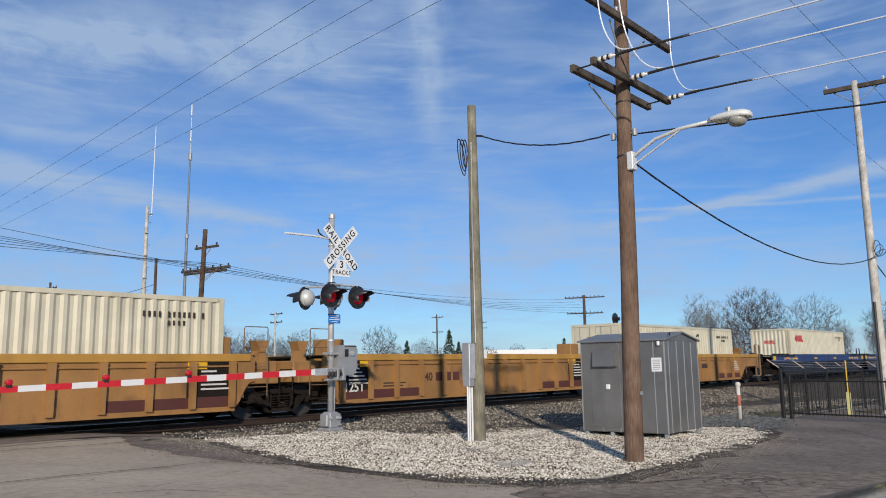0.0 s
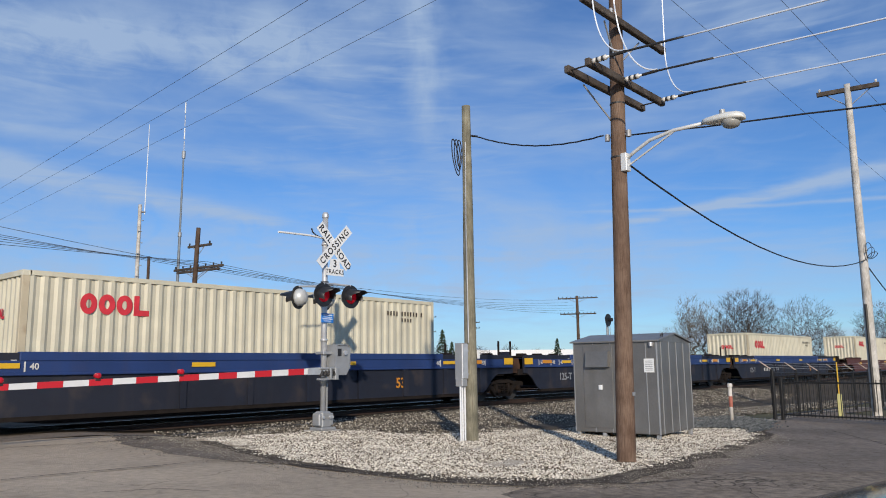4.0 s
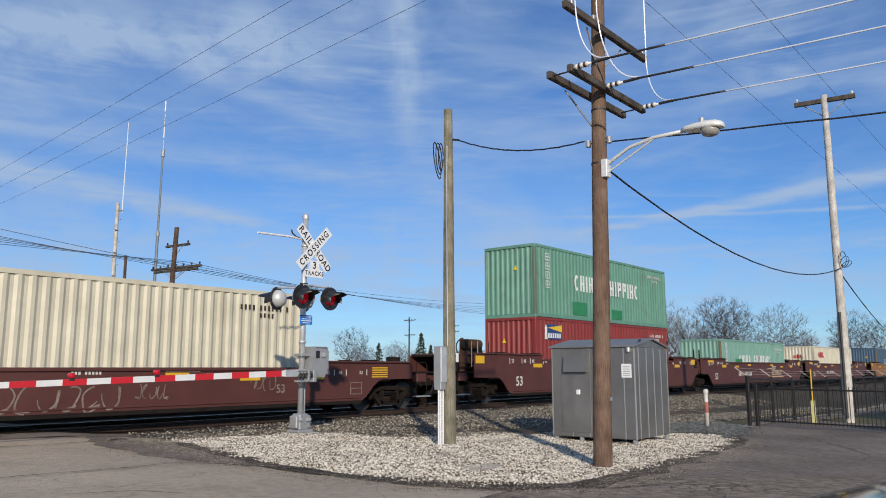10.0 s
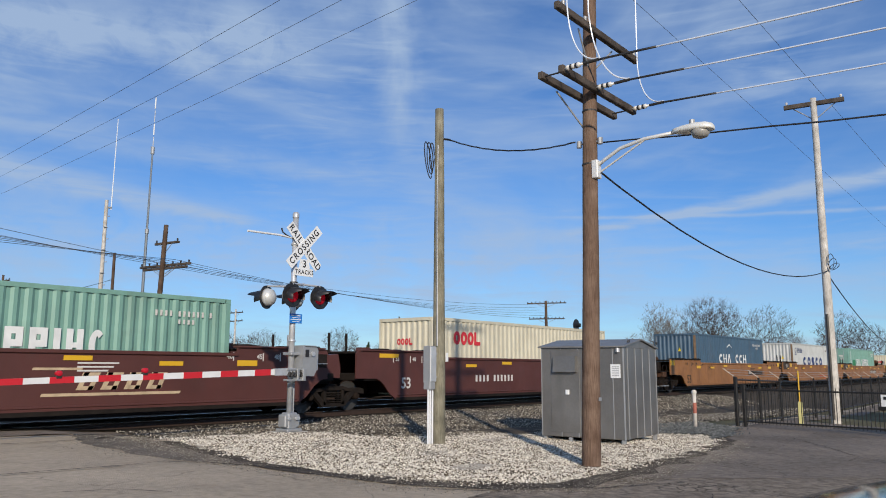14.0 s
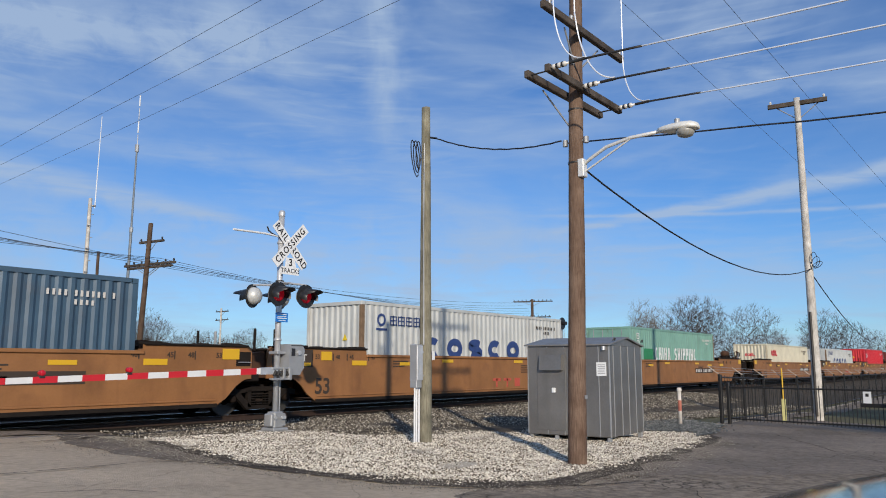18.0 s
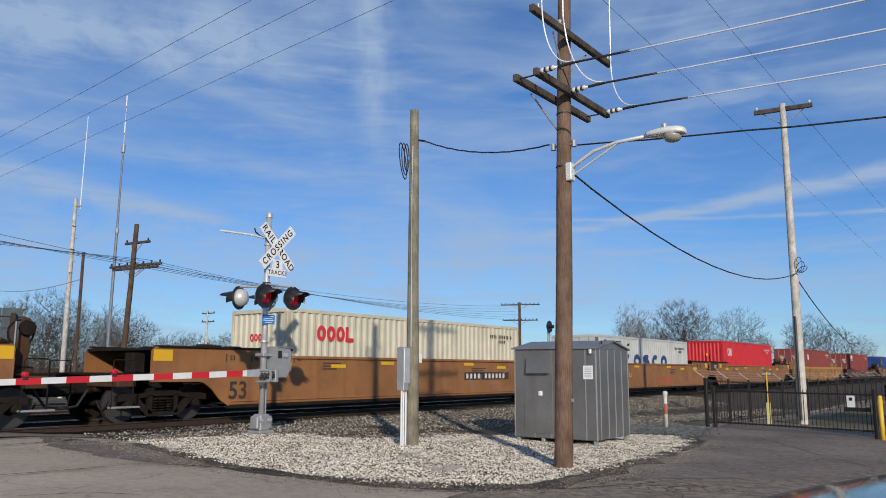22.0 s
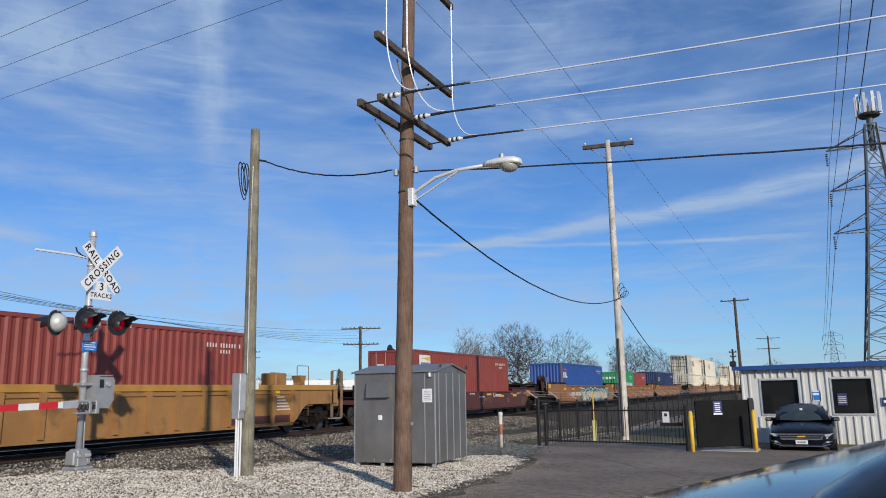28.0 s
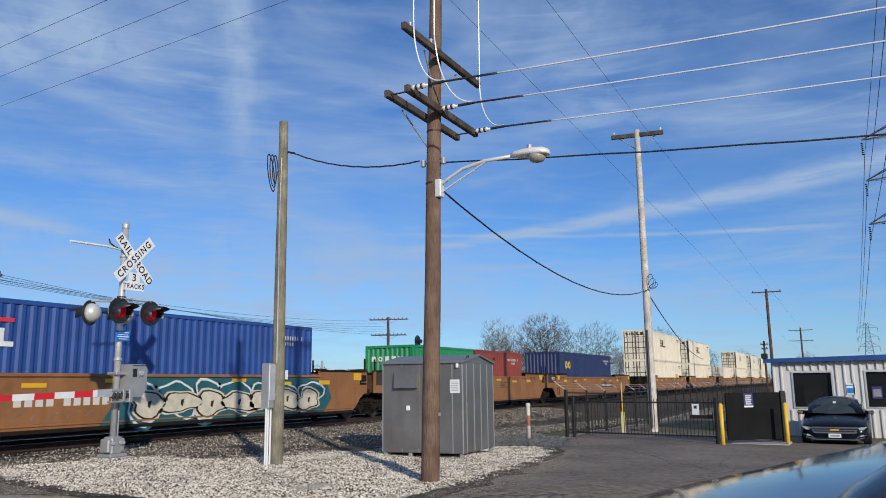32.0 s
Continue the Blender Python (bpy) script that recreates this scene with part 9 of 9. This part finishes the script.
for tr, az, d, turn, size in ((t_slim, 67.5, 140, 100, 0.95), (t_slim, 68.6, 150, 200, 0.8), (t_open, 72.2, 150, 60, 0.8), (t_open, 74.8, 150, 120, 0.75), (t_slim, 75.6, 160, 10, 0.7),
                              (t_open, 78.3, 120, 30, 0.86), (t_open, 79.7, 125, 150, 0.76), (t_open, 81.3, 150, 250, 0.7), (t_slim, 77.4, 150, 300, 0.7), (t_open, 62.8, 190, 10, 0.75), (t_slim, 64.8, 180, 77, 0.75), (t_bushy, 65.6, 170, 20, 0.8), (t_bushy, 68.9, 190, 90, 0.7), (t_bushy, 72.4, 190, 140, 0.7),
                              (t_bushy, 23.6, 86, 140, 0.88), (t_bushy, 27.2, 88, 220, 0.84), (t_bushy, 22.2, 92, 60, 0.74), (t_slim, 29.2, 84, 80, 0.62), (t_open, 30.2, 88, 30, 0.72), (t_open, 31.2, 84, 200, 0.6), (t_bushy, 29.8, 100, 10, 0.7), (t_bushy, 20.4, 95, 33, 0.66), (t_bushy, 18.4, 92, 222, 0.7),
                              (t_bushy, 32.8, 112, 70, 0.62), (t_open, 33.8, 115, 10, 0.62), (t_bushy, 35.0, 115, 130, 0.72), (t_bushy, 36.6, 120, 200, 0.7), (t_open, 37.7, 118, 20, 0.66), (t_bushy, 38.9, 125, 333, 0.5),
                              (t_open, 43.3, 120, 50, 0.72), (t_bushy, 44.2, 150, 310, 0.66), (t_open, 46.6, 140, 120, 0.6), (t_bushy, 47.6, 160, 20, 0.6), (t_bushy, 51.3, 170, 60, 0.62), (t_open, 53.5, 190, 160, 0.6), (t_bushy, 55.5, 200, 260, 0.62), (t_bushy, 57.4, 200, 70, 0.6), (t_open, 40.5, 160, 70, 0.5), (t_bushy, 60.5, 200, 10, 0.6), (t_bushy, 62.0, 190, 100, 0.6), (t_open, 87.9, 260, 0, 0.9), (t_open, 83.8, 200, 10, 0.8)):
    plant(tr, az, d, turn, size)


def conifer(az, d, h, seed):
    rng = random.Random(seed)
    x, y = spot(az, d)
    t = thing("conifer", pose(x, y, -0.4), "dark pointed evergreen tree", "tree", "evergreens")
    part("trunk", Shape().tube((0, 0, 0), (0, 0, h * 0.95), h * 0.02, 0.02, 6), BARK, t)
    s = Shape()
    for k in range(520):
        z = h * (0.06 + 0.93 * rng.random() ** 1.15)
        r = (h - z) * 0.27 * rng.uniform(0.5, 1.08) + 0.04
        a = rng.uniform(0, 6.283)
        c, q = Vector((r * math.cos(a), r * math.sin(a), z - 0.2 * r)), rng.uniform(0.18, 0.42) * h / 8
        o = Vector((math.cos(a), math.sin(a), -0.35)) * q
        u = Vector((-math.sin(a), math.cos(a), rng.uniform(-0.4, 0.4))) * q * 0.5
        s.add([c - u, c + u, c + o, c - o * 0.5 + Vector((0, 0, q * 0.5))], [(0, 1, 2), (0, 3, 1), (0, 2, 3), (1, 3, 2)])
    part("crown", s, NEEDLE, t, "clumps of dark needles")


conifer(48.5, 125, 7.4, 1)
conifer(49.2, 128, 5.6, 2)
conifer(45.35, 130, 6.0, 3)
conifer(49.9, 135, 5.2, 4)
conifer(57.0, 120, 5.6, 5)


def scrub():
    """A far belt of bare bushes along the horizon."""
    rng = random.Random(5)
    s = Shape()
    for k in range(5200):
        az = rng.uniform(12, 92)
        d = rng.uniform(95, 230) if az > 40 else rng.uniform(75, 140)
        if az > 84:
            d = rng.uniform(220, 330)
        x, y = spot(az, d)
        h = rng.uniform(0.8, 3.4) * (1.7 if az < 40 else 1.0) * (1 + 0.5 * wobble(az, 0, 0.9)) * d / 130
        for j in range(3):
            a, b = rng.uniform(-0.5, 0.5) * h, rng.uniform(-0.5, 0.5) * h
            r = 0.03 * d / 100
            s.add([(x - r, y, -0.4), (x + r, y, -0.4), (x + a + r * 0.3, y + b, h * rng.uniform(0.6, 1)), (x, y + r, -0.4)], [(0, 1, 2), (1, 3, 2), (3, 0, 2)])
    ob = new("bare_scrub", s.mesh("bare_scrub", SCRUB))
    return tagged(ob, "belt of leafless brown bushes beyond the tracks", "bushes", "", "stuff")


scrub()


def long_roof(az0, az1, d, z0, z1, label):
    (x0, y0), (x1, y1) = spot(az0, d), spot(az1, d * 1.05)
    ang = math.degrees(math.atan2(y1 - y0, x1 - x0))
    L = math.hypot(x1 - x0, y1 - y0)
    s = thing("low_warehouse", pose(x0, y0, -0.4, 0, 0, ang), label, "building")
    part("wall", Shape().box(0, L, 0, 14, 0, z0 + 0.4), SIDING, s)
    part("roof", Shape().prism([(-0.3, z0 + 0.4), (L + 0.3, z0 + 0.4), (L + 0.3, z1 + 0.4), (-0.3, z1 + 0.4)], -0.3, 14.3), SIGN_WHITE, s, "white flat roof edge")
    for k in range(5):
        part("roller_door", Shape().box(2 + k * L / 5, 5 + k * L / 5, -0.02, 0.0, 0.1, 2.4), GALV_DULL, s)


long_roof(49.5, 60.5, 175, 3.0, 4.6, "long low white warehouse beyond the tracks")


def motions():
    """The whole train rolls along its track from right to left at a steady pace."""
    for ob, x, y, z in rolling:
        walk(ob, [(0.0, pose(x, y, z)), (32.0, pose(x - SPEED * 32.0, y, z))])


motions()
